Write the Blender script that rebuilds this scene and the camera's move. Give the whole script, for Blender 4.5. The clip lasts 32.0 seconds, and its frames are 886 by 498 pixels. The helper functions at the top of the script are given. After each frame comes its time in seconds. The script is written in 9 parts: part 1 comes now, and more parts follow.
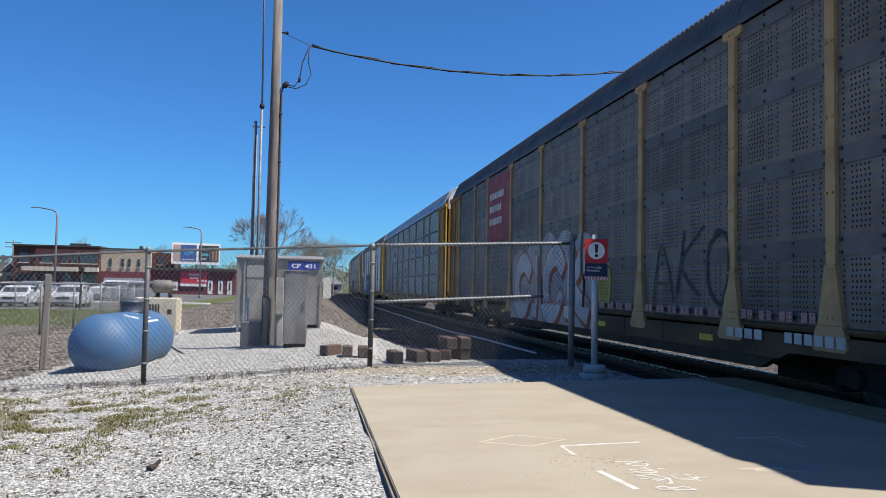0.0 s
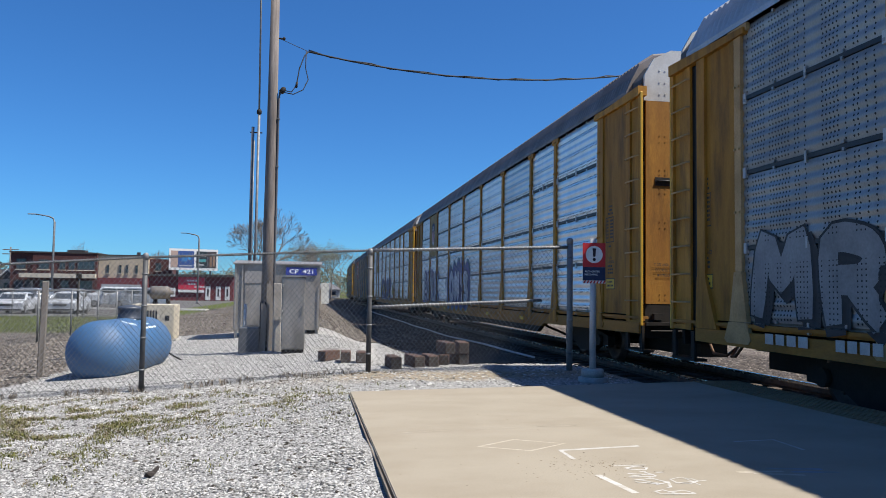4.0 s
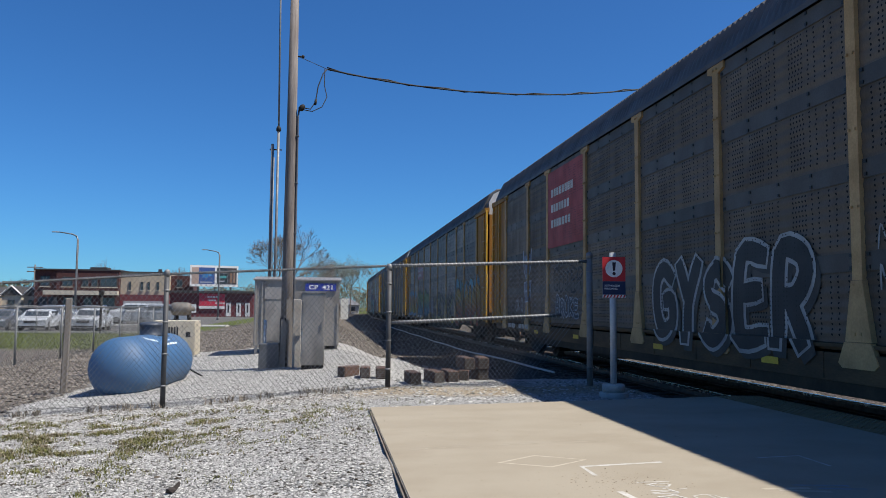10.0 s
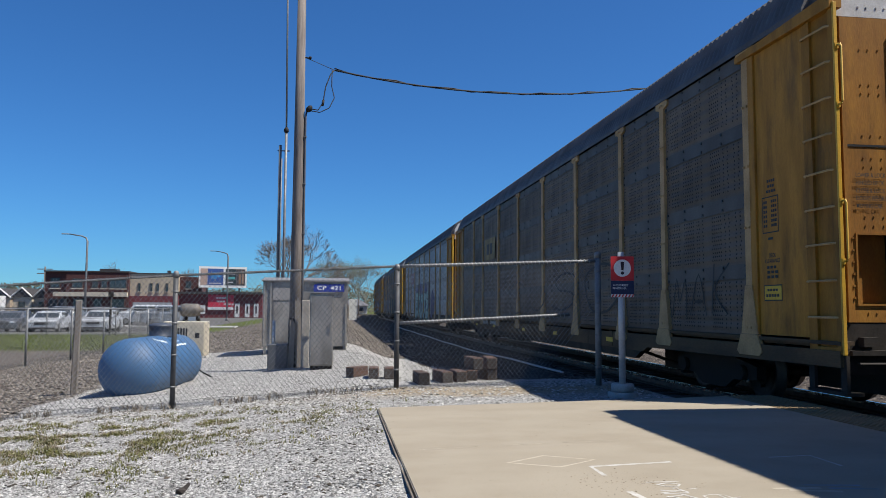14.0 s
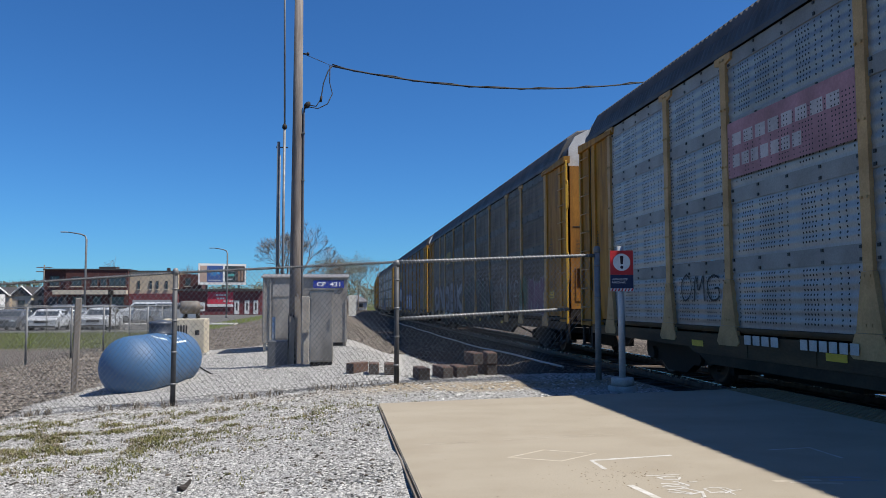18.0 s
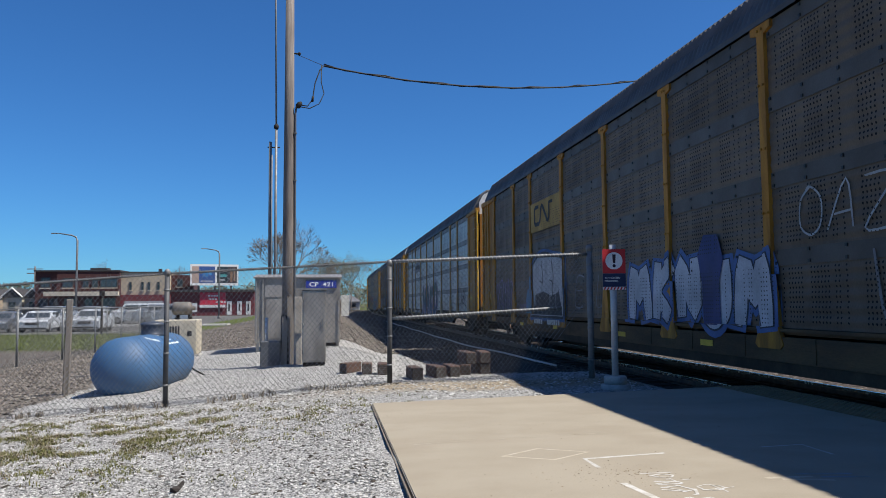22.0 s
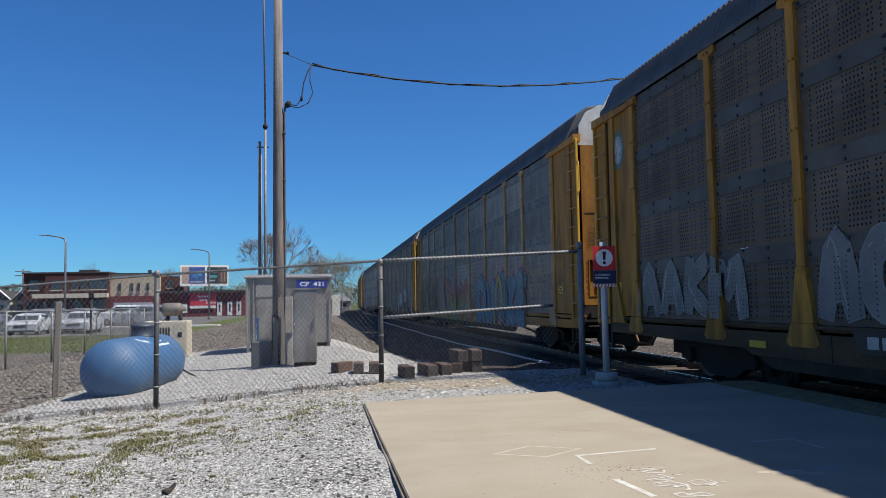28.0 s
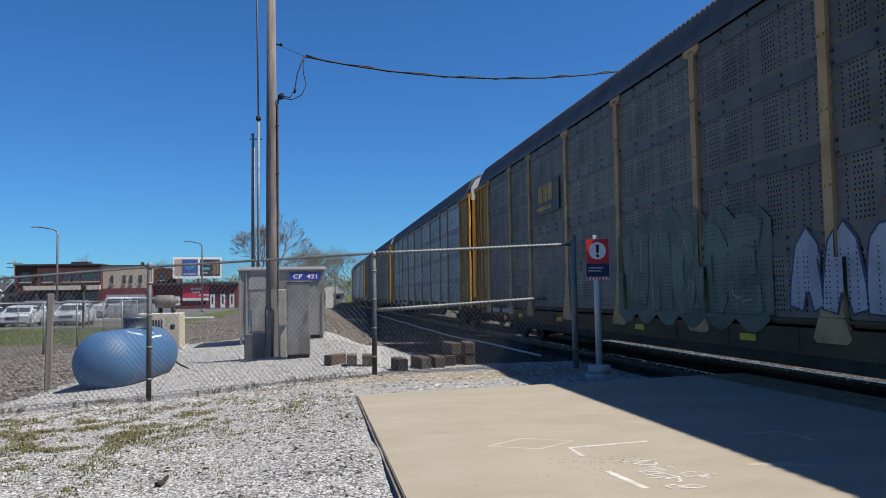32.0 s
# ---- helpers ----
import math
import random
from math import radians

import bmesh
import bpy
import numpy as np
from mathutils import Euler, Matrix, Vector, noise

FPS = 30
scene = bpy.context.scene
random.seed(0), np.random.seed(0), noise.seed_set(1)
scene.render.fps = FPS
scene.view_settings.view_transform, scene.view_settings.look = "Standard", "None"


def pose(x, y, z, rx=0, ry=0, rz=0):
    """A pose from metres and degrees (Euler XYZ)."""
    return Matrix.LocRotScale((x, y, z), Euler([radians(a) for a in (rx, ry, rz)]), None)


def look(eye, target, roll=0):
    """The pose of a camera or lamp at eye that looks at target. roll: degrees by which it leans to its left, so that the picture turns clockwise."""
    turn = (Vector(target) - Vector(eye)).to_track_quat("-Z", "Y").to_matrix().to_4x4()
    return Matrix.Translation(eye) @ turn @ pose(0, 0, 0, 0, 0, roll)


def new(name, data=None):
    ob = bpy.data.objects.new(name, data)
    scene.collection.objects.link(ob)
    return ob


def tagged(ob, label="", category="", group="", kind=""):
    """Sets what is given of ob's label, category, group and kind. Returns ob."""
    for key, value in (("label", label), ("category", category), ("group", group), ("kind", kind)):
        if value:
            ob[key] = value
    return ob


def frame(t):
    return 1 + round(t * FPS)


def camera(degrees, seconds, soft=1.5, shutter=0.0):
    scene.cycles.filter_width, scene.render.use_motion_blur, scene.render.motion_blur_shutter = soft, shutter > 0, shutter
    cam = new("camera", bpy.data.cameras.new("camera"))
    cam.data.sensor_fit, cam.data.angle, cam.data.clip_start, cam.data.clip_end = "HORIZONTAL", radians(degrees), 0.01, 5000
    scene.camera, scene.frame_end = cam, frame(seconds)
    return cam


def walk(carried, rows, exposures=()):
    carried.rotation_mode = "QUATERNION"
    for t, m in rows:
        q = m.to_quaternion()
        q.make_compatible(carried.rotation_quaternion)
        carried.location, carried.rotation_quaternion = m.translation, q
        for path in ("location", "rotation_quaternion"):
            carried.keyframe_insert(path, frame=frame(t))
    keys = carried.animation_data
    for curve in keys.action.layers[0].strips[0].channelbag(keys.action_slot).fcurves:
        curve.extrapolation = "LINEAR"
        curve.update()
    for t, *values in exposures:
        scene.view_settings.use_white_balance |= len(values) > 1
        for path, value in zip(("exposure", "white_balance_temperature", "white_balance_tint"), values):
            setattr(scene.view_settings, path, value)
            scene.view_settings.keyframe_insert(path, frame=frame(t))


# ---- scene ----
cam = camera(59.78, 32.0, 0.9)
EYE = (0.0, 0.0, 1.025)


def aim(t, yaw, pitch, roll):
    """A row of the path: yaw to the right of the track's way, pitch up, roll."""
    a, b = radians(yaw), radians(pitch)
    to = (EYE[0] + math.sin(a) * math.cos(b), EYE[1] + math.cos(a) * math.cos(b), EYE[2] + math.sin(b))
    return (t, look(EYE, to, roll))


PATH = [
    aim(0, 9.640, 2.941, 1.114),
    aim(0.5, 9.709, 2.954, 1.048),
    aim(1, 9.769, 2.968, 0.984),
    aim(1.5, 9.824, 2.998, 0.979),
    aim(2, 9.855, 3.026, 0.948),
    aim(2.5, 9.877, 3.072, 0.885),
    aim(3, 9.889, 3.151, 0.848),
    aim(3.5, 9.866, 3.217, 0.820),
    aim(5.5, 9.437, 3.559, 0.817),
    aim(6, 9.365, 3.633, 0.724),
    aim(6.5, 9.270, 3.713, 0.637),
    aim(7, 9.147, 3.808, 0.607),
    aim(7.5, 9.020, 3.924, 0.646),
    aim(8, 8.904, 4.028, 0.660),
    aim(8.5, 8.763, 4.109, 0.625),
    aim(9, 8.611, 4.206, 0.598),
    aim(9.5, 8.494, 4.315, 0.581),
    aim(10, 8.382, 4.395, 0.541),
    aim(10.5, 8.267, 4.431, 0.481),
    aim(11, 8.183, 4.438, 0.425),
    aim(11.5, 8.151, 4.428, 0.382),
    aim(12, 8.127, 4.421, 0.340),
    aim(12.5, 8.052, 4.429, 0.314),
    aim(13, 7.975, 4.426, 0.300),
    aim(13.5, 7.913, 4.411, 0.314),
    aim(14, 7.795, 4.405, 0.330),
    aim(14.5, 7.635, 4.398, 0.279),
    aim(16.5, 7.406, 4.320, 0.070),
    aim(17, 7.563, 4.240, -0.012),
    aim(17.5, 7.712, 4.149, -0.068),
    aim(18, 7.851, 4.064, -0.089),
    aim(18.5, 7.987, 4.012, -0.124),
    aim(19, 8.119, 3.993, -0.174),
    aim(19.5, 8.210, 3.989, -0.226),
    aim(20, 8.247, 3.993, -0.272),
    aim(20.5, 8.272, 3.999, -0.291),
    aim(21, 8.312, 4.011, -0.311),
    aim(21.5, 8.355, 4.027, -0.351),
    aim(22, 8.400, 4.023, -0.414),
    aim(22.5, 8.462, 4.002, -0.474),
    aim(23, 8.533, 3.982, -0.517),
    aim(23.5, 8.601, 3.971, -0.582),
    aim(24, 8.671, 3.972, -0.672),
    aim(24.5, 8.733, 3.964, -0.769),
    aim(25, 8.786, 3.949, -0.847),
    aim(25.5, 8.880, 3.951, -0.887),
    aim(27.5, 9.056, 3.917, -0.987),
    aim(28, 9.100, 3.904, -0.973),
    aim(28.5, 9.136, 3.868, -0.988),
    aim(29, 9.195, 3.827, -1.056),
    aim(29.5, 9.255, 3.798, -1.129),
    aim(30, 9.294, 3.776, -1.125),
    aim(30.5, 9.317, 3.730, -1.051),
    aim(31, 9.344, 3.637, -0.985),
    aim(31.5, 9.428, 3.511, -0.941),
    aim(32, 9.576, 3.353, -0.877),
]
walk(cam, PATH, ((0, 0.84), (1.0, 0.83), (3.5, 0.79), (6, 0.63), (9, 0.58), (32, 0.58)))

# ---------------------------------------------------------------- light
HAZE = 0.21
world = bpy.data.worlds.new("sky")
world.use_nodes = True
scene.world = world
_n = world.node_tree.nodes
_sky = _n.new("ShaderNodeTexSky")
_sky.sky_type = "NISHITA"
_sky.sun_disc = False
_sky.sun_elevation = radians(57.8)
_sky.sun_rotation = radians(113)
_sky.altitude = 200
_sky.air_density = 1.0
_sky.dust_density = 0.0
_sky.ozone_density = 2.0
_tint = _n.new("ShaderNodeMix")
_tint.data_type, _tint.blend_type = "RGBA", "MULTIPLY"
_tint.inputs[0].default_value = 1.0
_tint.inputs[7].default_value = (0.395, 1.0, 1.72, 1)
world.node_tree.links.new(_sky.outputs[0], _tint.inputs[6])
# the pale glow of haze round the sun
_haze = _n.new("ShaderNodeTexSky")
_haze.sky_type = "NISHITA"
_haze.sun_disc = False
_haze.sun_elevation = radians(57.8)
_haze.sun_rotation = radians(113)
_haze.altitude = 200
_haze.air_density = 0.0
_haze.dust_density = 3.0
_haze.ozone_density = 0.0
_both = _n.new("ShaderNodeMix")
_both.data_type, _both.blend_type = "RGBA", "ADD"
_both.inputs[0].default_value = HAZE
world.node_tree.links.new(_tint.outputs[2], _both.inputs[6])
world.node_tree.links.new(_haze.outputs[0], _both.inputs[7])
world.node_tree.links.new(_both.outputs[2], _n["Background"].inputs[0])
_n["Background"].inputs[1].default_value = 0.0440

sun_data = bpy.data.lights.new("sun", "SUN")
sun_data.energy = 4.95
sun_data.angle = radians(0.53)
sun_data.color = (1.0, 0.955, 0.88)
sun = new("sun", sun_data)
sun.matrix_world = look((0.578 * 60, -0.25 * 60, 60), (0, 0, 0))

# ---------------------------------------------------------------- materials
MATS = {}


def mat(name, c1, c2=None, rough=0.7, metal=0.0, scale=6.0, grain=60.0, bump=0.15, bump_d=0.01, vary=0.12, stain=None,
        stain_scale=1.2, stain_amt=0.5, stretch=None, spec=0.5):
    """A two-scale procedural surface: broad patches of c1 and c2, fine grain, stains, bump and a small change from piece to piece."""
    if name in MATS:
        return MATS[name]
    m = bpy.data.materials.new(name)
    m.use_nodes = True
    nt = m.node_tree
    b = nt.nodes["Principled BSDF"]
    tc = nt.nodes.new("ShaderNodeTexCoord")
    vec = tc.outputs["Object"]
    if stretch:
        mp = nt.nodes.new("ShaderNodeMapping")
        mp.inputs["Scale"].default_value = stretch
        nt.links.new(vec, mp.inputs[0])
        vec = mp.outputs[0]
    n1 = nt.nodes.new("ShaderNodeTexNoise")
    n1.inputs["Scale"].default_value = scale
    n1.inputs["Detail"].default_value = 6
    nt.links.new(vec, n1.inputs["Vector"])
    n2 = nt.nodes.new("ShaderNodeTexNoise")
    n2.inputs["Scale"].default_value = grain
    n2.inputs["Detail"].default_value = 3
    nt.links.new(vec, n2.inputs["Vector"])
    c2 = c2 or tuple(v * 0.75 for v in c1)
    ramp = nt.nodes.new("ShaderNodeValToRGB")
    ramp.color_ramp.elements[0].position, ramp.color_ramp.elements[1].position = 0.36, 0.66
    ramp.color_ramp.elements[0].color, ramp.color_ramp.elements[1].color = (*c1, 1), (*c2, 1)
    nt.links.new(n1.outputs[0], ramp.inputs[0])
    col = ramp.outputs[0]
    if stain:
        n3 = nt.nodes.new("ShaderNodeTexNoise")
        n3.inputs["Scale"].default_value = stain_scale
        n3.inputs["Detail"].default_value = 8
        n3.inputs["Roughness"].default_value = 0.65
        nt.links.new(vec, n3.inputs["Vector"])
        mr = nt.nodes.new("ShaderNodeMapRange")
        mr.inputs[1].default_value, mr.inputs[2].default_value = 0.48, 0.72
        mr.inputs[3].default_value, mr.inputs[4].default_value = 0.0, stain_amt
        nt.links.new(n3.outputs[0], mr.inputs[0])
        mx = nt.nodes.new("ShaderNodeMix")
        mx.data_type = "RGBA"
        nt.links.new(mr.outputs[0], mx.inputs[0])
        nt.links.new(col, mx.inputs[6])
        mx.inputs[7].default_value = (*stain, 1)
        col = mx.outputs[2]
    oi = nt.nodes.new("ShaderNodeObjectInfo")
    ad = nt.nodes.new("ShaderNodeMath")
    ad.operation = "MULTIPLY_ADD"
    ad.inputs[1].default_value, ad.inputs[2].default_value = 2 * vary, 1 - vary
    nt.links.new(oi.outputs["Random"], ad.inputs[0])
    gr = nt.nodes.new("ShaderNodeMath")
    gr.operation = "MULTIPLY_ADD"
    gr.inputs[1].default_value, gr.inputs[2].default_value = 0.5, 0.75
    nt.links.new(n2.outputs[0], gr.inputs[0])
    pr = nt.nodes.new("ShaderNodeMath")
    pr.operation = "MULTIPLY"
    nt.links.new(ad.outputs[0], pr.inputs[0])
    nt.links.new(gr.outputs[0], pr.inputs[1])
    hs = nt.nodes.new("ShaderNodeHueSaturation")
    nt.links.new(col, hs.inputs["Color"])
    nt.links.new(pr.outputs[0], hs.inputs["Value"])
    nt.links.new(hs.outputs[0], b.inputs["Base Color"])
    b.inputs["Metallic"].default_value = metal
    b.inputs["Specular IOR Level"].default_value = spec
    rr = nt.nodes.new("ShaderNodeMath")
    rr.operation = "MULTIPLY_ADD"
    rr.inputs[1].default_value, rr.inputs[2].default_value = 0.3, rough - 0.15
    rr.use_clamp = True
    nt.links.new(n1.outputs[0], rr.inputs[0])
    nt.links.new(rr.outputs[0], b.inputs["Roughness"])
    if bump:
        bp = nt.nodes.new("ShaderNodeBump")
        bp.inputs["Strength"].default_value = bump
        bp.inputs["Distance"].default_value = bump_d
        nt.links.new(n2.outputs[0], bp.inputs["Height"])
        nt.links.new(bp.outputs[0], b.inputs["Normal"])
    m["col"] = hs.name
    MATS[name] = m
    return m


def math_node(nt, op, a, b=None, c=None):
    n = nt.nodes.new("ShaderNodeMath")
    n.operation = op
    for i, v in enumerate((a, b, c)):
        if v is None:
            continue
        if isinstance(v, (int, float)):
            n.inputs[i].default_value = v
        else:
            nt.links.new(v, n.inputs[i])
    return n.outputs[0]


def add_holes(m, dy, dz, r, z0, period, duty, keep=0.0, floor=-1.0):
    """Rows of punched holes in a sheet, in groups of rows, over the panel's own y and z."""
    nt = m.node_tree
    tc = nt.nodes.new("ShaderNodeTexCoord")
    sp = nt.nodes.new("ShaderNodeSeparateXYZ")
    nt.links.new(tc.outputs["Object"], sp.inputs[0])
    fz0 = math_node(nt, "DIVIDE", sp.outputs[2], dz)
    row = math_node(nt, "FLOOR", fz0)
    half = math_node(nt, "MULTIPLY", math_node(nt, "MODULO", row, 2.0), 0.0 if keep else 0.5)
    fy = math_node(nt, "SUBTRACT", math_node(nt, "FRACT", math_node(nt, "ADD", math_node(nt, "DIVIDE", sp.outputs[1], dy), half)), 0.5)
    fz = math_node(nt, "SUBTRACT", math_node(nt, "FRACT", fz0), 0.5)
    d2 = math_node(nt, "ADD", math_node(nt, "POWER", math_node(nt, "MULTIPLY", fy, dy), 2.0),
                   math_node(nt, "POWER", math_node(nt, "MULTIPLY", fz, dz), 2.0))
    dot = math_node(nt, "LESS_THAN", d2, r * r)
    band = math_node(nt, "LESS_THAN", math_node(nt, "FRACT", math_node(nt, "DIVIDE", math_node(nt, "SUBTRACT", sp.outputs[2], z0), period)), duty)
    hole = math_node(nt, "MULTIPLY", dot, band)
    # some columns are left unpunched, so that the rest stand in clusters
    wn = nt.nodes.new("ShaderNodeTexWhiteNoise")
    wn.noise_dimensions = "1D"
    nt.links.new(math_node(nt, "FLOOR", math_node(nt, "DIVIDE", sp.outputs[1], dy)), wn.inputs["W"])
    hole = math_node(nt, "MULTIPLY", hole, math_node(nt, "GREATER_THAN", wn.outputs[0], keep))
    hole = math_node(nt, "MULTIPLY", hole, math_node(nt, "GREATER_THAN", sp.outputs[2], floor))
    b = nt.nodes["Principled BSDF"]
    src = nt.nodes[m["col"]].outputs[0]
    mx = nt.nodes.new("ShaderNodeMix")
    mx.data_type = "RGBA"
    nt.links.new(hole, mx.inputs[0])
    nt.links.new(src, mx.inputs[6])
    mx.inputs[7].default_value = (0.008, 0.008, 0.009, 1)
    nt.links.new(mx.outputs[2], b.inputs["Base Color"])
    return m


def flat(name, c, rough=0.6, metal=0.0, vary=0.05):
    return mat(name, c, tuple(v * 0.85 for v in c), rough, metal, scale=9, grain=120, bump=0.05, vary=vary)


# ---------------------------------------------------------------- mesh helpers
def box(bm, x0, x1, y0, y1, z0, z1, m=None):
    vs = [bm.verts.new((x, y, z)) for x in (x0, x1) for y in (y0, y1) for z in (z0, z1)]
    if m is not None:
        for v in vs:
            v.co = m @ v.co
    for f in ((0, 1, 3, 2), (4, 6, 7, 5), (0, 4, 5, 1), (2, 3, 7, 6), (0, 2, 6, 4), (1, 5, 7, 3)):
        bm.faces.new([vs[i] for i in f])
    return vs


def tube(bm, pts, r, n=8, r2=None, caps=True):
    """A round bar along points, with its radius going from r to r2."""
    pts = [Vector(p) for p in pts]
    rings = []
    r2 = r if r2 is None else r2
    for i, p in enumerate(pts):
        d = (pts[min(i + 1, len(pts) - 1)] - pts[max(i - 1, 0)]).normalized()
        a = d.orthogonal().normalized() if abs(d.z) < 0.99 else Vector((1, 0, 0))
        if abs(d.z) < 0.99:
            a = d.cross(Vector((0, 0, 1))).normalized()
        b = d.cross(a).normalized()
        rr = r + (r2 - r) * i / max(1, len(pts) - 1)
        rings.append([bm.verts.new(p + (a * math.cos(t) + b * math.sin(t)) * rr) for t in [2 * math.pi * k / n for k in range(n)]])
    for A, B in zip(rings, rings[1:]):
        for k in range(n):
            f = bm.faces.new((A[k], A[(k + 1) % n], B[(k + 1) % n], B[k]))
            f.smooth = n > 5
    if caps:
        bm.faces.new(rings[0][::-1])
        bm.faces.new(rings[-1])


def lathe(bm, profile, n=24, m=None, smooth=True):
    """A turned shape about z from (radius, height) pairs."""
    rings = []
    for r, z in profile:
        ring = [bm.verts.new((r * math.cos(2 * math.pi * k / n), r * math.sin(2 * math.pi * k / n), z)) for k in range(n)]
        if m is not None:
            for v in ring:
                v.co = m @ v.co
        rings.append(ring)
    for A, B in zip(rings, rings[1:]):
        for k in range(n):
            f = bm.faces.new((A[k], A[(k + 1) % n], B[(k + 1) % n], B[k]))
            f.smooth = smooth
    bm.faces.new(rings[0][::-1])
    bm.faces.new(rings[-1])


def bevelled(bm, w=0.01, seg=1):
    bmesh.ops.bevel(bm, geom=bm.edges[:], offset=w, segments=seg, affect="EDGES", clamp_overlap=True)
    return bm


def prism(bm, poly, x0, x1):
    """A plate from a (y, z) outline between x0 and x1."""
    a = [bm.verts.new((x0, y, z)) for y, z in poly]
    b = [bm.verts.new((x1, y, z)) for y, z in poly]
    bm.faces.new(a)
    bm.faces.new(b[::-1])
    for i in range(len(poly)):
        j = (i + 1) % len(poly)
        bm.faces.new((a[j], a[i], b[i], b[j]))


def mesh_of(name, bm, material):
    bmesh.ops.recalc_face_normals(bm, faces=bm.faces[:])
    me = bpy.data.meshes.new(name)
    bm.to_mesh(me)
    bm.free()
    me.materials.append(material)
    return me


def part(name, bm, material, parent, label=""):
    me = bm if isinstance(bm, bpy.types.Mesh) else mesh_of(name, bm, material)
    ob = new(name, me)
    ob.parent = parent
    if label:
        ob["label"] = label
    return ob


def thing(name, m, label, category, group="", kind=""):
    ob = new(name)
    ob.matrix_world = m
    ob.empty_display_size = 0.2
    return tagged(ob, label, category, group, kind)


def solid(name, bm, material, m, label, category, group="", kind=""):
    ob = new(name, mesh_of(name, bm, material))
    ob.matrix_world = m
    return tagged(ob, label, category, group, kind)


def raw_mesh(name, verts, faces, material, smooth=False):
    me = bpy.data.meshes.new(name)
    me.from_pydata(verts, [], faces)
    if smooth:
        me.polygons.foreach_set("use_smooth", [True] * len(me.polygons))
    me.materials.append(material)
    return me


def text_mesh(name, body, material, width, height, place, bold=0.0, shear=0.0):
    """Lettering as a mesh, fitted to width x height; place(u, v) turns flat letters into space."""
    cu = bpy.data.curves.new(name, "FONT")
    cu.body, cu.offset, cu.shear, cu.resolution_u = body, bold, shear, 3
    tmp = new(name, cu)
    me = bpy.data.meshes.new_from_object(tmp.evaluated_get(bpy.context.evaluated_depsgraph_get()))
    bpy.data.objects.remove(tmp)
    bpy.data.curves.remove(cu)
    co = np.array([v.co[:] for v in me.vertices])
    lo, hi = co.min(0), co.max(0)
    for v, c in zip(me.vertices, co):
        v.co = place((c[0] - lo[0]) / (hi[0] - lo[0]) * width, (c[1] - lo[1]) / (hi[1] - lo[1]) * height)
    me.materials.clear()
    me.materials.append(material)
    return me

# ---------------------------------------------------------------- the ground
def ground_z(x, y):
    """The lie of the land: level by the platform, falling gently away from the track, and the track bed beside it."""
    if x < 1.0:
        z = max(-0.70, -0.09 + 0.07 * (x - 1.0))
    elif x < 4.3:
        z = -0.09
    elif x < 5.5:
        z = -0.09 - 0.36 * (x - 4.3) / 1.2
    else:
        z = -0.45
    if 0.2 < x < 5.6 and y > 12.2:
        a = min(1.0, (x - 0.2) / 1.7)
        b = min(1.0, max(0.0, (5.1 - x) / 1.1))
        low = float(np.interp(y, (12.2, 14.0, 19.0, 27.0), (-0.09, -0.33, -0.46, -0.66)))
        z = min(z, z + (low - z) * a * a * (3 - 2 * a) * b)
    if x < 0.52 and y < 9.5:
        z += 0.105 * math.exp(-((x - 0.42) / 0.9) ** 2) * min(1.0, max(0.0, (9.5 - y) / 1.5))
    return z


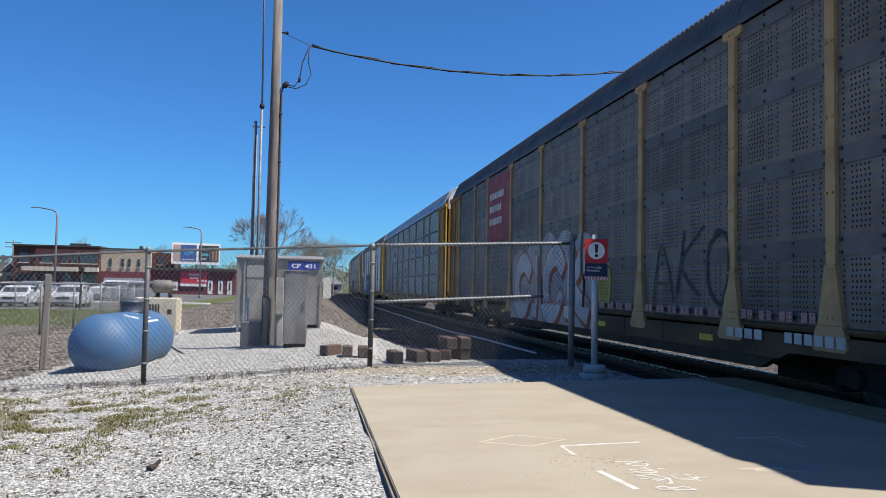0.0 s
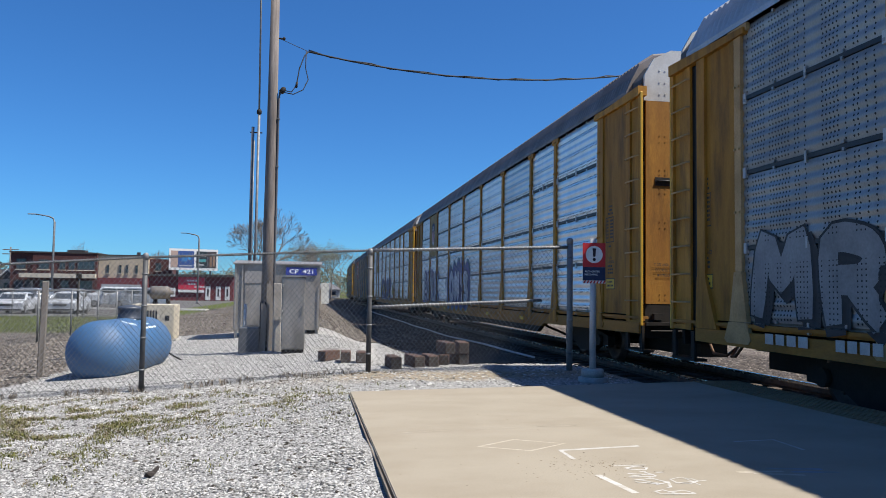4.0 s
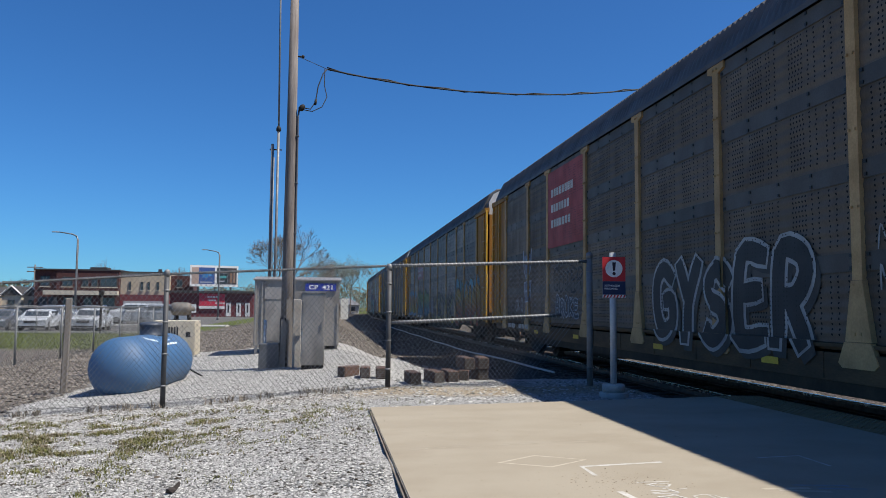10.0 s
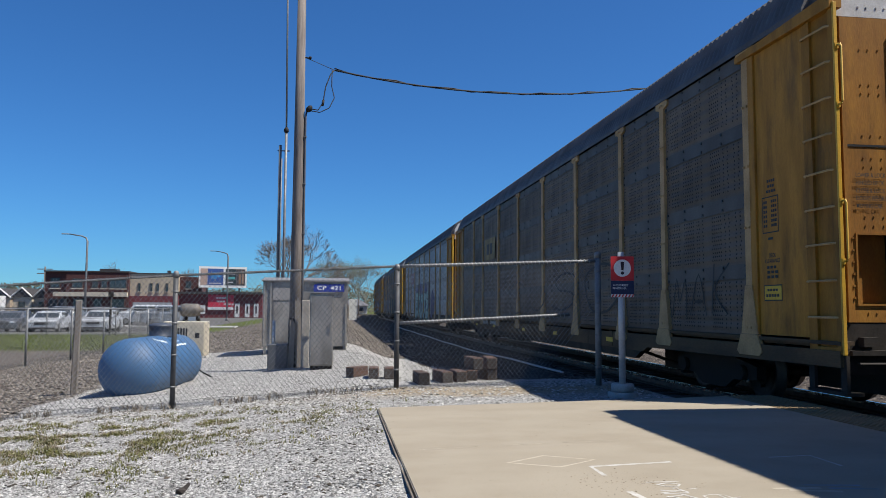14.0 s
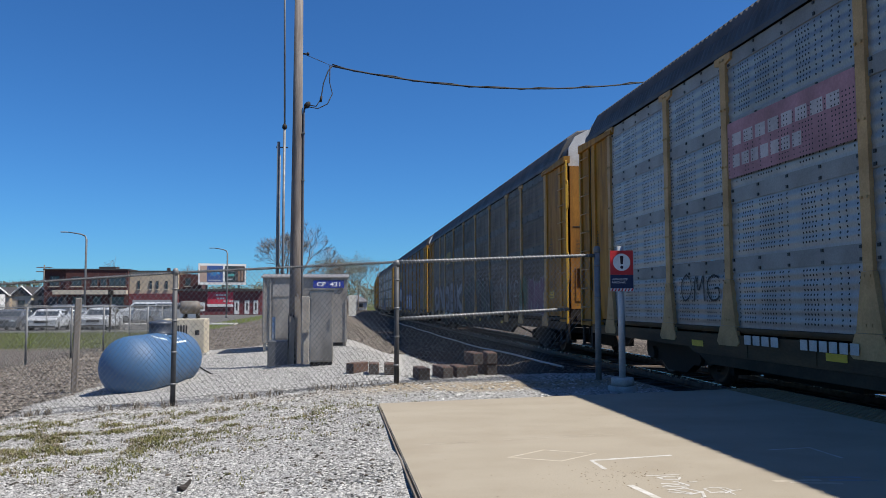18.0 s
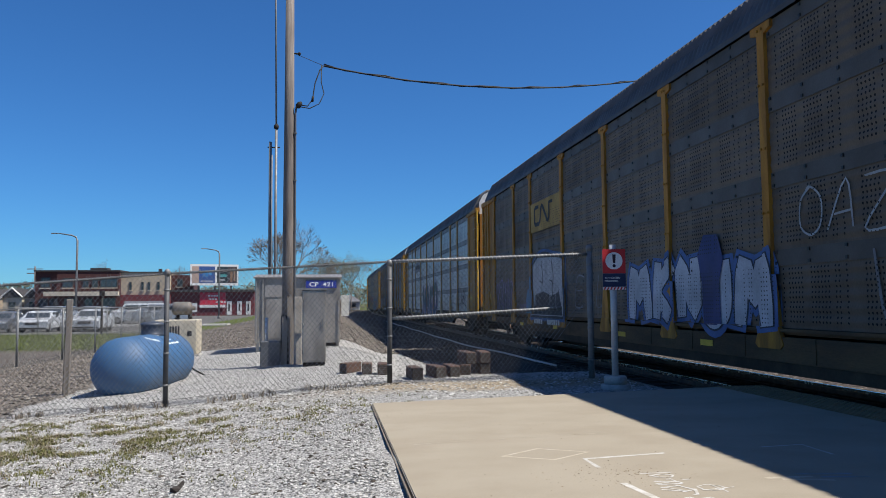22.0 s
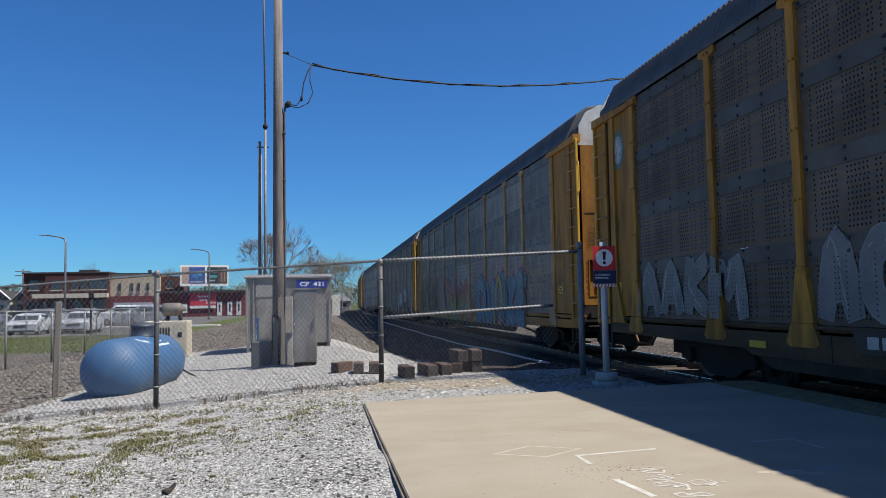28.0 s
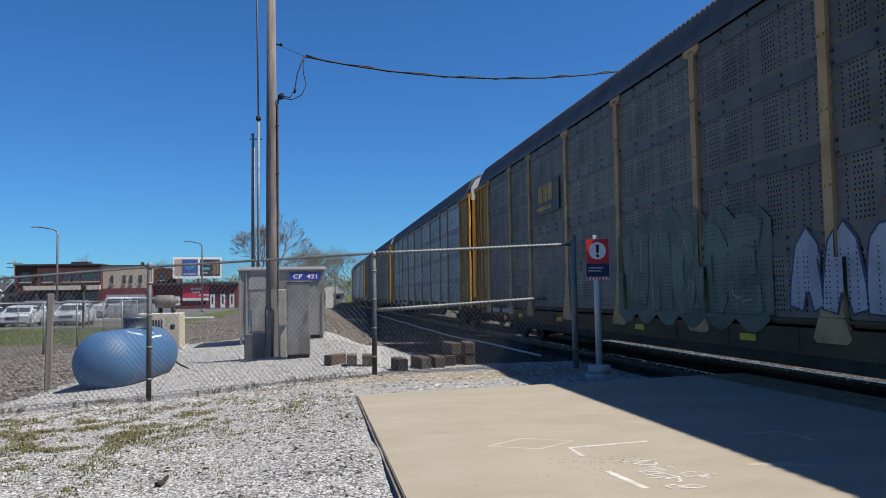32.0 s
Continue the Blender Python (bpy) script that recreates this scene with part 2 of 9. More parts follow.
def ground_material():
    m = bpy.data.materials.new("ground")
    m.use_nodes = True
    nt = m.node_tree
    L = nt.links.new
    b = nt.nodes["Principled BSDF"]
    b.inputs["Roughness"].default_value = 0.95
    b.inputs["Specular IOR Level"].default_value = 0.15
    tc = nt.nodes.new("ShaderNodeTexCoord")
    sp = nt.nodes.new("ShaderNodeSeparateXYZ")
    L(tc.outputs["Object"], sp.inputs[0])
    X, Y = sp.outputs[0], sp.outputs[1]

    def noise_node(scale, detail=5, rough=0.55):
        n = nt.nodes.new("ShaderNodeTexNoise")
        n.inputs["Scale"].default_value, n.inputs["Detail"].default_value, n.inputs["Roughness"].default_value = scale, detail, rough
        L(tc.outputs["Object"], n.inputs["Vector"])
        return n.outputs[0]

    def voro(scale):
        v = nt.nodes.new("ShaderNodeTexVoronoi")
        v.inputs["Scale"].default_value = scale
        L(tc.outputs["Object"], v.inputs["Vector"])
        return v

    def ramp(src, stops):
        r = nt.nodes.new("ShaderNodeValToRGB")
        e = r.color_ramp.elements
        while len(e) < len(stops):
            e.new(0.5)
        for k, (p, c) in zip(e, stops):
            k.position, k.color = p, (*c, 1)
        L(src, r.inputs[0])
        return r.outputs[0]

    def mixc(f, a, c):
        n = nt.nodes.new("ShaderNodeMix")
        n.data_type = "RGBA"
        L(f, n.inputs[0])
        L(a, n.inputs[6])
        L(c, n.inputs[7])
        return n.outputs[2]

    def step(v, lo, hi):
        n = nt.nodes.new("ShaderNodeMapRange")
        n.inputs[1].default_value, n.inputs[2].default_value = lo, hi
        L(v, n.inputs[0])
        return n.outputs[0]

    wob = math_node(nt, "SUBTRACT", noise_node(0.55, 6, 0.65), 0.5)
    fine = noise_node(9, 4)
    v1, v2 = voro(26), voro(60)
    sepc = nt.nodes.new("ShaderNodeSeparateColor")
    L(v1.outputs["Color"], sepc.inputs[0])
    sepf = nt.nodes.new("ShaderNodeSeparateColor")
    L(v2.outputs["Color"], sepf.inputs[0])
    # crushed limestone: every stone its own grey, dust between
    white = ramp(sepf.outputs[0], ((0.0, (0.059, 0.057, 0.0538)), (0.22, (0.177, 0.174, 0.167)), (0.6, (0.302, 0.298, 0.285)), (1.0, (0.433, 0.426, 0.41))))
    dust = ramp(noise_node(1.3, 6, 0.7), ((0.35, (0.223, 0.219, 0.207)), (0.65, (0.328, 0.321, 0.308))))
    white = mixc(step(fine, 0.45, 0.85), white, dust)
    powder = ramp(noise_node(2.2, 6, 0.7), ((0.3, (0.29, 0.284, 0.27)), (0.7, (0.43, 0.42, 0.40))))
    white = mixc(math_node(nt, "MULTIPLY", step(math_node(nt, "ADD", Y, wob), 10.9, 11.6), step(noise_node(4, 5, 0.6), 0.3, 0.7)), white, powder)
    tan = ramp(sepf.outputs[1], ((0.0, (0.144, 0.112, 0.0721)), (0.5, (0.262, 0.216, 0.157)), (1.0, (0.341, 0.308, 0.249))))
    # old brown ballast
    brown = ramp(sepc.outputs[0], ((0.0, (0.0328, 0.0262, 0.0223)), (0.5, (0.112, 0.0916, 0.0753)), (0.9, (0.197, 0.171, 0.144)), (1.0, (0.276, 0.255, 0.229))))
    grass = ramp(noise_node(5, 6, 0.7), ((0.3, (0.0393, 0.0557, 0.0131)), (0.5, (0.0786, 0.0983, 0.0229)), (0.7, (0.131, 0.131, 0.0491))))
    lot = ramp(noise_node(2, 6), ((0.3, (0.095, 0.092, 0.088)), (0.7, (0.14, 0.136, 0.13))))
    # worn tan strip before the fence
    by = math_node(nt, "ABSOLUTE", math_node(nt, "SUBTRACT", Y, math_node(nt, "MULTIPLY_ADD", X, 0.05, 10.35)))
    t_m = math_node(nt, "MULTIPLY", step(math_node(nt, "ADD", by, math_node(nt, "MULTIPLY", wob, -1.6)), 0.75, 0.25), step(X, -1.2, 0.6))
    col = mixc(t_m, white, tan)
    # brown ballast beyond a wandering edge, and under the track
    edge = math_node(nt, "ADD", X, math_node(nt, "MULTIPLY", wob, 1.6))
    left = step(edge, -4.2, -4.55)
    back = step(math_node(nt, "ADD", Y, math_node(nt, "MULTIPLY", wob, 5)), 25.5, 26.2)
    right = step(math_node(nt, "ADD", X, math_node(nt, "MULTIPLY", wob, 1.2)), 2.2, 2.8)
    bal = math_node(nt, "MAXIMUM", math_node(nt, "MAXIMUM", left, back), math_node(nt, "MULTIPLY", right, step(Y, 12.3, 13.6)))
    bal = math_node(nt, "MAXIMUM", bal, step(X, 5.0, 5.1))
    col = mixc(bal, col, brown)
    # darker stone colours across the ballast from x 2.7 to 11.6
    dark_ballast = ramp(sepc.outputs[1], ((0.0, (0.014, 0.012, 0.011)), (0.6, (0.055, 0.045, 0.038)), (1.0, (0.12, 0.10, 0.085))))
    col = mixc(math_node(nt, "MULTIPLY", bal, math_node(nt, "MULTIPLY", step(X, 2.7, 3.4), step(X, 11.6, 11.0))), col, dark_ballast)
    # lawn and car park past the ballast
    g1 = math_node(nt, "MULTIPLY", step(math_node(nt, "ADD", Y, math_node(nt, "MULTIPLY", wob, 4)), 31, 33), step(edge, -8.2, -8.8))
    col = mixc(g1, col, grass)
    p1 = math_node(nt, "MULTIPLY", step(Y, 49.5, 49.9), step(X, -11, -11.4))
    col = mixc(p1, col, lot)
    far = math_node(nt, "MAXIMUM", step(Y, 170, 200), step(math_node(nt, "ABSOLUTE", X), 150, 220))
    col = mixc(far, col, grass)
    L(col, b.inputs["Base Color"])
    bp = nt.nodes.new("ShaderNodeBump")
    bp.inputs["Strength"].default_value, bp.inputs["Distance"].default_value = 0.9, 0.02
    hgt = math_node(nt, "ADD", v1.outputs["Distance"], math_node(nt, "MULTIPLY", v2.outputs["Distance"], 0.6))
    L(hgt, bp.inputs["Height"])
    L(bp.outputs[0], b.inputs["Normal"])
    return m


GROUND_MAT = ground_material()


def spread(lo, hi, dense_lo, dense_hi, d):
    mid = list(np.arange(dense_lo, dense_hi + 1e-6, d))
    out, s = [], d
    v = dense_lo
    while v > lo:
        s *= 1.25
        v -= s
        out.append(max(v, lo))
    up, s, v = [], d, dense_hi
    while v < hi:
        s *= 1.25
        v += s
        up.append(min(v, hi))
    return out[::-1] + mid + up


def build_ground():
    xs = spread(-2400, 2400, -9, 9, 0.25)
    ys = spread(-2400, 2400, 0, 32, 0.25)
    verts, faces = [], []
    for y in ys:
        for x in xs:
            z = ground_z(x, y)
            if x < 4.4 and not (0.55 < x < 5.4 and y < 8.0):
                a = 0.05 if abs(x) < 12 and y < 45 else 0.0
                z += a * noise.fractal(Vector((x * 0.5, y * 0.5, 0.3)), 0.8, 2.0, 4) * 0.8
            elif x < 5.4 and y < 8.0:
                z -= 0.08
            verts.append((x, y, z))
    n = len(xs)
    for j in range(len(ys) - 1):
        for i in range(n - 1):
            faces.append((j * n + i, j * n + i + 1, (j + 1) * n + i + 1, (j + 1) * n + i))
    ob = new("ground", raw_mesh("ground", verts, faces, GROUND_MAT, True))
    tagged(ob, "pale crushed limestone yard running into brown ballast and grass", "ground", kind="structure")


build_ground()

CONCRETE = mat("tan_concrete", (0.284, 0.247, 0.187), (0.257, 0.221, 0.165), 0.9, scale=1.3, grain=120, bump=0.15, bump_d=0.004,
               stain=(0.200, 0.160, 0.110), stain_scale=1.1, stain_amt=0.5, vary=0.03, stretch=(0.85, 1.3, 1))


def build_platform():
    plat = thing("platform", pose(0, 0, 0), "tan broom-finished concrete platform slab beside the track", "platform", kind="structure")
    bm = bmesh.new()
    xs0, xs1 = 0.44, 4.62
    out = [(xs0 + 0.04, -6.0), (xs1, -6.0), (xs1, 8.77), (xs0, 8.07)]
    top = [bm.verts.new((x, y, 0)) for x, y in out]
    bot = [bm.verts.new((x, y, -0.3)) for x, y in out]
    bm.faces.new(top)
    bm.faces.new(bot[::-1])
    for i in range(4):
        j = (i + 1) % 4
        bm.faces.new((bot[i], bot[j], top[j], top[i]))
    bmesh.ops.bevel(bm, geom=[e for e in bm.edges if e.verts[0].co.z == 0 and e.verts[1].co.z == 0], offset=0.006, segments=2, affect="EDGES")
    part("slab", bm, CONCRETE, plat)
    dark = mat("slab_side", (0.16, 0.13, 0.10), (0.09, 0.075, 0.06), 0.95, scale=4, grain=50)
    # thin dark strip added to stand for the slab's side face
    bm = bmesh.new()
    box(bm, 0.428, 0.438, -6.0, 8.05, -0.3, -0.012)
    part("edge_board", bm, dark, plat, "thin dark strip along the slab's side face")
    # warning strip along the track: a row of tiles
    tile = mat("warning_tile", (0.216, 0.154, 0.0786), (0.177, 0.124, 0.0655), 0.9, scale=5, grain=60, bump=0.2, vary=0.08)
    me = None
    for k in range(24):
        y0 = 8.84 - 0.61 * (k + 1)
        if me is None:
            bm = bmesh.new()
            box(bm, 4.626, 5.24, 0.004, 0.606, -0.3, -0.004)
            for a in range(9):
                for c in range(9):
                    cx, cy = 4.66 + a * 0.068, 0.035 + c * 0.067
                    box(bm, cx - 0.012, cx + 0.012, cy - 0.012, cy + 0.012, -0.006, 0.002)
            me = mesh_of("warning_tile", bm, tile)
        ob = part("warning_tile", me, tile, plat)
        ob.location.y = y0
    return plat


PLATFORM = build_platform()


def rail_bed():
    steel = mat("rail_steel", (0.16, 0.11, 0.085), (0.10, 0.07, 0.055), 0.55, 0.6, scale=8)
    shine = mat("rail_head_steel", (0.55, 0.53, 0.51), (0.45, 0.43, 0.41), 0.25, 1.0, scale=8, bump=0.02)
    wood = mat("tie_wood", (0.0546, 0.039, 0.0296), (0.101, 0.078, 0.0624), 0.95, scale=3, grain=40, bump=0.5, stretch=(1, 6, 6))
    for side, off in (("near", -0.755), ("far", 0.755)):
        r = thing("rail", pose(0, 0, 0), "brown steel rail with a polished head on wooden ties", "rail", "rails of the track")
        web, head = bmesh.new(), bmesh.new()
        prev = None
        pts = [track(s) for s in list(np.arange(-60, 100, 20)) + list(np.arange(100, 420, 8))]
        for (x, y, a) in pts:
            c, s_ = math.cos(a), -math.sin(a)
            def put(bm, prof):
                return [bm.verts.new((x + (off + u) * c, y + (off + u) * s_, z)) for u, z in prof]
            A = put(web, ((-0.07, -0.425), (0.07, -0.425), (0.07, -0.41), (0.012, -0.39), (0.012, -0.315), (-0.012, -0.315), (-0.012, -0.39), (-0.07, -0.41)))
            B = put(head, ((-0.036, -0.312), (0.036, -0.312), (0.036, -0.276), (0.028, -0.27), (-0.028, -0.27), (-0.036, -0.276)))
            if prev:
                for bm, P, Q in ((web, prev[0], A), (head, prev[1], B)):
                    for k in range(len(P)):
                        bm.faces.new((P[k], P[(k + 1) % len(P)], Q[(k + 1) % len(P)], Q[k]))
            prev = (A, B)
        part("web", web, steel, r)
        part("head", head, shine, r, "polished rail head")
    bm = bmesh.new()
    box(bm, -1.3, 1.3, -0.11, 0.11, -0.60, -0.418)
    bevelled(bm, 0.012)
    me = mesh_of("sleeper", bm, wood)
    for k in range(190):
        s = 0.3 + 0.53 * k
        x, y, a = track(s)
        ob = new("sleeper", me)
        ob.matrix_world = pose(x, y, random.uniform(-0.01, 0.005), 0, 0, -math.degrees(a) + random.uniform(-1, 1))
        tagged(ob, "dark creosoted wooden sleeper bedded in ballast", "railway sleeper", "sleepers under the rails")


D_SIDE = 5.307
HALF_W = 1.55
XC = D_SIDE + HALF_W
CURVE_AT, CURVE_R = 100.0, 400.0


def track(s):
    """A place on the track's centre line: x, y and the angle by which it has turned to the right."""
    if s <= CURVE_AT:
        return XC, s, 0.0
    a = (s - CURVE_AT) / CURVE_R
    return XC + CURVE_R * (1 - math.cos(a)), CURVE_AT + CURVE_R * math.sin(a), a


rail_bed()

# ---------------------------------------------------------------- the train
PITCH, BODY = 28.0, 26.96
Y0 = -BODY / 2
BAYS = [1.86, 4.51, 6.43, 9.25, 12.07, 14.89, 17.71, 20.53, 22.45, 25.10]   # post places behind the front corner
XS = -HALF_W            # camera-side face of the posts, in the car's space
Z_SILL, Z_PANEL, Z_EAVE = 0.40, 0.70, 4.47

YELLOW = mat("rack_yellow", (0.41, 0.195, 0.030), (0.30, 0.14, 0.025), 0.6, scale=2.5, grain=40, bump=0.05, stain=(0.075, 0.045, 0.022), stain_scale=1.3, stain_amt=0.8, vary=0.2, stretch=(1, 2.2, 0.5), spec=0.15)
TAN_POST = mat("post_tan", (0.48, 0.315, 0.15), (0.40, 0.255, 0.115), 0.6, scale=3, grain=40, bump=0.05, stain=(0.14, 0.09, 0.05), stain_amt=0.5, vary=0.12, spec=0.15)
BROWN_END = mat("end_brown", (0.34, 0.165, 0.035), (0.24, 0.11, 0.028), 0.6, scale=2, grain=40, stain=(0.06, 0.034, 0.02), stain_amt=0.8, stretch=(2, 1, 0.5), spec=0.15)
WHITE_END = mat("end_white", (0.62, 0.61, 0.58), (0.52, 0.51, 0.48), 0.5, scale=3, stain=(0.25, 0.2, 0.16), stain_amt=0.5)
DIRTY_SILL = mat("sill_dirty", (0.13, 0.085, 0.045), (0.085, 0.06, 0.038), 0.8, scale=2, grain=30, stain=(0.05, 0.04, 0.032), stain_amt=0.7, stretch=(1, 0.5, 2), spec=0.15)
YELLOW_SILL = mat("sill_yellow", (0.40, 0.185, 0.035), (0.31, 0.145, 0.03), 0.6, scale=1.5, grain=30, stain=(0.10, 0.065, 0.035), stain_amt=0.6, stretch=(1, 0.5, 2), spec=0.15)
SILL_BELLY = mat("sill_belly", (0.075, 0.055, 0.036), (0.05, 0.039, 0.028), 0.85, scale=2, grain=30, stain=(0.03, 0.025, 0.02), stain_amt=0.6, spec=0.15)
BLACK_STEEL = mat("black_steel", (0.022, 0.02, 0.018), (0.035, 0.03, 0.026), 0.7, scale=5, grain=40, spec=0.15)
WHEEL_STEEL = mat("wheel_steel", (0.10, 0.075, 0.06), (0.06, 0.045, 0.038), 0.5, 0.7, scale=5)
ROOF_GREY = mat("roof_grey", (0.11, 0.108, 0.11), (0.08, 0.078, 0.08), 0.6, 0.2, scale=2, grain=40, stain=(0.09, 0.085, 0.08), stain_amt=0.5, spec=0.15)
PLATE_BLACK = mat("plate_black", (0.012, 0.012, 0.014), (0.02, 0.02, 0.02), 0.5, scale=4)
PAINT_WHITE = mat("lettering_white", (0.50, 0.50, 0.48), (0.38, 0.38, 0.36), 0.6, scale=6, bump=0)
LABEL_RED = mat("label_red", (0.40, 0.04, 0.04), (0.33, 0.03, 0.03), 0.6, scale=6, bump=0)
LABEL_YELLOW = mat("label_yellow", (0.62, 0.42, 0.03), (0.55, 0.36, 0.03), 0.6, scale=6, bump=0)
PAINT_BLACK = mat("lettering_black", (0.02, 0.02, 0.02), (0.03, 0.03, 0.03), 0.6, scale=6, bump=0)


SEAMED = ("silver", "pewter")
TIER = (Z_EAVE - Z_PANEL) / 4


def sheet_material(name, c1, c2, metal, rough, stain, vary, seamed):
    m = mat(name, c1, c2, rough, metal, scale=1.3, grain=45, bump=0.08, bump_d=0.004, vary=vary, stain=stain, stain_scale=1.1,
            stain_amt=0.6, stretch=(1, 1.6, 0.8), spec=0.5 if metal > 0.3 else 0.15)
    if name == "sheet_silver":
        add_holes(m, 0.066, 0.052, 0.0145, 0.05, 0.314, 0.34)
    elif seamed:
        add_holes(m, 0.060, 0.052, 0.0125, 0.05, 5.0, 0.84 / 5.0, 0.30)
    else:
        add_holes(m, 0.060, 0.056, 0.0135, 0.05, 5.0, 0.68 / 5.0, 0.42)
    return m


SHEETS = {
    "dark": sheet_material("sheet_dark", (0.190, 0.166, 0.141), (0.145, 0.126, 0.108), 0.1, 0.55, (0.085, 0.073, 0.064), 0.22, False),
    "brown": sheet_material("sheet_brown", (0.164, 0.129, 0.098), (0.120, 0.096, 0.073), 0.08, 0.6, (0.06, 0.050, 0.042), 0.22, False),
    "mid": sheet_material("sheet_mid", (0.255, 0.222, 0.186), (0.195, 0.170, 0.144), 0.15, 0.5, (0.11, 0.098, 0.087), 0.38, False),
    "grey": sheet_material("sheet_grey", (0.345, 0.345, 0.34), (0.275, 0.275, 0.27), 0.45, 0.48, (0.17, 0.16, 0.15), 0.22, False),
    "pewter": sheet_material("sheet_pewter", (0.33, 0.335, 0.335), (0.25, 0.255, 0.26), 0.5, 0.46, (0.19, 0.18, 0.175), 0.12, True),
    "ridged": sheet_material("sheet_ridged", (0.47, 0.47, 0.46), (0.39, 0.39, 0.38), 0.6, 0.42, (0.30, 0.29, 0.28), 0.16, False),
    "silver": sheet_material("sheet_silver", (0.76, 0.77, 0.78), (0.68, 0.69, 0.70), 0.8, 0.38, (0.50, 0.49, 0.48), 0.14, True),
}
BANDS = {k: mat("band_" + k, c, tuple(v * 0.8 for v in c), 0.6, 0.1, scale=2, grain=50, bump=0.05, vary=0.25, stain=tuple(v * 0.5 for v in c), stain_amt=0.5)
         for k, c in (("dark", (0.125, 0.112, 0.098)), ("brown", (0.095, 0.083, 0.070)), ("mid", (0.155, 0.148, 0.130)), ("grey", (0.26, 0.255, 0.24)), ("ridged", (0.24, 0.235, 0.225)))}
CLIP = mat("clip_zinc", (0.50, 0.50, 0.50), (0.40, 0.40, 0.40), 0.5, 0.3, scale=6)
MESH = {}


def sheet_mesh(kind, width, tier):
    """One steel sheet of the side: shallow ridges along the car, and a flat bolted band at its head."""
    key = (kind, round(width, 2), tier)
    if key in MESH:
        return MESH[key]
    h = TIER
    seamed = kind in SEAMED
    bm = bmesh.new()
    x = XS + 0.055
    if seamed:
        prof = [(-0.03, 0.0), (-0.03, 0.028), (0.0, 0.032)]
        for k in range(49):
            z = 0.04 + (h - 0.08) * k / 48
            ph = (z - 0.04) / (h - 0.08) * 6
            prof.append((0.018 * (0.5 - 0.5 * math.cos(2 * math.pi * ph)) ** 0.8, z))
        prof += [(0.0, h - 0.034), (-0.03, h - 0.03), (-0.03, h)]
    else:
        prof = [(0.0, 0.0), (0.0, 0.024)]
        for k in range(41):
            z = 0.026 + (h - 0.226) * k / 40
            prof.append((0.013 * (0.5 - 0.5 * math.cos(2 * math.pi * 5 * k / 40)), z))
        prof += [(0.0, h - 0.196)]
    A = [bm.verts.new((x - d, -width / 2, z)) for d, z in prof]
    B = [bm.verts.new((x - d, width / 2, z)) for d, z in prof]
    for k in range(len(prof) - 1):
        bm.faces.new((A[k], A[k + 1], B[k + 1], B[k])).smooth = True
    marks = []
    if seamed:
        n0 = len(bm.faces)
        for y, w in ((0.0, 0.016), (-width / 2 + 0.125, 0.032), (width / 2 - 0.125, 0.032)):
            box(bm, x - 0.036, x + 0.01, y - w, y + w, -0.07, 0.06)
        bm.faces.ensure_lookup_table()
        for f in bm.faces[n0:]:
            f.material_index = 1
    else:
        n0 = len(bm.faces)
        box(bm, x - 0.016, x + 0.01, -width / 2, width / 2, h - 0.2, h - 0.004)
        bm.faces.ensure_lookup_table()
        for f in bm.faces[n0:]:
            f.material_index = 1
    n1 = len(bm.faces)
    n = max(1, int(width / 0.62))
    for k in range(n + 1):
        y = -width / 2 + 0.13 + k * (width - 0.26) / n
        for z in ((0.045, h - 0.03) if seamed else (h - 0.165, h - 0.035)):
            box(bm, x - 0.03, x - 0.004, y - 0.018, y + 0.018, z - 0.018, z + 0.018)
    bm.faces.ensure_lookup_table()
    for f in bm.faces[n1:]:
        f.material_index = 2 if not seamed else 0
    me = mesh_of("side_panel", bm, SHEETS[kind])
    if seamed:
        me.materials.append(CLIP)
    else:
        me.materials.append(BANDS[kind])
        me.materials.append(PLATE_BLACK)
    MESH[key] = me
    return me


def post_mesh(mt):
    key = ("post", mt.name)
    if key in MESH:
        return MESH[key]
    bm = bmesh.new()
    w = 0.075
    prism(bm, [(-w, 1.35), (w, 1.35), (w, 4.34), (0.22, 4.38), (0.22, 4.47), (-0.22, 4.47), (-0.22, 4.38), (-w, 4.34)], XS + 0.05, XS)
    prism(bm, [(-0.20, 0.72), (0.20, 0.72), (w + 0.01, 1.345), (-w - 0.01, 1.345)], XS + 0.05, XS - 0.012)
    prism(bm, [(-0.24, 0.45), (0.24, 0.45), (0.30, 0.50), (0.20, 0.715), (-0.20, 0.715), (-0.30, 0.50)], XS + 0.03, XS - 0.025)
    for z in (0.8, 1.3, 2.1, 2.9, 3.7, 4.4):
        for y in (-0.045, 0.045):
            box(bm, XS - 0.02, XS + 0.01, y - 0.014, y + 0.014, z - 0.014, z + 0.014)
    MESH[key] = mesh_of("post", bm, mt)
    return MESH[key]


def common(key, make):
    if key not in MESH:
        MESH[key] = make()
    return MESH[key]


def seam_mesh(z):
    bm = bmesh.new()
    # solid black strip in place of the shade in the recessed seam
    box(bm, XS + 0.034, XS + 0.09, Y0 + BAYS[0] + 0.08, Y0 + BAYS[-1] - 0.08, z - 0.026, z + 0.026)
    return mesh_of("seam_gap", bm, PLATE_BLACK)


ROOF_BROWN = mat("roof_brown", (0.20, 0.172, 0.158), (0.15, 0.13, 0.12), 0.6, 0.2, scale=2, grain=40, stain=(0.09, 0.075, 0.065), stain_amt=0.5)
ROOF_PALE = mat("roof_pale", (0.46, 0.46, 0.47), (0.38, 0.38, 0.39), 0.45, 0.4, scale=2, grain=40, stain=(0.25, 0.24, 0.23), stain_amt=0.4)


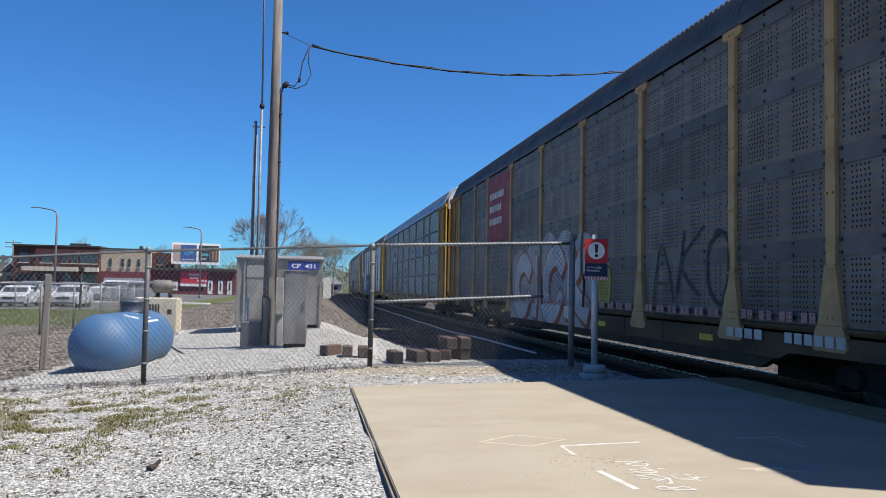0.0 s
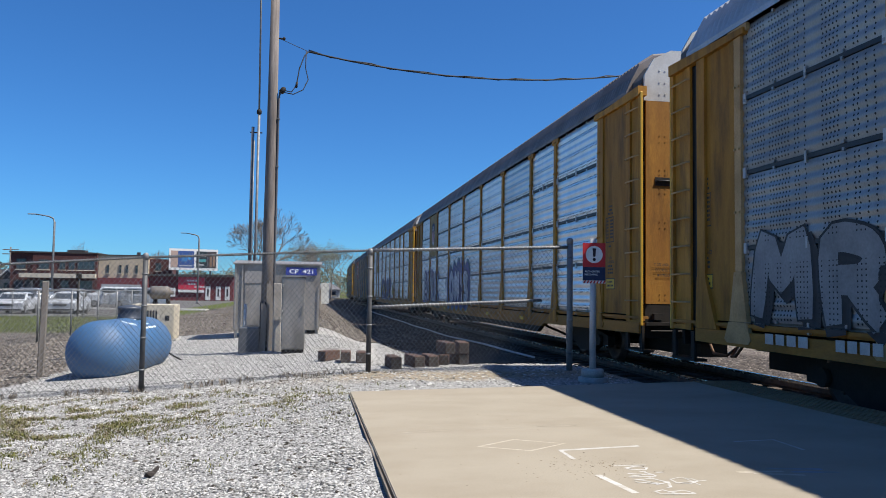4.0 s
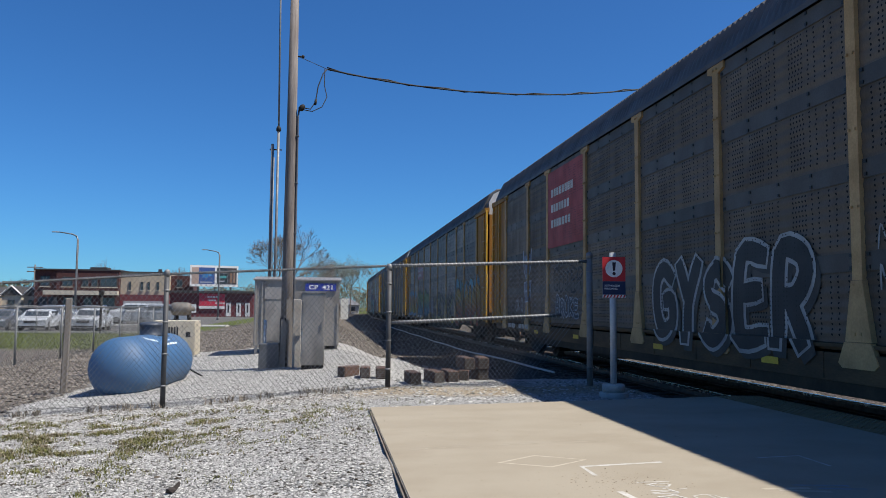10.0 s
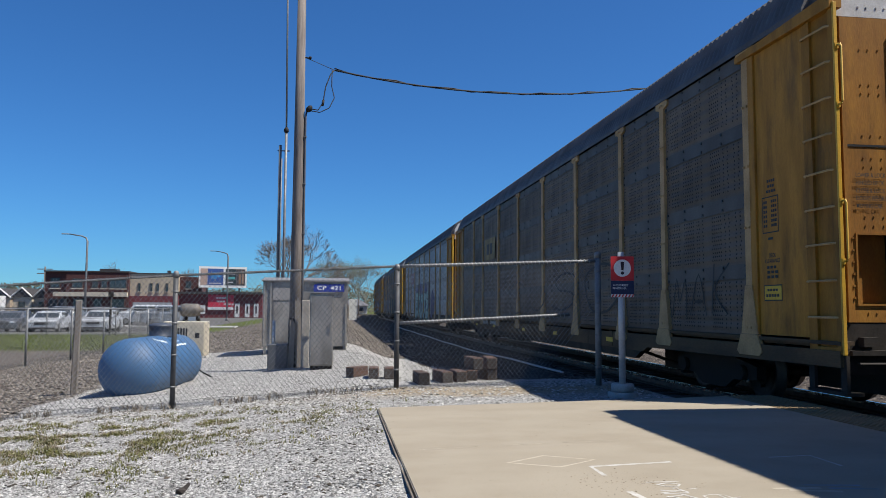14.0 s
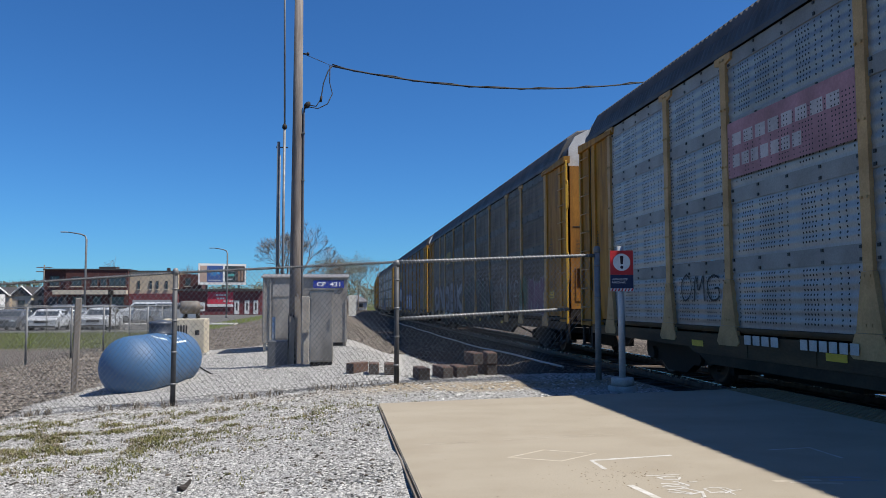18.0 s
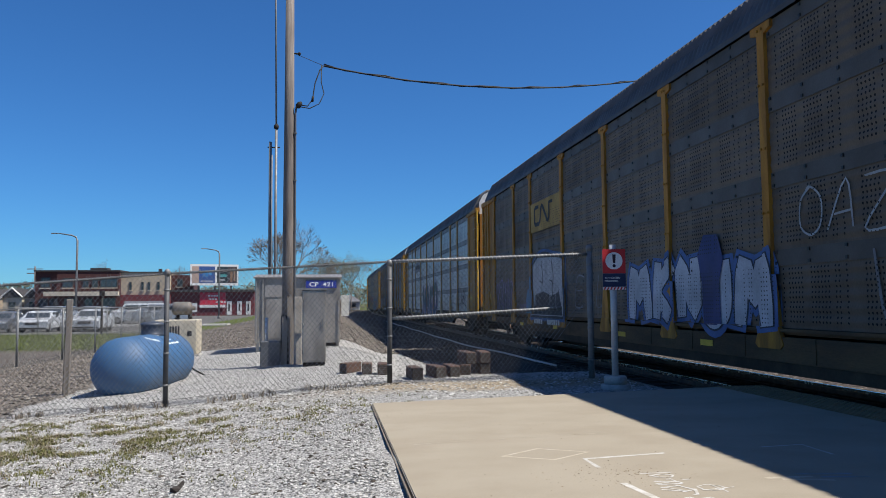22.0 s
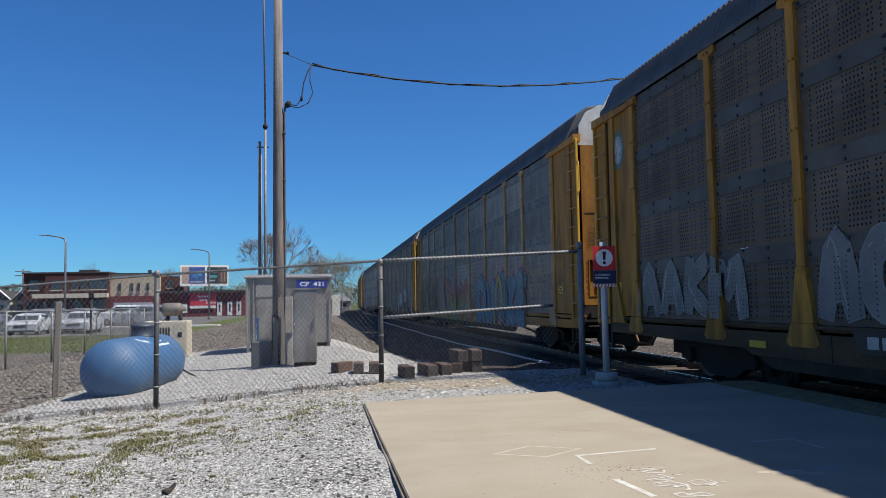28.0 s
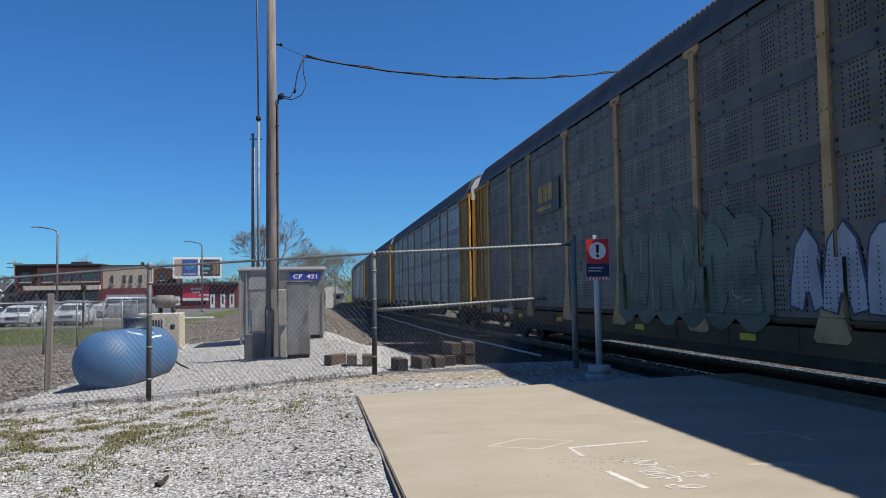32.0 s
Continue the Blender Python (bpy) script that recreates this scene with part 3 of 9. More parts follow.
def roof_mesh(mt):
    bm = bmesh.new()
    prof = [(-1.56, 4.47), (-1.56, 4.54), (-1.46, 4.76), (-1.32, 5.02), (-1.05, 5.20), (-0.5, 5.28), (0.5, 5.28), (1.05, 5.20), (1.32, 5.02), (1.46, 4.76), (1.56, 4.54), (1.56, 4.47)]
    prev, n = None, 180
    ya, yb = Y0 + 0.55, -Y0 - 0.55
    for k in range(n * 2 + 1):
        y = ya + (yb - ya) * k / (n * 2)
        lift = 0.045 if k % 2 else 0.0
        row = [bm.verts.new((x, y, z + (lift if 1 < i < 10 else 0))) for i, (x, z) in enumerate(prof)]
        if prev:
            for i in range(len(prof) - 1):
                bm.faces.new((prev[i], prev[i + 1], row[i + 1], row[i]))
        else:
            bm.faces.new(row[::-1])
        prev = row
    bm.faces.new(prev)
    return mesh_of("roof", bm, mt)


def cap_mesh():
    """The lower hood at each end of the roof."""
    bm = bmesh.new()
    prof = [(-1.5, 4.3), (-1.45, 4.68), (-1.24, 4.95), (-0.9, 5.10), (0.9, 5.10), (1.24, 4.95), (1.45, 4.68), (1.5, 4.3)]
    A = [bm.verts.new((x, Y0 + 0.56, z)) for x, z in prof]
    B = [bm.verts.new((x, Y0 + 0.175, z - 0.03)) for x, z in prof]
    for i in range(len(prof) - 1):
        bm.faces.new((A[i], A[i + 1], B[i + 1], B[i]))
    bm.faces.new(A)
    bm.faces.new(B[::-1])
    return mesh_of("roof_hood", bm, ROOF_GREY)


def end_panel_mesh(o):
    """Plain sheet from o behind the corner to the first post."""
    bm = bmesh.new()
    box(bm, XS + 0.03, XS + 0.08, Y0 + o, Y0 + 1.655, 0.72, 4.335)
    return mesh_of("end_panel", bm, YELLOW)


def jamb_mesh():
    bm = bmesh.new()
    box(bm, XS + 0.0, XS + 0.06, Y0 + 1.66, Y0 + 1.80, 0.72, 4.335)
    bevelled(bm, 0.006)
    return mesh_of("jamb", bm, YELLOW)


def head_rail_mesh():
    bm = bmesh.new()
    prism(bm, [(Y0 + 0.02, 4.34), (Y0 + 2.05, 4.34), (Y0 + 2.05, 4.42), (Y0 + 0.02, 4.50)], XS + 0.12, XS - 0.03)
    return mesh_of("head_rail", bm, YELLOW)


def flared_post_mesh():
    bm = bmesh.new()
    prism(bm, [(Y0 + 0.84, 1.30), (Y0 + 1.05, 1.30), (Y0 + 1.05, 4.335), (Y0 + 0.84, 4.335)], XS + 0.029, XS - 0.012)
    prism(bm, [(Y0 + 0.80, 0.60), (Y0 + 1.36, 0.60), (Y0 + 1.30, 0.72), (Y0 + 1.06, 1.30), (Y0 + 0.84, 1.30)], XS + 0.029, XS - 0.02)
    return mesh_of("flared_post", bm, YELLOW)


def slot_mesh():
    bm = bmesh.new()
    # solid black block fills the recess in place of its shade
    box(bm, XS + 0.062, XS + 0.24, Y0 + 0.30, Y0 + 0.835, 0.60, 4.33)
    return mesh_of("slot_back", bm, PLATE_BLACK)


def ladder_mesh():
    """A shallow trough with a flat stile on either side of the rungs."""
    bm = bmesh.new()
    prism(bm, [(Y0 + 0.10, 0.62), (Y0 + 0.46, 0.62), (Y0 + 0.46, 4.34), (Y0 + 0.10, 4.34)], XS + 0.045, XS + 0.058)
    box(bm, XS + 0.0, XS + 0.058, Y0 + 0.03, Y0 + 0.102, 0.56, 4.335)
    box(bm, XS + 0.01, XS + 0.05, Y0 + 0.458, Y0 + 0.61, 0.56, 4.335)
    box(bm, XS + 0.01, XS + 0.05, Y0 + 0.10, Y0 + 0.46, 0.565, 0.63)
    for z in (1.05, 1.85, 2.65, 3.45):
        box(bm, XS + 0.012, XS + 0.03, Y0 + 0.52, Y0 + 0.55, z, z + 0.03)
    return mesh_of("ladder", bm, YELLOW)


def handrail_mesh():
    bm = bmesh.new()
    x, y = XS + 0.03, Y0 - 0.075
    tube(bm, [(x, Y0 + 0.01, 0.0), (x, y + 0.015, 0.0), (x, y, 0.03), (x, y, 0.62), (x, y + 0.015, 0.65), (x, Y0 + 0.01, 0.65)], 0.013, 6)
    for z in (0.0, 0.65):
        box(bm, x - 0.02, x + 0.02, Y0 - 0.01, Y0 + 0.0, z - 0.03, z + 0.03)
    return mesh_of("handrail", bm, LIT_EDGE_AND_RAIL_YELLOW)


def rung_mesh():
    bm = bmesh.new()
    tube(bm, [(XS + 0.01, Y0 + 0.60, 0), (XS - 0.03, Y0 + 0.56, 0), (XS - 0.03, Y0 + 0.12, 0), (XS + 0.01, Y0 + 0.08, 0)], 0.013, 5)
    return mesh_of("rung", bm, TAN_POST)


# yellow paint made brighter for the sunlit corner edge; handrails use it too
LIT_EDGE_AND_RAIL_YELLOW = mat("corner_yellow", (0.62, 0.36, 0.03), (0.52, 0.30, 0.03), 0.5, scale=3, stain=(0.25, 0.14, 0.03), stain_amt=0.3)


def corner_mesh():
    bm = bmesh.new()
    box(bm, XS - 0.002, XS + 0.045, Y0, Y0 + 0.028, 0.55, 4.40)
    bevelled(bm, 0.006)
    return mesh_of("corner_post", bm, LIT_EDGE_AND_RAIL_YELLOW)


def far_wall_mesh(kind):
    bm = bmesh.new()
    box(bm, 1.48, 1.52, Y0 + 0.3, -Y0 - 0.3, Z_PANEL, Z_EAVE)
    for o in BAYS:
        box(bm, 1.522, 1.55, Y0 + o - 0.07, Y0 + o + 0.07, Z_SILL, Z_EAVE)
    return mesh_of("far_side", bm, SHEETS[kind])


def sill_mesh(mt):
    bm = bmesh.new()
    low = [(Y0 + 0.05, 0.42), (Y0 + 5.2, 0.38), (Y0 + 5.7, 0.16), (-Y0 - 5.7, 0.16), (-Y0 - 5.2, 0.38), (-Y0 - 0.05, 0.42)]
    edge = [(Y0 + 0.05, 0.42), (Y0 + 5.2, 0.38), (Y0 + 5.4, 0.30), (-Y0 - 5.4, 0.30), (-Y0 - 5.2, 0.38), (-Y0 - 0.78, 0.42)]
    prism(bm, edge + [(-Y0 - 0.78, 0.595), (Y0 + 0.05, 0.595)], XS - 0.012, XS + 0.10)
    n0 = len(bm.faces)
    prism(bm, [(Y0 + 5.5, 0.297), (Y0 + 5.8, 0.16), (-Y0 - 5.8, 0.16), (-Y0 - 5.5, 0.297)], XS + 0.0, XS + 0.10)
    bm.faces.ensure_lookup_table()
    for f in bm.faces[n0:]:
        f.material_index = 1
    box(bm, XS + 0.06, XS + 0.10, Y0 + 0.05, -Y0 - 0.05, 0.622, Z_PANEL - 0.048)
    for k in range(10):
        y = Y0 + 6.9 + k * (BODY - 13.8) / 9
        box(bm, XS - 0.022, XS - 0.013, y - 0.02, y + 0.02, 0.32, 0.6)
    box(bm, XS - 0.005, XS + 0.16, Y0 + 0.05, -Y0 - 0.05, Z_PANEL - 0.045, Z_PANEL - 0.005)
    prism(bm, low + [(-Y0 - 0.05, Z_PANEL), (Y0 + 0.05, Z_PANEL)], -XS - 0.13, -XS - 0.03)
    me = mesh_of("side_sill", bm, mt)
    me.materials.append(SILL_BELLY)
    return me


def frame_mesh():
    bm = bmesh.new()
    box(bm, -0.35, 0.35, Y0 + 0.3, -Y0 - 0.3, 0.25, 0.62)
    box(bm, -1.44, 1.44, Y0 + 0.3, -Y0 - 0.3, 0.622, 0.66)
    for k in range(13):
        y = Y0 + 1.4 + k * (BODY - 2.8) / 12
        box(bm, -1.40, 1.40, y - 0.08, y + 0.08, 0.45, 0.618)
    box(bm, -1.2, -0.5, -1.2, 0.6, 0.12, 0.44)
    # brake-rigging shapes added next to the trucks, hung low to hide the lit ballast
    for s in (-1, 1):
        a, b = sorted((s * 6.1, s * 8.4))
        box(bm, -0.28, 0.28, a, b, -0.12, 0.24)
        box(bm, -0.9, 0.9, s * 8.2 - 0.05, s * 8.2 + 0.05, -0.06, 0.10)
        box(bm, 0.45, 0.95, a, b, 0.10, 0.45)
        tube(bm, [(-0.7, s * 5.0, 0.28), (-0.6, s * 8.3, -0.05)], 0.03, 6)
        box(bm, -0.25, 0.25, *sorted((s * 10.9, s * 13.0)), 0.0, 0.25)
    tube(bm, [(0.8, 1.2, 0.3), (0.8, 2.4, 0.3)], 0.2, 10)
    return mesh_of("underframe", bm, BLACK_STEEL)


def end_wall_meshes(hatch):
    """End door: with a sunk hatch under a seam, or plain with a dark hand slot."""
    lo, hi = bmesh.new(), bmesh.new()
    y, z0 = Y0 + 0.12, 0.90
    xa, xb, za, zb = -1.27, -0.88, 1.10, 1.85
    if hatch:
        for r in ((-1.40, xa, z0, 4.28), (xb, 1.40, z0, 4.28), (xa, xb, z0, za), (xa, xb, zb, 4.28)):
            box(lo, r[0], r[1], y, y + 0.05, r[2], r[3])
        box(lo, xa - 0.02, xb + 0.02, y + 0.105, y + 0.12, za - 0.02, zb + 0.02)
        for r in ((xa - 0.02, xa, za, zb), (xb, xb + 0.02, za, zb), (xa - 0.02, xb + 0.02, za - 0.02, za), (xa - 0.02, xb + 0.02, zb, zb + 0.02)):
            box(lo, r[0], r[1], y - 0.012, y - 0.001, r[2], r[3])
        for x in (xa - 0.05, xb + 0.05):
            for k in range(6):
                box(lo, x - 0.010, x + 0.010, y - 0.012, y - 0.001, za + 0.05 + 0.13 * k, za + 0.07 + 0.13 * k)
        rivets = (1.0, 1.95, 2.05, 2.60, 2.70, 2.95, 3.42, 3.52, 3.92)
    else:
        box(lo, -1.40, 1.40, y, y + 0.05, z0, 4.28)
        rivets = (0.98, 1.06, 2.16, 2.26, 2.74, 2.82, 3.05, 3.13, 3.60, 3.70)
    box(lo, -0.75, 0.75, y - 0.05, y - 0.002, z0 + 0.02, 4.2)
    box(lo, -1.41, -1.36, y - 0.022, y - 0.001, z0, 4.26)
    vs = [[hi.verts.new((x, yy, z)) for x, z in ((-1.44, 4.284), (1.44, 4.284), (1.42, 4.72), (1.26, 5.0), (0.95, 5.16), (-0.95, 5.16), (-1.26, 5.0), (-1.42, 4.72))] for yy in (y, y + 0.05)]
    hi.faces.new(vs[0])
    hi.faces.new(vs[1][::-1])
    for k in range(8):
        hi.faces.new((vs[0][k - 1], vs[1][k - 1], vs[1][k], vs[0][k]))
    for x in (-1.16, -1.06, -0.94, -0.84):
        for z in rivets:
            box(lo, x - 0.007, x + 0.007, y - 0.008, y - 0.001, z - 0.008, z + 0.008)
        for z in (4.4, 4.6, 4.8):
            box(hi, x - 0.009, x + 0.009, y - 0.008, y, z - 0.009, z + 0.009)
    return mesh_of("end_door", lo, BROWN_END), mesh_of("end_door_top", hi, WHITE_END)


def door_gap_mesh(hatch):
    """The dark seam across the door, or the hand slot."""
    bm = bmesh.new()
    y = Y0 + 0.12
    if hatch:
        box(bm, -1.355, -0.755, y - 0.006, y - 0.0005, 2.82, 2.845)
    else:
        box(bm, -1.24, -0.80, y - 0.010, y - 0.0005, 2.86, 3.0)
        tube(bm, [(-1.22, y - 0.02, 2.94), (-0.82, y - 0.02, 2.94)], 0.012, 6)
    return mesh_of("door_gap", bm, PLATE_BLACK)


DOOR_WORDS = {True: (("LOWER & LOCK", 0.36), ("HINGED DECK", 0.34), ("CLOSE & LOCK", 0.35), ("DOORS BEFORE", 0.36), ("MOVING CAR", 0.31)),
              False: (("CLOSE AND LOCK", 0.38), ("DOORS BEFORE", 0.32), ("MOVING CAR", 0.26))}


def coupler_mesh():
    bm = bmesh.new()
    box(bm, -0.09, 0.09, Y0 - 0.42, Y0 + 0.5, 0.36, 0.56)
    box(bm, -0.17, 0.14, Y0 - 0.54, Y0 - 0.30, 0.34, 0.60)
    bevelled(bm, 0.03)
    tube(bm, [(-0.35, Y0 + 0.1, 0.40), (-0.38, Y0 - 0.2, 0.12), (-0.3, Y0 - 0.45, 0.10), (-0.15, Y0 - 0.52, 0.24)], 0.025, 6)
    return mesh_of("coupler", bm, mat("coupler_steel", (0.20, 0.12, 0.075), (0.11, 0.07, 0.05), 0.6, 0.5, scale=9))


def end_step_mesh():
    bm = bmesh.new()
    box(bm, -1.45, 1.45, Y0 + 0.0, Y0 + 0.42, 0.55, 0.60)
    box(bm, -1.42, 1.42, Y0 + 0.125, Y0 + 0.20, 0.34, 0.895)
    for y in (Y0 + 0.06, Y0 + 0.62):
        box(bm, XS + 0.03, XS + 0.07, y - 0.05, y + 0.05, 0.16, 0.545)
    box(bm, XS + 0.02, XS + 0.22, Y0 + 0.0, Y0 + 0.68, 0.12, 0.158)
    box(bm, -1.30, -1.12, Y0 + 0.02, Y0 + 0.12, 0.64, 0.74)
    tube(bm, [(-1.36, Y0 + 0.02, 0.46), (-0.30, Y0 - 0.02, 0.46), (-0.20, Y0 - 0.1, 0.42)], 0.016, 5)
    return mesh_of("end_step", bm, BLACK_STEEL)


def truck_frame_mesh():
    bm = bmesh.new()
    z = 0.04
    for x in (-1.02, 1.02):
        prism(bm, [(-1.25, z + 0.20), (-1.25, z + 0.02), (-0.62, z - 0.02), (-0.35, z - 0.16), (0.35, z - 0.16), (0.62, z - 0.02), (1.25, z + 0.02), (1.25, z + 0.20), (0.45, z + 0.34), (-0.45, z + 0.34)], x - 0.07, x + 0.07)
        for y in (-0.9, 0.9):
            lathe(bm, [(0.11, -0.06), (0.11, 0.06)], 10, Matrix.Translation((x * 1.08, y, z + 0.10)) @ Matrix.Rotation(radians(90), 4, "Y"))
        for y in (-0.14, 0.0, 0.14):
            lathe(bm, [(0.06, 0), (0.06, 0.22)], 8, Matrix.Translation((x, y, z - 0.13)))
    box(bm, -0.95, 0.95, -0.17, 0.17, z, z + 0.20)
    return mesh_of("side_frame", bm, BLACK_STEEL)


def wheel_mesh(x):
    bm = bmesh.new()
    s = 1 if x > 0 else -1
    lathe(bm, [(0.06, -0.07), (0.10, -0.06), (0.12, -0.02), (0.30, 0.0), (0.33, -0.05), (0.40, -0.05), (0.405, 0.05), (0.435, 0.055), (0.435, 0.08), (0.33, 0.08), (0.30, 0.03), (0.12, 0.02), (0.08, 0.08)],
          20, Matrix.Translation((x, 0, 0)) @ Matrix.Rotation(radians(-90 * s), 4, "Y"))
    for k in range(4):
        a = k * math.pi / 2
        box(bm, x - 0.075, x + 0.075, math.cos(a) * 0.2 - 0.02, math.cos(a) * 0.2 + 0.02, math.sin(a) * 0.2 - 0.02, math.sin(a) * 0.2 + 0.02)
    return mesh_of("wheel", bm, WHEEL_STEEL)


def axle_mesh():
    bm = bmesh.new()
    tube(bm, [(-1.1, 0, 0), (1.1, 0, 0)], 0.075, 10)
    return mesh_of("axle", bm, WHEEL_STEEL)


FLIP = Matrix.Scale(-1, 4, (0, 1, 0))


def mirrored(key, base):
    """The same part for the other end of the car."""
    if key not in MESH:
        me = base.copy()
        me.transform(FLIP)
        me.flip_normals()
        MESH[key] = me
    return MESH[key]


def on_side(o_left, z0, lift):
    """Turns flat drawing (u to the viewer's right, v up) into the camera-side face; o_left is the place behind the front corner."""
    return lambda u, v: Vector((XS - lift, Y0 + o_left - u, z0 + v))


def poly_mesh(name, loops, place, material, up=(-1, 0, 0)):
    """Flat shapes: closed outlines or ribbons; each, and each stretch of a ribbon, lies a hair before the one drawn earlier."""
    verts, faces = [], []
    up = Vector(up)
    for n, lp in enumerate(loops):
        k = len(verts)
        nudge = up * 0.00011 * (n % 15)
        if lp[0] == "ribbon":
            for i, (a, b) in enumerate(zip(lp[1], lp[2])):
                hair = nudge + up * 0.00005 * i
                verts += [(place(*a) + hair)[:], (place(*b) + hair)[:]]
            for i in range(len(lp[1]) - 1):
                faces.append((k + 2 * i, k + 2 * i + 1, k + 2 * i + 3, k + 2 * i + 2))
        else:
            verts += [(place(u, v) + nudge)[:] for u, v in lp]
            faces.append(tuple(range(k, k + len(lp))))
    me = raw_mesh(name, verts, faces, material)
    return coat(me) if name in ("graffiti", "graffiti_layer", "paint_layer") else me


def bar_rows(rows, rng):
    """Loops of bars for lettering that is not spelled out: rows of (u0, u1, v0, v1, number of bars)."""
    out = []
    for u0, u1, v0, v1, n in rows:
        w = (u1 - u0) / n
        for k in range(n):
            a, b = u0 + w * k, u0 + w * (k + 0.78)
            out.append([(a, v0), (b, v0), (b, v1), (a, v1)])
    return out


def ring(cx, cy, rx, ry, rng, n=18, wob=0.12):
    p = [rng.uniform(0, 6.28) for _ in range(3)]
    return [(cx + rx * math.cos(t) * (1 + wob * math.sin(2 * t + p[0]) + wob * 0.7 * math.sin(3 * t + p[1])),
             cy + ry * math.sin(t) * (1 + wob * math.sin(2 * t + p[2]) + wob * 0.5 * math.cos(3 * t + p[1]))) for t in [2 * math.pi * k / n for k in range(n)]]


def stroke(pts, w):
    """A brush stroke as one ribbon: its two edges, mitred at each bend, with blunt ends."""
    pts = [p for k, p in enumerate(pts) if k == 0 or math.hypot(p[0] - pts[k - 1][0], p[1] - pts[k - 1][1]) > 1e-4]
    if len(pts) < 2:
        return []
    L, R = [], []
    for k, (x, y) in enumerate(pts):
        a, c = pts[max(k - 1, 0)], pts[min(k + 1, len(pts) - 1)]
        dx, dy = c[0] - a[0], c[1] - a[1]
        d = math.hypot(dx, dy) or 1e-6
        ex = (-1 if k == 0 else 1 if k == len(pts) - 1 else 0) * w * 0.3
        x, y = x + dx / d * ex, y + dy / d * ex
        half = w / 2 * (0.8 if k in (0, len(pts) - 1) else 1.0)
        L.append((x - dy / d * half, y + dx / d * half))
        R.append((x + dy / d * half, y - dx / d * half))
    return [("ribbon", L, R)]


SPRAY = {}


def spray(c, low=None):
    """Faded spray paint on punched steel; low is the colour that it runs into towards the sill."""
    key = tuple(round(v, 3) for v in c) + (low or ())
    if key not in SPRAY:
        c = tuple(v * 0.82 for v in c)
        m = mat("spray_paint_%d" % len(SPRAY), c, tuple(v * 0.72 for v in c), 0.65, scale=2.2, grain=30, bump=0.03, vary=0.02, stain=tuple(v * 0.45 + 0.02 for v in c), stain_amt=0.55, stain_scale=2.0)
        if low:
            nt = m.node_tree
            src = nt.nodes[m["col"]]
            tc = nt.nodes.new("ShaderNodeTexCoord")
            sp = nt.nodes.new("ShaderNodeSeparateXYZ")
            nt.links.new(tc.outputs["Object"], sp.inputs[0])
            mx = nt.nodes.new("ShaderNodeMix")
            mx.data_type = "RGBA"
            mr = nt.nodes.new("ShaderNodeMapRange")
            mr.inputs[1].default_value, mr.inputs[2].default_value = 1.45, 0.85
            nt.links.new(sp.outputs[2], mr.inputs[0])
            nt.links.new(mr.outputs[0], mx.inputs[0])
            old = src.inputs["Color"].links[0].from_socket
            nt.links.new(old, mx.inputs[6])
            mx.inputs[7].default_value = (*low, 1)
            nt.links.new(mx.outputs[2], src.inputs["Color"])
        add_holes(m, 0.060, 0.056, 0.0105, Z_PANEL + 0.05, TIER, 0.68 / TIER, 0.42, 0.74)
        SPRAY[key] = m
    return SPRAY[key]


def smooth_line(pts, n=4):
    """A rounded line through points."""
    out = []
    P = [pts[0], *pts, pts[-1]]
    for a, b, c, d in zip(P, P[1:], P[2:], P[3:]):
        for k in range(n):
            t = k / n
            out.append(tuple(0.5 * (2 * b[i] + (c[i] - a[i]) * t + (2 * a[i] - 5 * b[i] + 4 * c[i] - d[i]) * t * t + (3 * b[i] - a[i] - 3 * c[i] + d[i]) * t ** 3) for i in (0, 1)))
    return out + [pts[-1]]


LIFTS = -0.032


def coat(me):
    """Lays flat paint on the sheets, and where posts and the sill stand proud, upon those."""
    bm = bmesh.new()
    bm.from_mesh(me)
    ys = [v.co.y for v in bm.verts]
    zs = [v.co.z for v in bm.verts]

    def cut(co, no):
        bmesh.ops.bisect_plane(bm, geom=list(bm.verts) + list(bm.edges) + list(bm.faces), dist=1e-5, plane_co=co, plane_no=no)
    if min(zs) < 0.31:
        bmesh.ops.bisect_plane(bm, geom=list(bm.verts) + list(bm.edges) + list(bm.faces), dist=1e-5, plane_co=(0, 0, 0.31), plane_no=(0, 0, 1), clear_inner=True)
    for z in (0.715, 1.345):
        if min(zs) < z < max(zs):
            cut((0, 0, z), (0, 0, 1))
    for o in BAYS:
        for w in (-0.205, -0.08, 0.08, 0.205):
            if min(ys) < Y0 + o + w < max(ys):
                cut((0, Y0 + o + w, 0), (0, 1, 0))
    high, low = [], []
    for f in bm.faces:
        c = f.calc_center_median()
        near = min(abs(c.y - Y0 - o) for o in BAYS)
        if c.z < 0.715:
            low.append(f)
        elif near < (0.205 if c.z < 1.345 else 0.08):
            high.append(f)
    for faces, d in ((high, 0.047), (low, 0.060)):
        if faces:
            out = bmesh.ops.split(bm, geom=faces)["geom"]
            for v in out:
                if isinstance(v, bmesh.types.BMVert):
                    v.co.x -= d
    bm.to_mesh(me)
    bm.free()
    return me


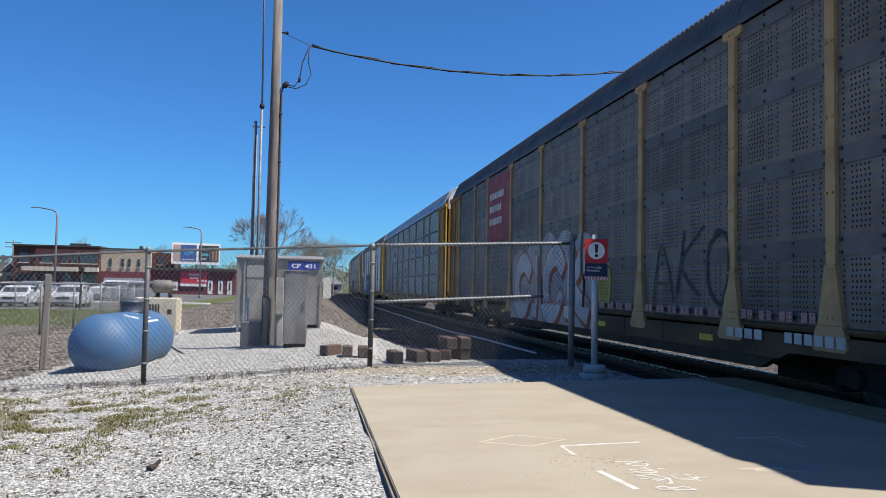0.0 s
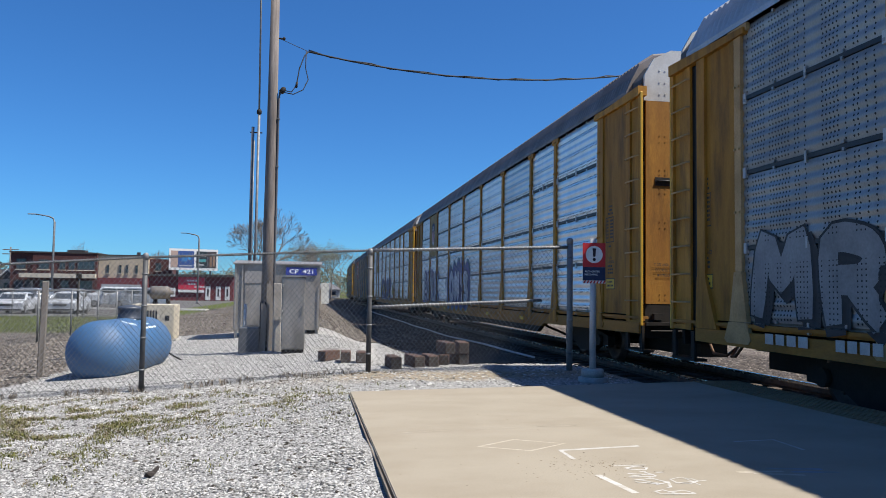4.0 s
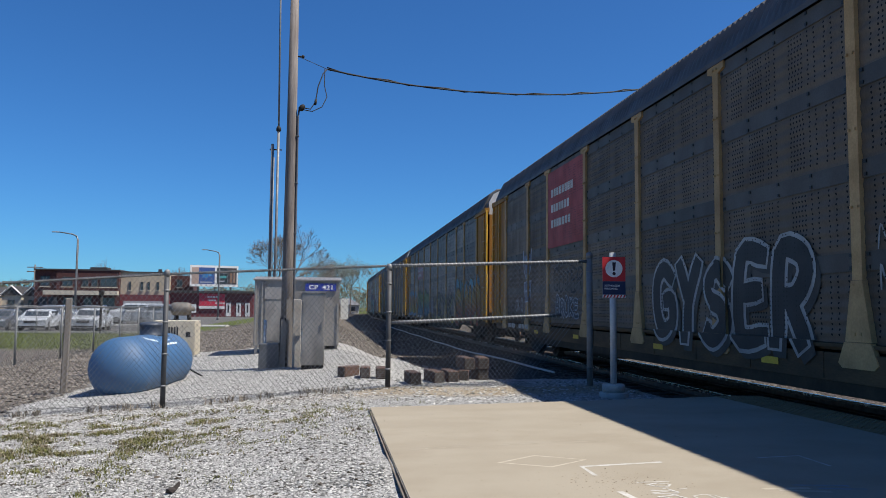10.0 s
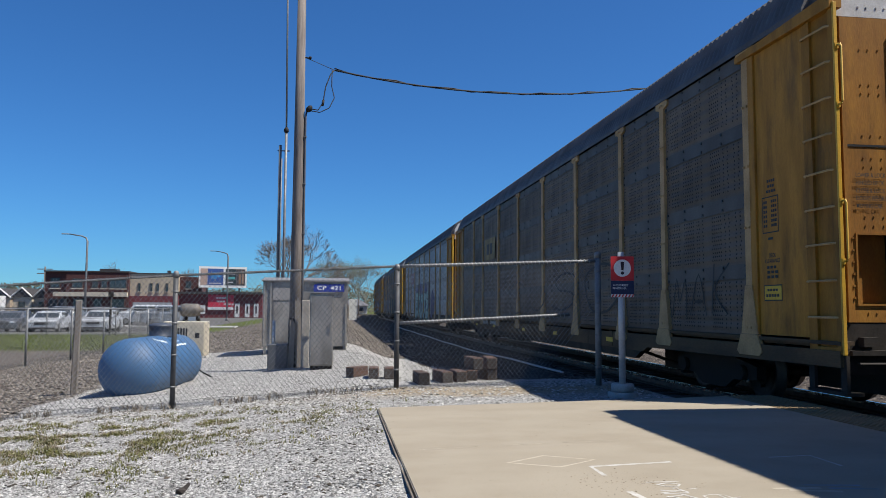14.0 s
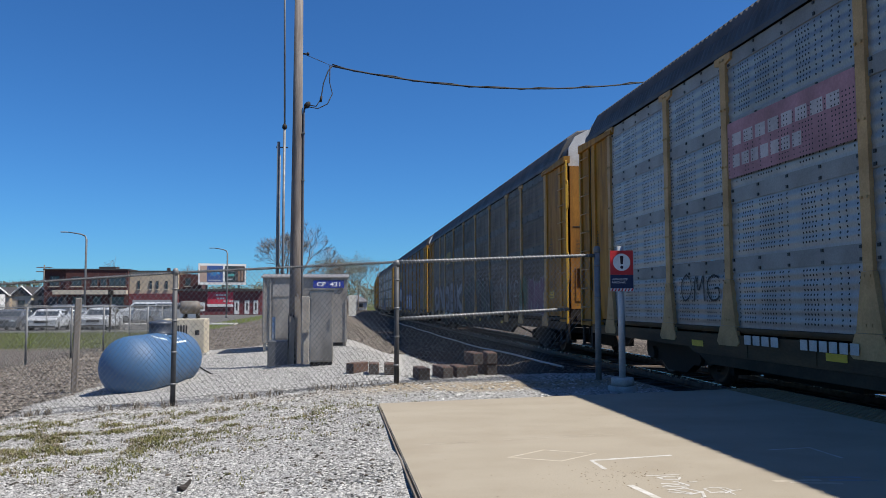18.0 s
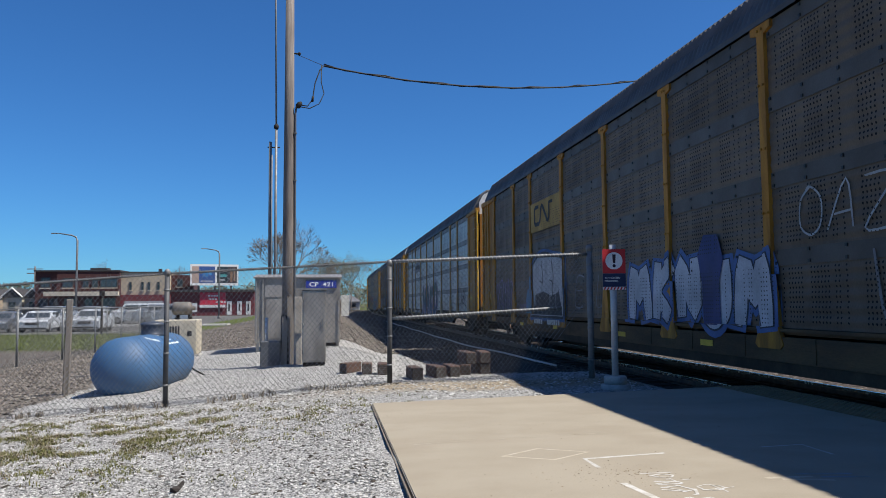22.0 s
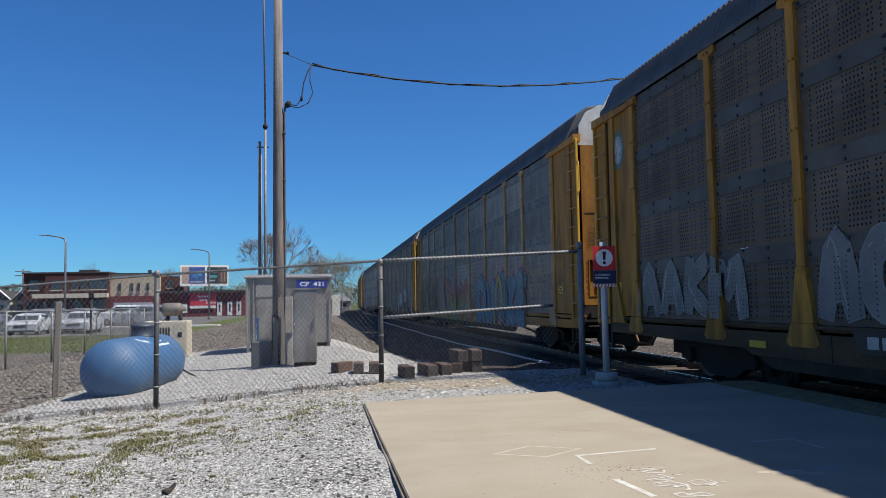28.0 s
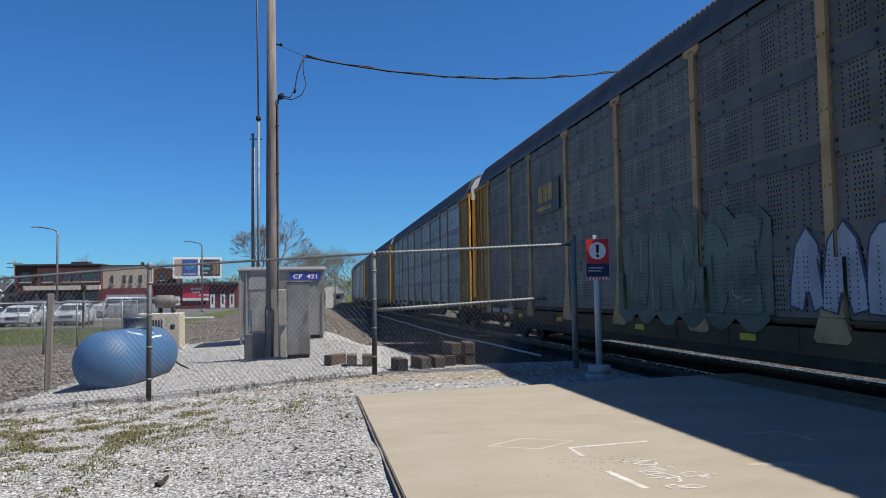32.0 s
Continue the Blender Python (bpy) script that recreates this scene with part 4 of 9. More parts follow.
def piece_dome(car, o_left, o_right, z0, z1, fill, line, glow, dark=0.38, humps=2, low=None, label="white spray-painted bubble piece"):
    """A broad bubble piece: scalloped top, dark lower band, hanging drips and inner strokes."""
    rng = random.Random(int(o_left * 10))
    w, h = o_left - o_right, z1 - z0

    def outline(grow, top=1.0):
        pts = [(-grow, -grow), (w + grow, -grow)]
        n = 28
        for k in range(n + 1):
            f = 1 - k / n
            y = h * top * (0.80 + 0.16 * abs(math.sin(math.pi * f * humps)) + 0.04 * math.sin(7 * f))
            pts.append((w * f + grow * (2 * f - 1), y + grow))
        return pts
    g = part("graffiti", poly_mesh("graffiti", [outline(0.13)], on_side(o_left, z0, LIFTS), spray(glow)), None, car, label)
    part("paint_layer", poly_mesh("paint_layer", [outline(0.06)], on_side(o_left, z0, LIFTS + 0.004), spray(line)), None, g)
    part("paint_layer", poly_mesh("paint_layer", [outline(0.0)], on_side(o_left, z0, LIFTS + 0.008), spray(fill, low)), None, g)
    loops = []
    if dark:
        loops.append([(0.02, 0.02), (w - 0.02, 0.02), (w * 0.9, h * dark), (w * 0.62, h * dark * 0.8), (w * 0.36, h * dark), (w * 0.08, h * dark * 0.85)])
    n = max(2, int(w / 0.75))
    for k in range(1, n):
        x = w * k / n
        loops += stroke(smooth_line([(x - 0.1, h * 0.85), (x + 0.05, h * 0.6), (x - 0.06, h * 0.4), (x + 0.1, h * 0.12)]), 0.05)
        loops += stroke([(x - 0.3, h * 0.55), (x - 0.05, h * 0.52)], 0.035)
    part("paint_layer", poly_mesh("paint_layer", loops, on_side(o_left, z0, LIFTS + 0.012), spray(line)), None, g)
    drips = []
    for k in range(9):
        x = w * rng.random()
        y = h * rng.choice((0.92, dark or 0.1))
        drips += stroke([(x, y), (x + 0.01, y - 0.1), (x, y - rng.uniform(0.2, 0.45))], 0.016)
    part("paint_layer", poly_mesh("paint_layer", drips, on_side(o_left, z0, LIFTS + 0.016), spray(fill)), None, g)


GLYPHS = {
    "A": [[(0.06, 0.0), (0.46, 1.0), (0.94, 0.0)], [(0.26, 0.34), (0.74, 0.36)]],
    "B": [[(0.14, 0.02), (0.16, 0.97), (0.72, 0.95), (0.80, 0.68), (0.24, 0.52), (0.88, 0.44), (0.86, 0.08), (0.14, 0.02)]],
    "C": [[(0.92, 0.80), (0.62, 1.0), (0.18, 0.84), (0.08, 0.42), (0.30, 0.04), (0.70, 0.02), (0.94, 0.24)]],
    "D": [[(0.14, 0.02), (0.14, 0.98), (0.64, 0.92), (0.90, 0.55), (0.70, 0.08), (0.14, 0.02)]],
    "E": [[(0.92, 0.94), (0.18, 0.96), (0.12, 0.06), (0.92, 0.04)], [(0.18, 0.52), (0.76, 0.55)]],
    "G": [[(0.90, 0.84), (0.52, 1.0), (0.13, 0.78), (0.08, 0.30), (0.44, 0.0), (0.90, 0.12), (0.90, 0.48), (0.56, 0.48)]],
    "H": [[(0.12, 0.0), (0.16, 1.0)], [(0.84, 1.0), (0.88, 0.0)], [(0.16, 0.50), (0.86, 0.54)]],
    "I": [[(0.50, 0.0), (0.50, 1.0)]],
    "K": [[(0.16, 1.0), (0.14, 0.0)], [(0.90, 1.0), (0.22, 0.48), (0.96, 0.0)]],
    "L": [[(0.14, 1.0), (0.12, 0.04), (0.90, 0.06)]],
    "M": [[(0.08, 0.0), (0.20, 1.0), (0.50, 0.42), (0.80, 1.0), (0.94, 0.0)]],
    "N": [[(0.12, 0.0), (0.16, 1.0), (0.84, 0.02), (0.88, 1.0)]],
    "O": [[(0.50, 1.0), (0.14, 0.76), (0.12, 0.25), (0.50, 0.0), (0.88, 0.25), (0.87, 0.76), (0.50, 1.0), (0.30, 0.92)]],
    "R": [[(0.14, 0.0), (0.15, 0.96), (0.72, 0.97), (0.88, 0.74), (0.66, 0.50), (0.22, 0.48)], [(0.46, 0.48), (0.94, 0.0)]],
    "S": [[(0.90, 0.84), (0.50, 1.0), (0.13, 0.80), (0.30, 0.56), (0.74, 0.45), (0.88, 0.20), (0.50, 0.0), (0.08, 0.12)]],
    "T": [[(0.02, 0.94), (0.98, 0.96)], [(0.50, 0.92), (0.48, 0.0)]],
    "U": [[(0.12, 1.0), (0.14, 0.25), (0.50, 0.0), (0.86, 0.25), (0.88, 1.0)]],
    "W": [[(0.04, 1.0), (0.26, 0.02), (0.50, 0.62), (0.74, 0.02), (0.96, 1.0)]],
    "Y": [[(0.06, 1.0), (0.50, 0.50)], [(0.94, 1.0), (0.50, 0.50), (0.44, 0.0)]],
    "Z": [[(0.08, 0.96), (0.90, 0.94), (0.10, 0.06), (0.94, 0.04)]],
}


def layered_mesh(name, layers, o_left, z0, base):
    """One mesh of several coats of paint: layers of (colour, loops, low colour), each a hair before the last."""
    verts, faces, index, mats = [], [], [], []
    for i, (c, loops, low) in enumerate(layers):
        me = spray(c, low)
        if me not in mats:
            mats.append(me)
        place = on_side(o_left, z0, LIFTS + base + 0.004 * i)
        for n, lp in enumerate(loops):
            k = len(verts)
            d = 0.00011 * (n % 15)
            if lp[0] == "ribbon":
                for j, (a, b) in enumerate(zip(lp[1], lp[2])):
                    out = Vector((-d - 0.00004 * j, 0, 0))
                    verts += [(place(*a) + out)[:], (place(*b) + out)[:]]
                new_faces = [(k + 2 * j, k + 2 * j + 1, k + 2 * j + 3, k + 2 * j + 2) for j in range(len(lp[1]) - 1)]
            else:
                verts += [(place(u, v) - Vector((d, 0, 0)))[:] for u, v in lp]
                new_faces = [tuple(range(k, k + len(lp)))]
            faces += new_faces
            index += [mats.index(me)] * len(new_faces)
    me = bpy.data.meshes.new(name)
    me.from_pydata(verts, [], faces)
    for m in mats:
        me.materials.append(m)
    me.polygons.foreach_set("material_index", index)
    return coat(me)


def cloud(w, h, n, rng, grow=0.12):
    """One outline of bubbles round a word."""
    top, bottom = [], []
    m = n * 10
    for k in range(m + 1):
        f = k / m
        b = abs(math.sin(math.pi * n * f))
        top.append((-grow + (w + 2 * grow) * f, h * (0.96 + 0.10 * math.sin(5 * f + n)) + grow * (0.4 + 1.2 * b)))
        bottom.append((-grow + (w + 2 * grow) * f, -grow * (0.2 + 0.9 * b)))
    return top + bottom[::-1]


def piece_word(car, word, o_left, o_right, z0, z1, fill, line, back=None, seed=1, shine=None, base=0.0, low=None, thick=0.34, edge=0.045, halo=None, shade=None, sharp=False, back_rim=None):
    """A painted word: a ground, and each letter with its border, outline, block shade, fill and highlights."""
    rng = random.Random(seed)
    w, h = o_left - o_right, z1 - z0
    wide = {"I": 0.5, "M": 1.2, "W": 1.25}
    lab = "spray-painted word in fat outlined letters"
    if back:
        lay = [(back_rim, [cloud(w, h, len(word) + 1, rng, 0.24)], None)] if back_rim else []
        lay.append((back, [cloud(w, h, len(word) + 1, rng, 0.18)], None))
        g = part("graffiti", layered_mesh("graffiti", lay, o_left, z0, base), None, car, lab)
        base += 0.004 * len(lay)
    else:
        g = new("graffiti")
        g.parent = car
        g["label"] = lab
        g.empty_display_size = 0.2
    total = sum(wide.get(ch, 1.0) for ch in word)
    u0 = 0.0
    for n, ch in enumerate(word):
        lw = w * wide.get(ch, 1.0) / total
        t = min(0.46, lw * thick, h * 0.30)
        lean, drop, tall = rng.uniform(-0.08, 0.14), rng.uniform(-0.05, 0.05) * h, rng.uniform(0.92, 1.06)
        lines = []
        for ln in GLYPHS[ch]:
            pts = [(u0 + t * 0.36 + (lw - t * 0.72) * (u + lean * (v - 0.5)) + rng.uniform(-0.02, 0.02), drop + t * 0.45 + (h * tall - t * 0.9) * v) for u, v in ln]
            if sharp:
                fine = [p for a, b in zip(pts, pts[1:]) for p in (a, ((a[0] + b[0]) / 2, (a[1] + b[1]) / 2))] + [pts[-1]]
            else:
                fine = smooth_line(pts)
            lines.append(fine)
        lay = []
        if halo:
            lay.append((halo, [r for ln in lines for r in stroke(ln, t + 0.24)], None))
        if shade:
            lay.append((shade, [r for ln in lines for r in stroke([(u + 0.10, v - 0.09) for u, v in ln], t + 0.06)], None))
        lay.append((line, [r for ln in lines for r in stroke(ln, t + 2 * edge)], None))
        lay.append((fill, [r for ln in lines for r in stroke(ln, t)], low))
        if shine:
            ln = max(lines, key=len)
            j = rng.randrange(0, max(1, len(ln) - 5))
            lay.append((shine, [r for r in stroke([(u - t * 0.26, v + t * 0.16) for u, v in ln[j:j + 4]], 0.032)] + [r for r in stroke([(u - t * 0.3, v) for u, v in ln[-3:]], 0.026)], None))
        part("letter", layered_mesh("letter", lay, o_left, z0, base + 0.0006 * (n % 3)), None, g)
        u0 += lw
    return g


def piece_tag(car, word, o_left, o_right, z0, z1, c, w=0.04, seed=1, drips=False):
    """A word tagged in single lines."""
    rng = random.Random(seed)
    W, h = o_left - o_right, z1 - z0
    g = new("graffiti")
    g.parent = car
    g["label"] = "spray-painted tag in single lines"
    g.empty_display_size = 0.2
    lw = W / len(word)
    for n, ch in enumerate(word):
        lean, drop, grow = rng.uniform(-0.15, 0.3), rng.uniform(-0.08, 0.08) * h, rng.uniform(0.85, 1.1)
        loops = []
        for ln in GLYPHS[ch]:
            pts = [(lw * (n + 0.08 + 0.9 * (u + lean * (v - 0.5))) + rng.uniform(-0.04, 0.04) * lw, drop + h * grow * v + rng.uniform(-0.03, 0.03) * h) for u, v in ln]
            loops += stroke(smooth_line(pts), w * rng.uniform(0.8, 1.2))
            if drips and rng.random() < 0.6:
                x, y = pts[-1]
                loops += stroke([(x, y), (x, y - rng.uniform(0.1, 0.3))], w * 0.35)
        part("letter", layered_mesh("letter", [(c, loops, None)], o_left, z0, 0.0), None, g)
    return g


def logo_panel(car, bay, z0, z1, c, rows, ink, inset=0.09):
    """A painted board between two posts with its lettering as bars."""
    o0, o1 = BAYS[bay] + inset, BAYS[bay + 1] - inset
    me = poly_mesh("logo_board", [[(0, 0), (o1 - o0, 0), (o1 - o0, z1 - z0), (0, z1 - z0)]], on_side(o1, z0, -0.008), spray(c))
    g = part("logo_board", me, None, car, "painted board with faded lettering")
    w, h = o1 - o0, z1 - z0
    loops = bar_rows([(a * w, b * w, d * h, e * h, n) for a, b, d, e, n in rows], None)
    part("lettering", poly_mesh("lettering", loops, on_side(o1, z0, -0.003), spray(ink)), None, g)
    return g


def build_car(kind, sill="dirty", post="tan", label=""):
    car = thing("autorack_car", Matrix(), label, "railway wagon", "wagons of the passing train")
    pm = TAN_POST if post == "tan" else YELLOW
    h = (Z_EAVE - Z_PANEL) / 4
    hatch = kind not in SEAMED
    for b in range(9):
        wdt = BAYS[b + 1] - BAYS[b]
        for tier in range(4):
            ob = part("side_panel", sheet_mesh(kind, wdt, 0), None, car)
            ob.location = (0, Y0 + (BAYS[b] + BAYS[b + 1]) / 2, Z_PANEL + tier * h)
            ob.location.x = 0.004 * ((b * 7 + tier * 5) % 3 - 1)
    if kind in SEAMED:
        for tier in (1, 2, 3):
            me = common("seam%d" % tier, lambda: seam_mesh(Z_PANEL + tier * h))
            part("seam_gap", me, None, car, "black strip for the dark gap between sheets")
    for o in BAYS:
        ob = part("post", post_mesh(pm), None, car)
        ob.location.y = Y0 + o
    part("roof", common("roof_" + kind, lambda: roof_mesh({"pewter": ROOF_PALE, "silver": ROOF_BROWN}.get(kind, ROOF_GREY))), None, car, "corrugated grey steel roof")
    for e in (0, 1):
        def both(key, make):
            me = common(key, make)
            return mirrored(key + "_rear", me) if e else me
        part("roof_hood", both("hood", cap_mesh), None, car)
        part("jamb", both("jamb", jamb_mesh), None, car)
        part("head_rail", both("head_rail", head_rail_mesh), None, car)
        if e:
            part("end_panel", both("slot_panel", lambda: end_panel_mesh(0.84)), None, car, "yellow end panel with a flared post")
            part("flared_post", both("flared_post", flared_post_mesh), None, car)
            part("slot_back", both("slot_back", slot_mesh), None, car, "black block for the deep shade beside the ladder")
        else:
            part("end_panel", both("end_panel", lambda: end_panel_mesh(0.62)), None, car, "yellow painted end panel")
        lad = part("ladder", both("ladder", ladder_mesh), None, car, "yellow ladder with round rungs")
        for k in range(9):
            part("rung", both("rung", rung_mesh), None, lad).location.z = 0.95 + 0.40 * k
        part("corner_post", both("corner", corner_mesh), None, car, "yellow corner post, brightened for its sunlit edge")
        part("coupler", both("coupler", coupler_mesh), None, car, "rusty coupler with its air hose")
        part("end_step", both("step", end_step_mesh), None, car)
        if hatch:
            for z in (1.55, 3.25):
                part("handrail", both("handrail", handrail_mesh), None, car, "yellow tubular handrail").location.z = z
        door = "door_hatch" if hatch else "door"
        if door not in MESH:
            MESH[door], MESH["door_top"] = end_wall_meshes(hatch)
        d = part("end_door", both(door, None), None, car, "brown end door")
        part("door_top", both("door_top", None), None, d, "white upper part of the end door")
        part("door_gap", both(door + "_gap", lambda: door_gap_mesh(hatch)), None, d)
        if e == 0:
            for k, (body, wide) in enumerate(DOOR_WORDS[hatch]):
                def lines(u, v, k=k):
                    return Vector((-1.27 + (0.0 if hatch else 0.03) * k + u, Y0 + 0.105, (2.48 if hatch else 1.52) - 0.085 * k + v))
                part("lettering", common(door + body, lambda: text_mesh("lettering", body, PAINT_BLACK, wide, 0.05, lines, 0.012)), None, d)
            mk = part("round_mark", common("rmark", lambda: poly_mesh("round_mark", [[(0.11 * math.cos(a * 0.3142), 0.15 * math.sin(a * 0.3142)) for a in range(20)]], on_side(0.26, 1.36, -0.092), PAINT_WHITE)), None, car, "round white and red mark")
            part("mark_bar", common("rbar", lambda: poly_mesh("mark_bar", stroke([(-0.07, 0.09), (0.07, -0.09)], 0.03) + stroke([(0.085 * math.cos(a * 0.3142), 0.118 * math.sin(a * 0.3142)) for a in range(21)], 0.022), on_side(0.26, 1.36, -0.088), LABEL_RED)), None, mk)
        # stencilled data blocks as bars, warning label, round mark, and what can be read
        o0 = 1.55 if e == 0 else BODY - 0.80
        fr = [(0.0, 0.36, 2.43, 2.445, 1), (0.0, 0.36, 1.985, 2.0, 1), (0.0, 0.015, 2.0, 2.43, 1), (0.345, 0.36, 2.0, 2.43, 1)]
        rows = [(0.03 + 0.17 * a, 0.03 + 0.17 * a + (0.09 if a == 0 else 0.13), z, z + 0.035, 2 if a == 0 else 3) for a in (0, 1) for z in (2.36, 2.30, 2.24, 2.18, 2.12, 2.06)]
        rows += [(0.12, 0.30, 2.62, 2.655, 4), (0.13, 0.29, 2.555, 2.59, 3), (0.10, 0.32, 2.49, 2.525, 4), (0.12, 0.26, 1.90, 1.93, 1), (0.08, 0.30, 1.54, 1.575, 3), (0.08, 0.34, 1.48, 1.515, 3), (0.08, 0.34, 1.42, 1.455, 3)]
        me = common("stencil%d" % e, lambda: poly_mesh("stencil", [*bar_rows(rows, None), *[[(a, c), (b, c), (b, d), (a, d)] for a, b, c, d, _ in fr]], on_side(o0, 0.0, -0.026), PAINT_BLACK))
        st = part("stencil", me, None, car, "black stencilled data block")
        st["kind"] = "stuff"
        for body, u, z, w in (("DECK", 0.13, 1.68, 0.15), ("CLEARANCE", 0.04, 1.61, 0.33)):
            part("lettering", common("text%s%d" % (body, e), lambda: text_mesh("lettering", body, PAINT_BLACK, w, 0.05, on_side(o0 - u, z, -0.026), 0.01)), None, st)
        lab = part("warning_label", common("wl%d" % e, lambda: poly_mesh("warning_label", [[(0, 0), (0.40, 0), (0.40, 0.20), (0, 0.20)]], on_side(o0, 1.14, -0.026), PAINT_BLACK)), None, car, "yellow warning label with a black border")
        part("label_field", common("wlf%d" % e, lambda: poly_mesh("label_field", [[(0.015, 0.015), (0.385, 0.015), (0.385, 0.185), (0.015, 0.185)]], on_side(o0, 1.14, -0.024), LABEL_YELLOW)), None, lab)
        part("label_bars", common("wlb%d" % e, lambda: poly_mesh("label_bars", bar_rows([(0.08, 0.32, 0.12, 0.15, 4), (0.05, 0.35, 0.05, 0.085, 5)], None), on_side(o0, 1.14, -0.022), PAINT_BLACK)), None, lab)
        # truck with its wheels
        t = part("truck", common("truck", truck_frame_mesh), None, car, "black cast truck frame")
        t.location.y = -9.7 if e == 0 else 9.7
        for dy in (-0.9, 0.9):
            w = part("wheelset", common("axle", axle_mesh), None, car, "steel wheels on an axle")
            w.location = (0, t.location.y + dy, 0.148)
            for x in (-0.755, 0.755):
                part("wheel", common("wheel%d" % (x > 0), lambda: wheel_mesh(x)), None, w)
    part("far_side", common("far_" + kind, lambda: far_wall_mesh(kind)), None, car)
    sm = DIRTY_SILL if sill == "dirty" else YELLOW_SILL
    part("side_sill", common("sill_" + sill, lambda: sill_mesh(sm)), None, car)
    part("underframe", common("frame", frame_mesh), None, car)
    for o in (7.2, 11.0, 14.2, 18.4, 21.6):
        me = common("reflector", lambda: poly_mesh("reflector", [[(0, 0), (0.36, 0), (0.36, 0.085), (0, 0.085)]], lambda u, v: Vector((XS - 0.027, -u, 0.40 + v)), LABEL_YELLOW))
        part("reflector", me, None, car, "yellow reflector plate").location.y = Y0 + o
    return car


def number_board(car, o_left, board=True):
    """The reporting mark and number on the sill, as bars."""
    rows = [(0.12, 0.95, 0.06, 0.18, 4), (1.35, 2.4, 0.06, 0.18, 6)]
    if board:
        me = common("nboard", lambda: poly_mesh("number_board", [[(0, 0), (2.6, 0), (2.5, 0.24), (-0.1, 0.24)]], lambda u, v: Vector((XS - 0.032, -u, Z_SILL + 0.03 + v)), PLATE_BLACK))
        ob = part("number_board", me, None, car, "black board with white marks")
        ob.location.y = Y0 + o_left
    me = common("nbars", lambda: poly_mesh("marks", bar_rows(rows, None), lambda u, v: Vector((XS - 0.036, -u, Z_SILL + 0.03 + v)), PAINT_WHITE))
    ob = part("marks", me, None, car, "white sill marks")
    ob.location.y = Y0 + o_left


def shield(car, bay):
    """A yellow board with a striped shield of red, white and blue."""
    g = logo_panel(car, bay, 2.62, 4.44, (0.42, 0.26, 0.06), [(0.9, 0.905, 0.93, 0.935, 1)], (0.03, 0.03, 0.035), 0.02)
    o1 = BAYS[bay + 1]
    w = BAYS[bay + 1] - BAYS[bay]
    me = text_mesh("lettering", "BUILDING AMERICA", PAINT_BLACK, w * 0.8, 0.12, on_side(o1 - w * 0.1, 2.90, 0.0), 0.01)
    part("lettering", me, None, g)
    pts = [(-0.33, 0.42), (-0.2, 0.38), (0, 0.46), (0.2, 0.38), (0.33, 0.42), (0.30, 0.10), (0.33, -0.2), (0.24, -0.42), (0, -0.52), (-0.24, -0.42), (-0.33, -0.2), (-0.30, 0.10)]
    pl = lambda k: on_side(o1 - w / 2, 3.62, k)
    part("shield", poly_mesh("shield", [[(u * 1.08, v * 1.06) for u, v in pts]], pl(-0.004), spray((0.03, 0.04, 0.12))), None, g)
    part("shield_field", poly_mesh("shield_field", [[(u, v) for u, v in pts if v < 0.2]], pl(-0.002), spray((0.75, 0.75, 0.74))), None, g)
    st = [[(x - 0.028, -0.36 + abs(x) * 0.1), (x + 0.028, -0.36 + abs(x) * 0.1), (x + 0.028, 0.09), (x - 0.028, 0.09)] for x in (-0.21, -0.105, 0.0, 0.105, 0.21)]
    part("shield_stripes", poly_mesh("shield_stripes", st, pl(0.001), spray((0.55, 0.05, 0.06))), None, g)
    part("lettering", poly_mesh("lettering", bar_rows([(-0.22, 0.22, 0.25, 0.33, 5), (-0.25, 0.25, 0.14, 0.22, 7)], None), pl(0.002), PAINT_WHITE), None, g)


RED, PINK, CREAM = (0.34, 0.035, 0.045), (0.55, 0.26, 0.28), (0.70, 0.68, 0.62)
NAVY, WHITE, BLACK = (0.03, 0.04, 0.16), (0.70, 0.71, 0.72), (0.015, 0.015, 0.017)
THREE = [(0.12, 0.75, 0.66, 0.76, 8), (0.12, 0.65, 0.46, 0.56, 7), (0.12, 0.68, 0.26, 0.36, 7)]
TWO = [(0.05, 0.93, 0.56, 0.78, 8), (0.05, 0.66, 0.18, 0.40, 7)]
WAGON = "%s steel vehicle wagon, yellow ends%s"
CARS = []


def add(kind, sill, post, extra):
    col = {"dark": "dark grey", "brown": "brownish dark grey", "mid": "weathered grey", "grey": "weathered grey", "pewter": "galvanised grey", "silver": "silver corrugated", "ridged": "dull silver ridged"}[kind]
    c = build_car(kind, sill, post, WAGON % (col, extra))
    CARS.append(c)
    return c


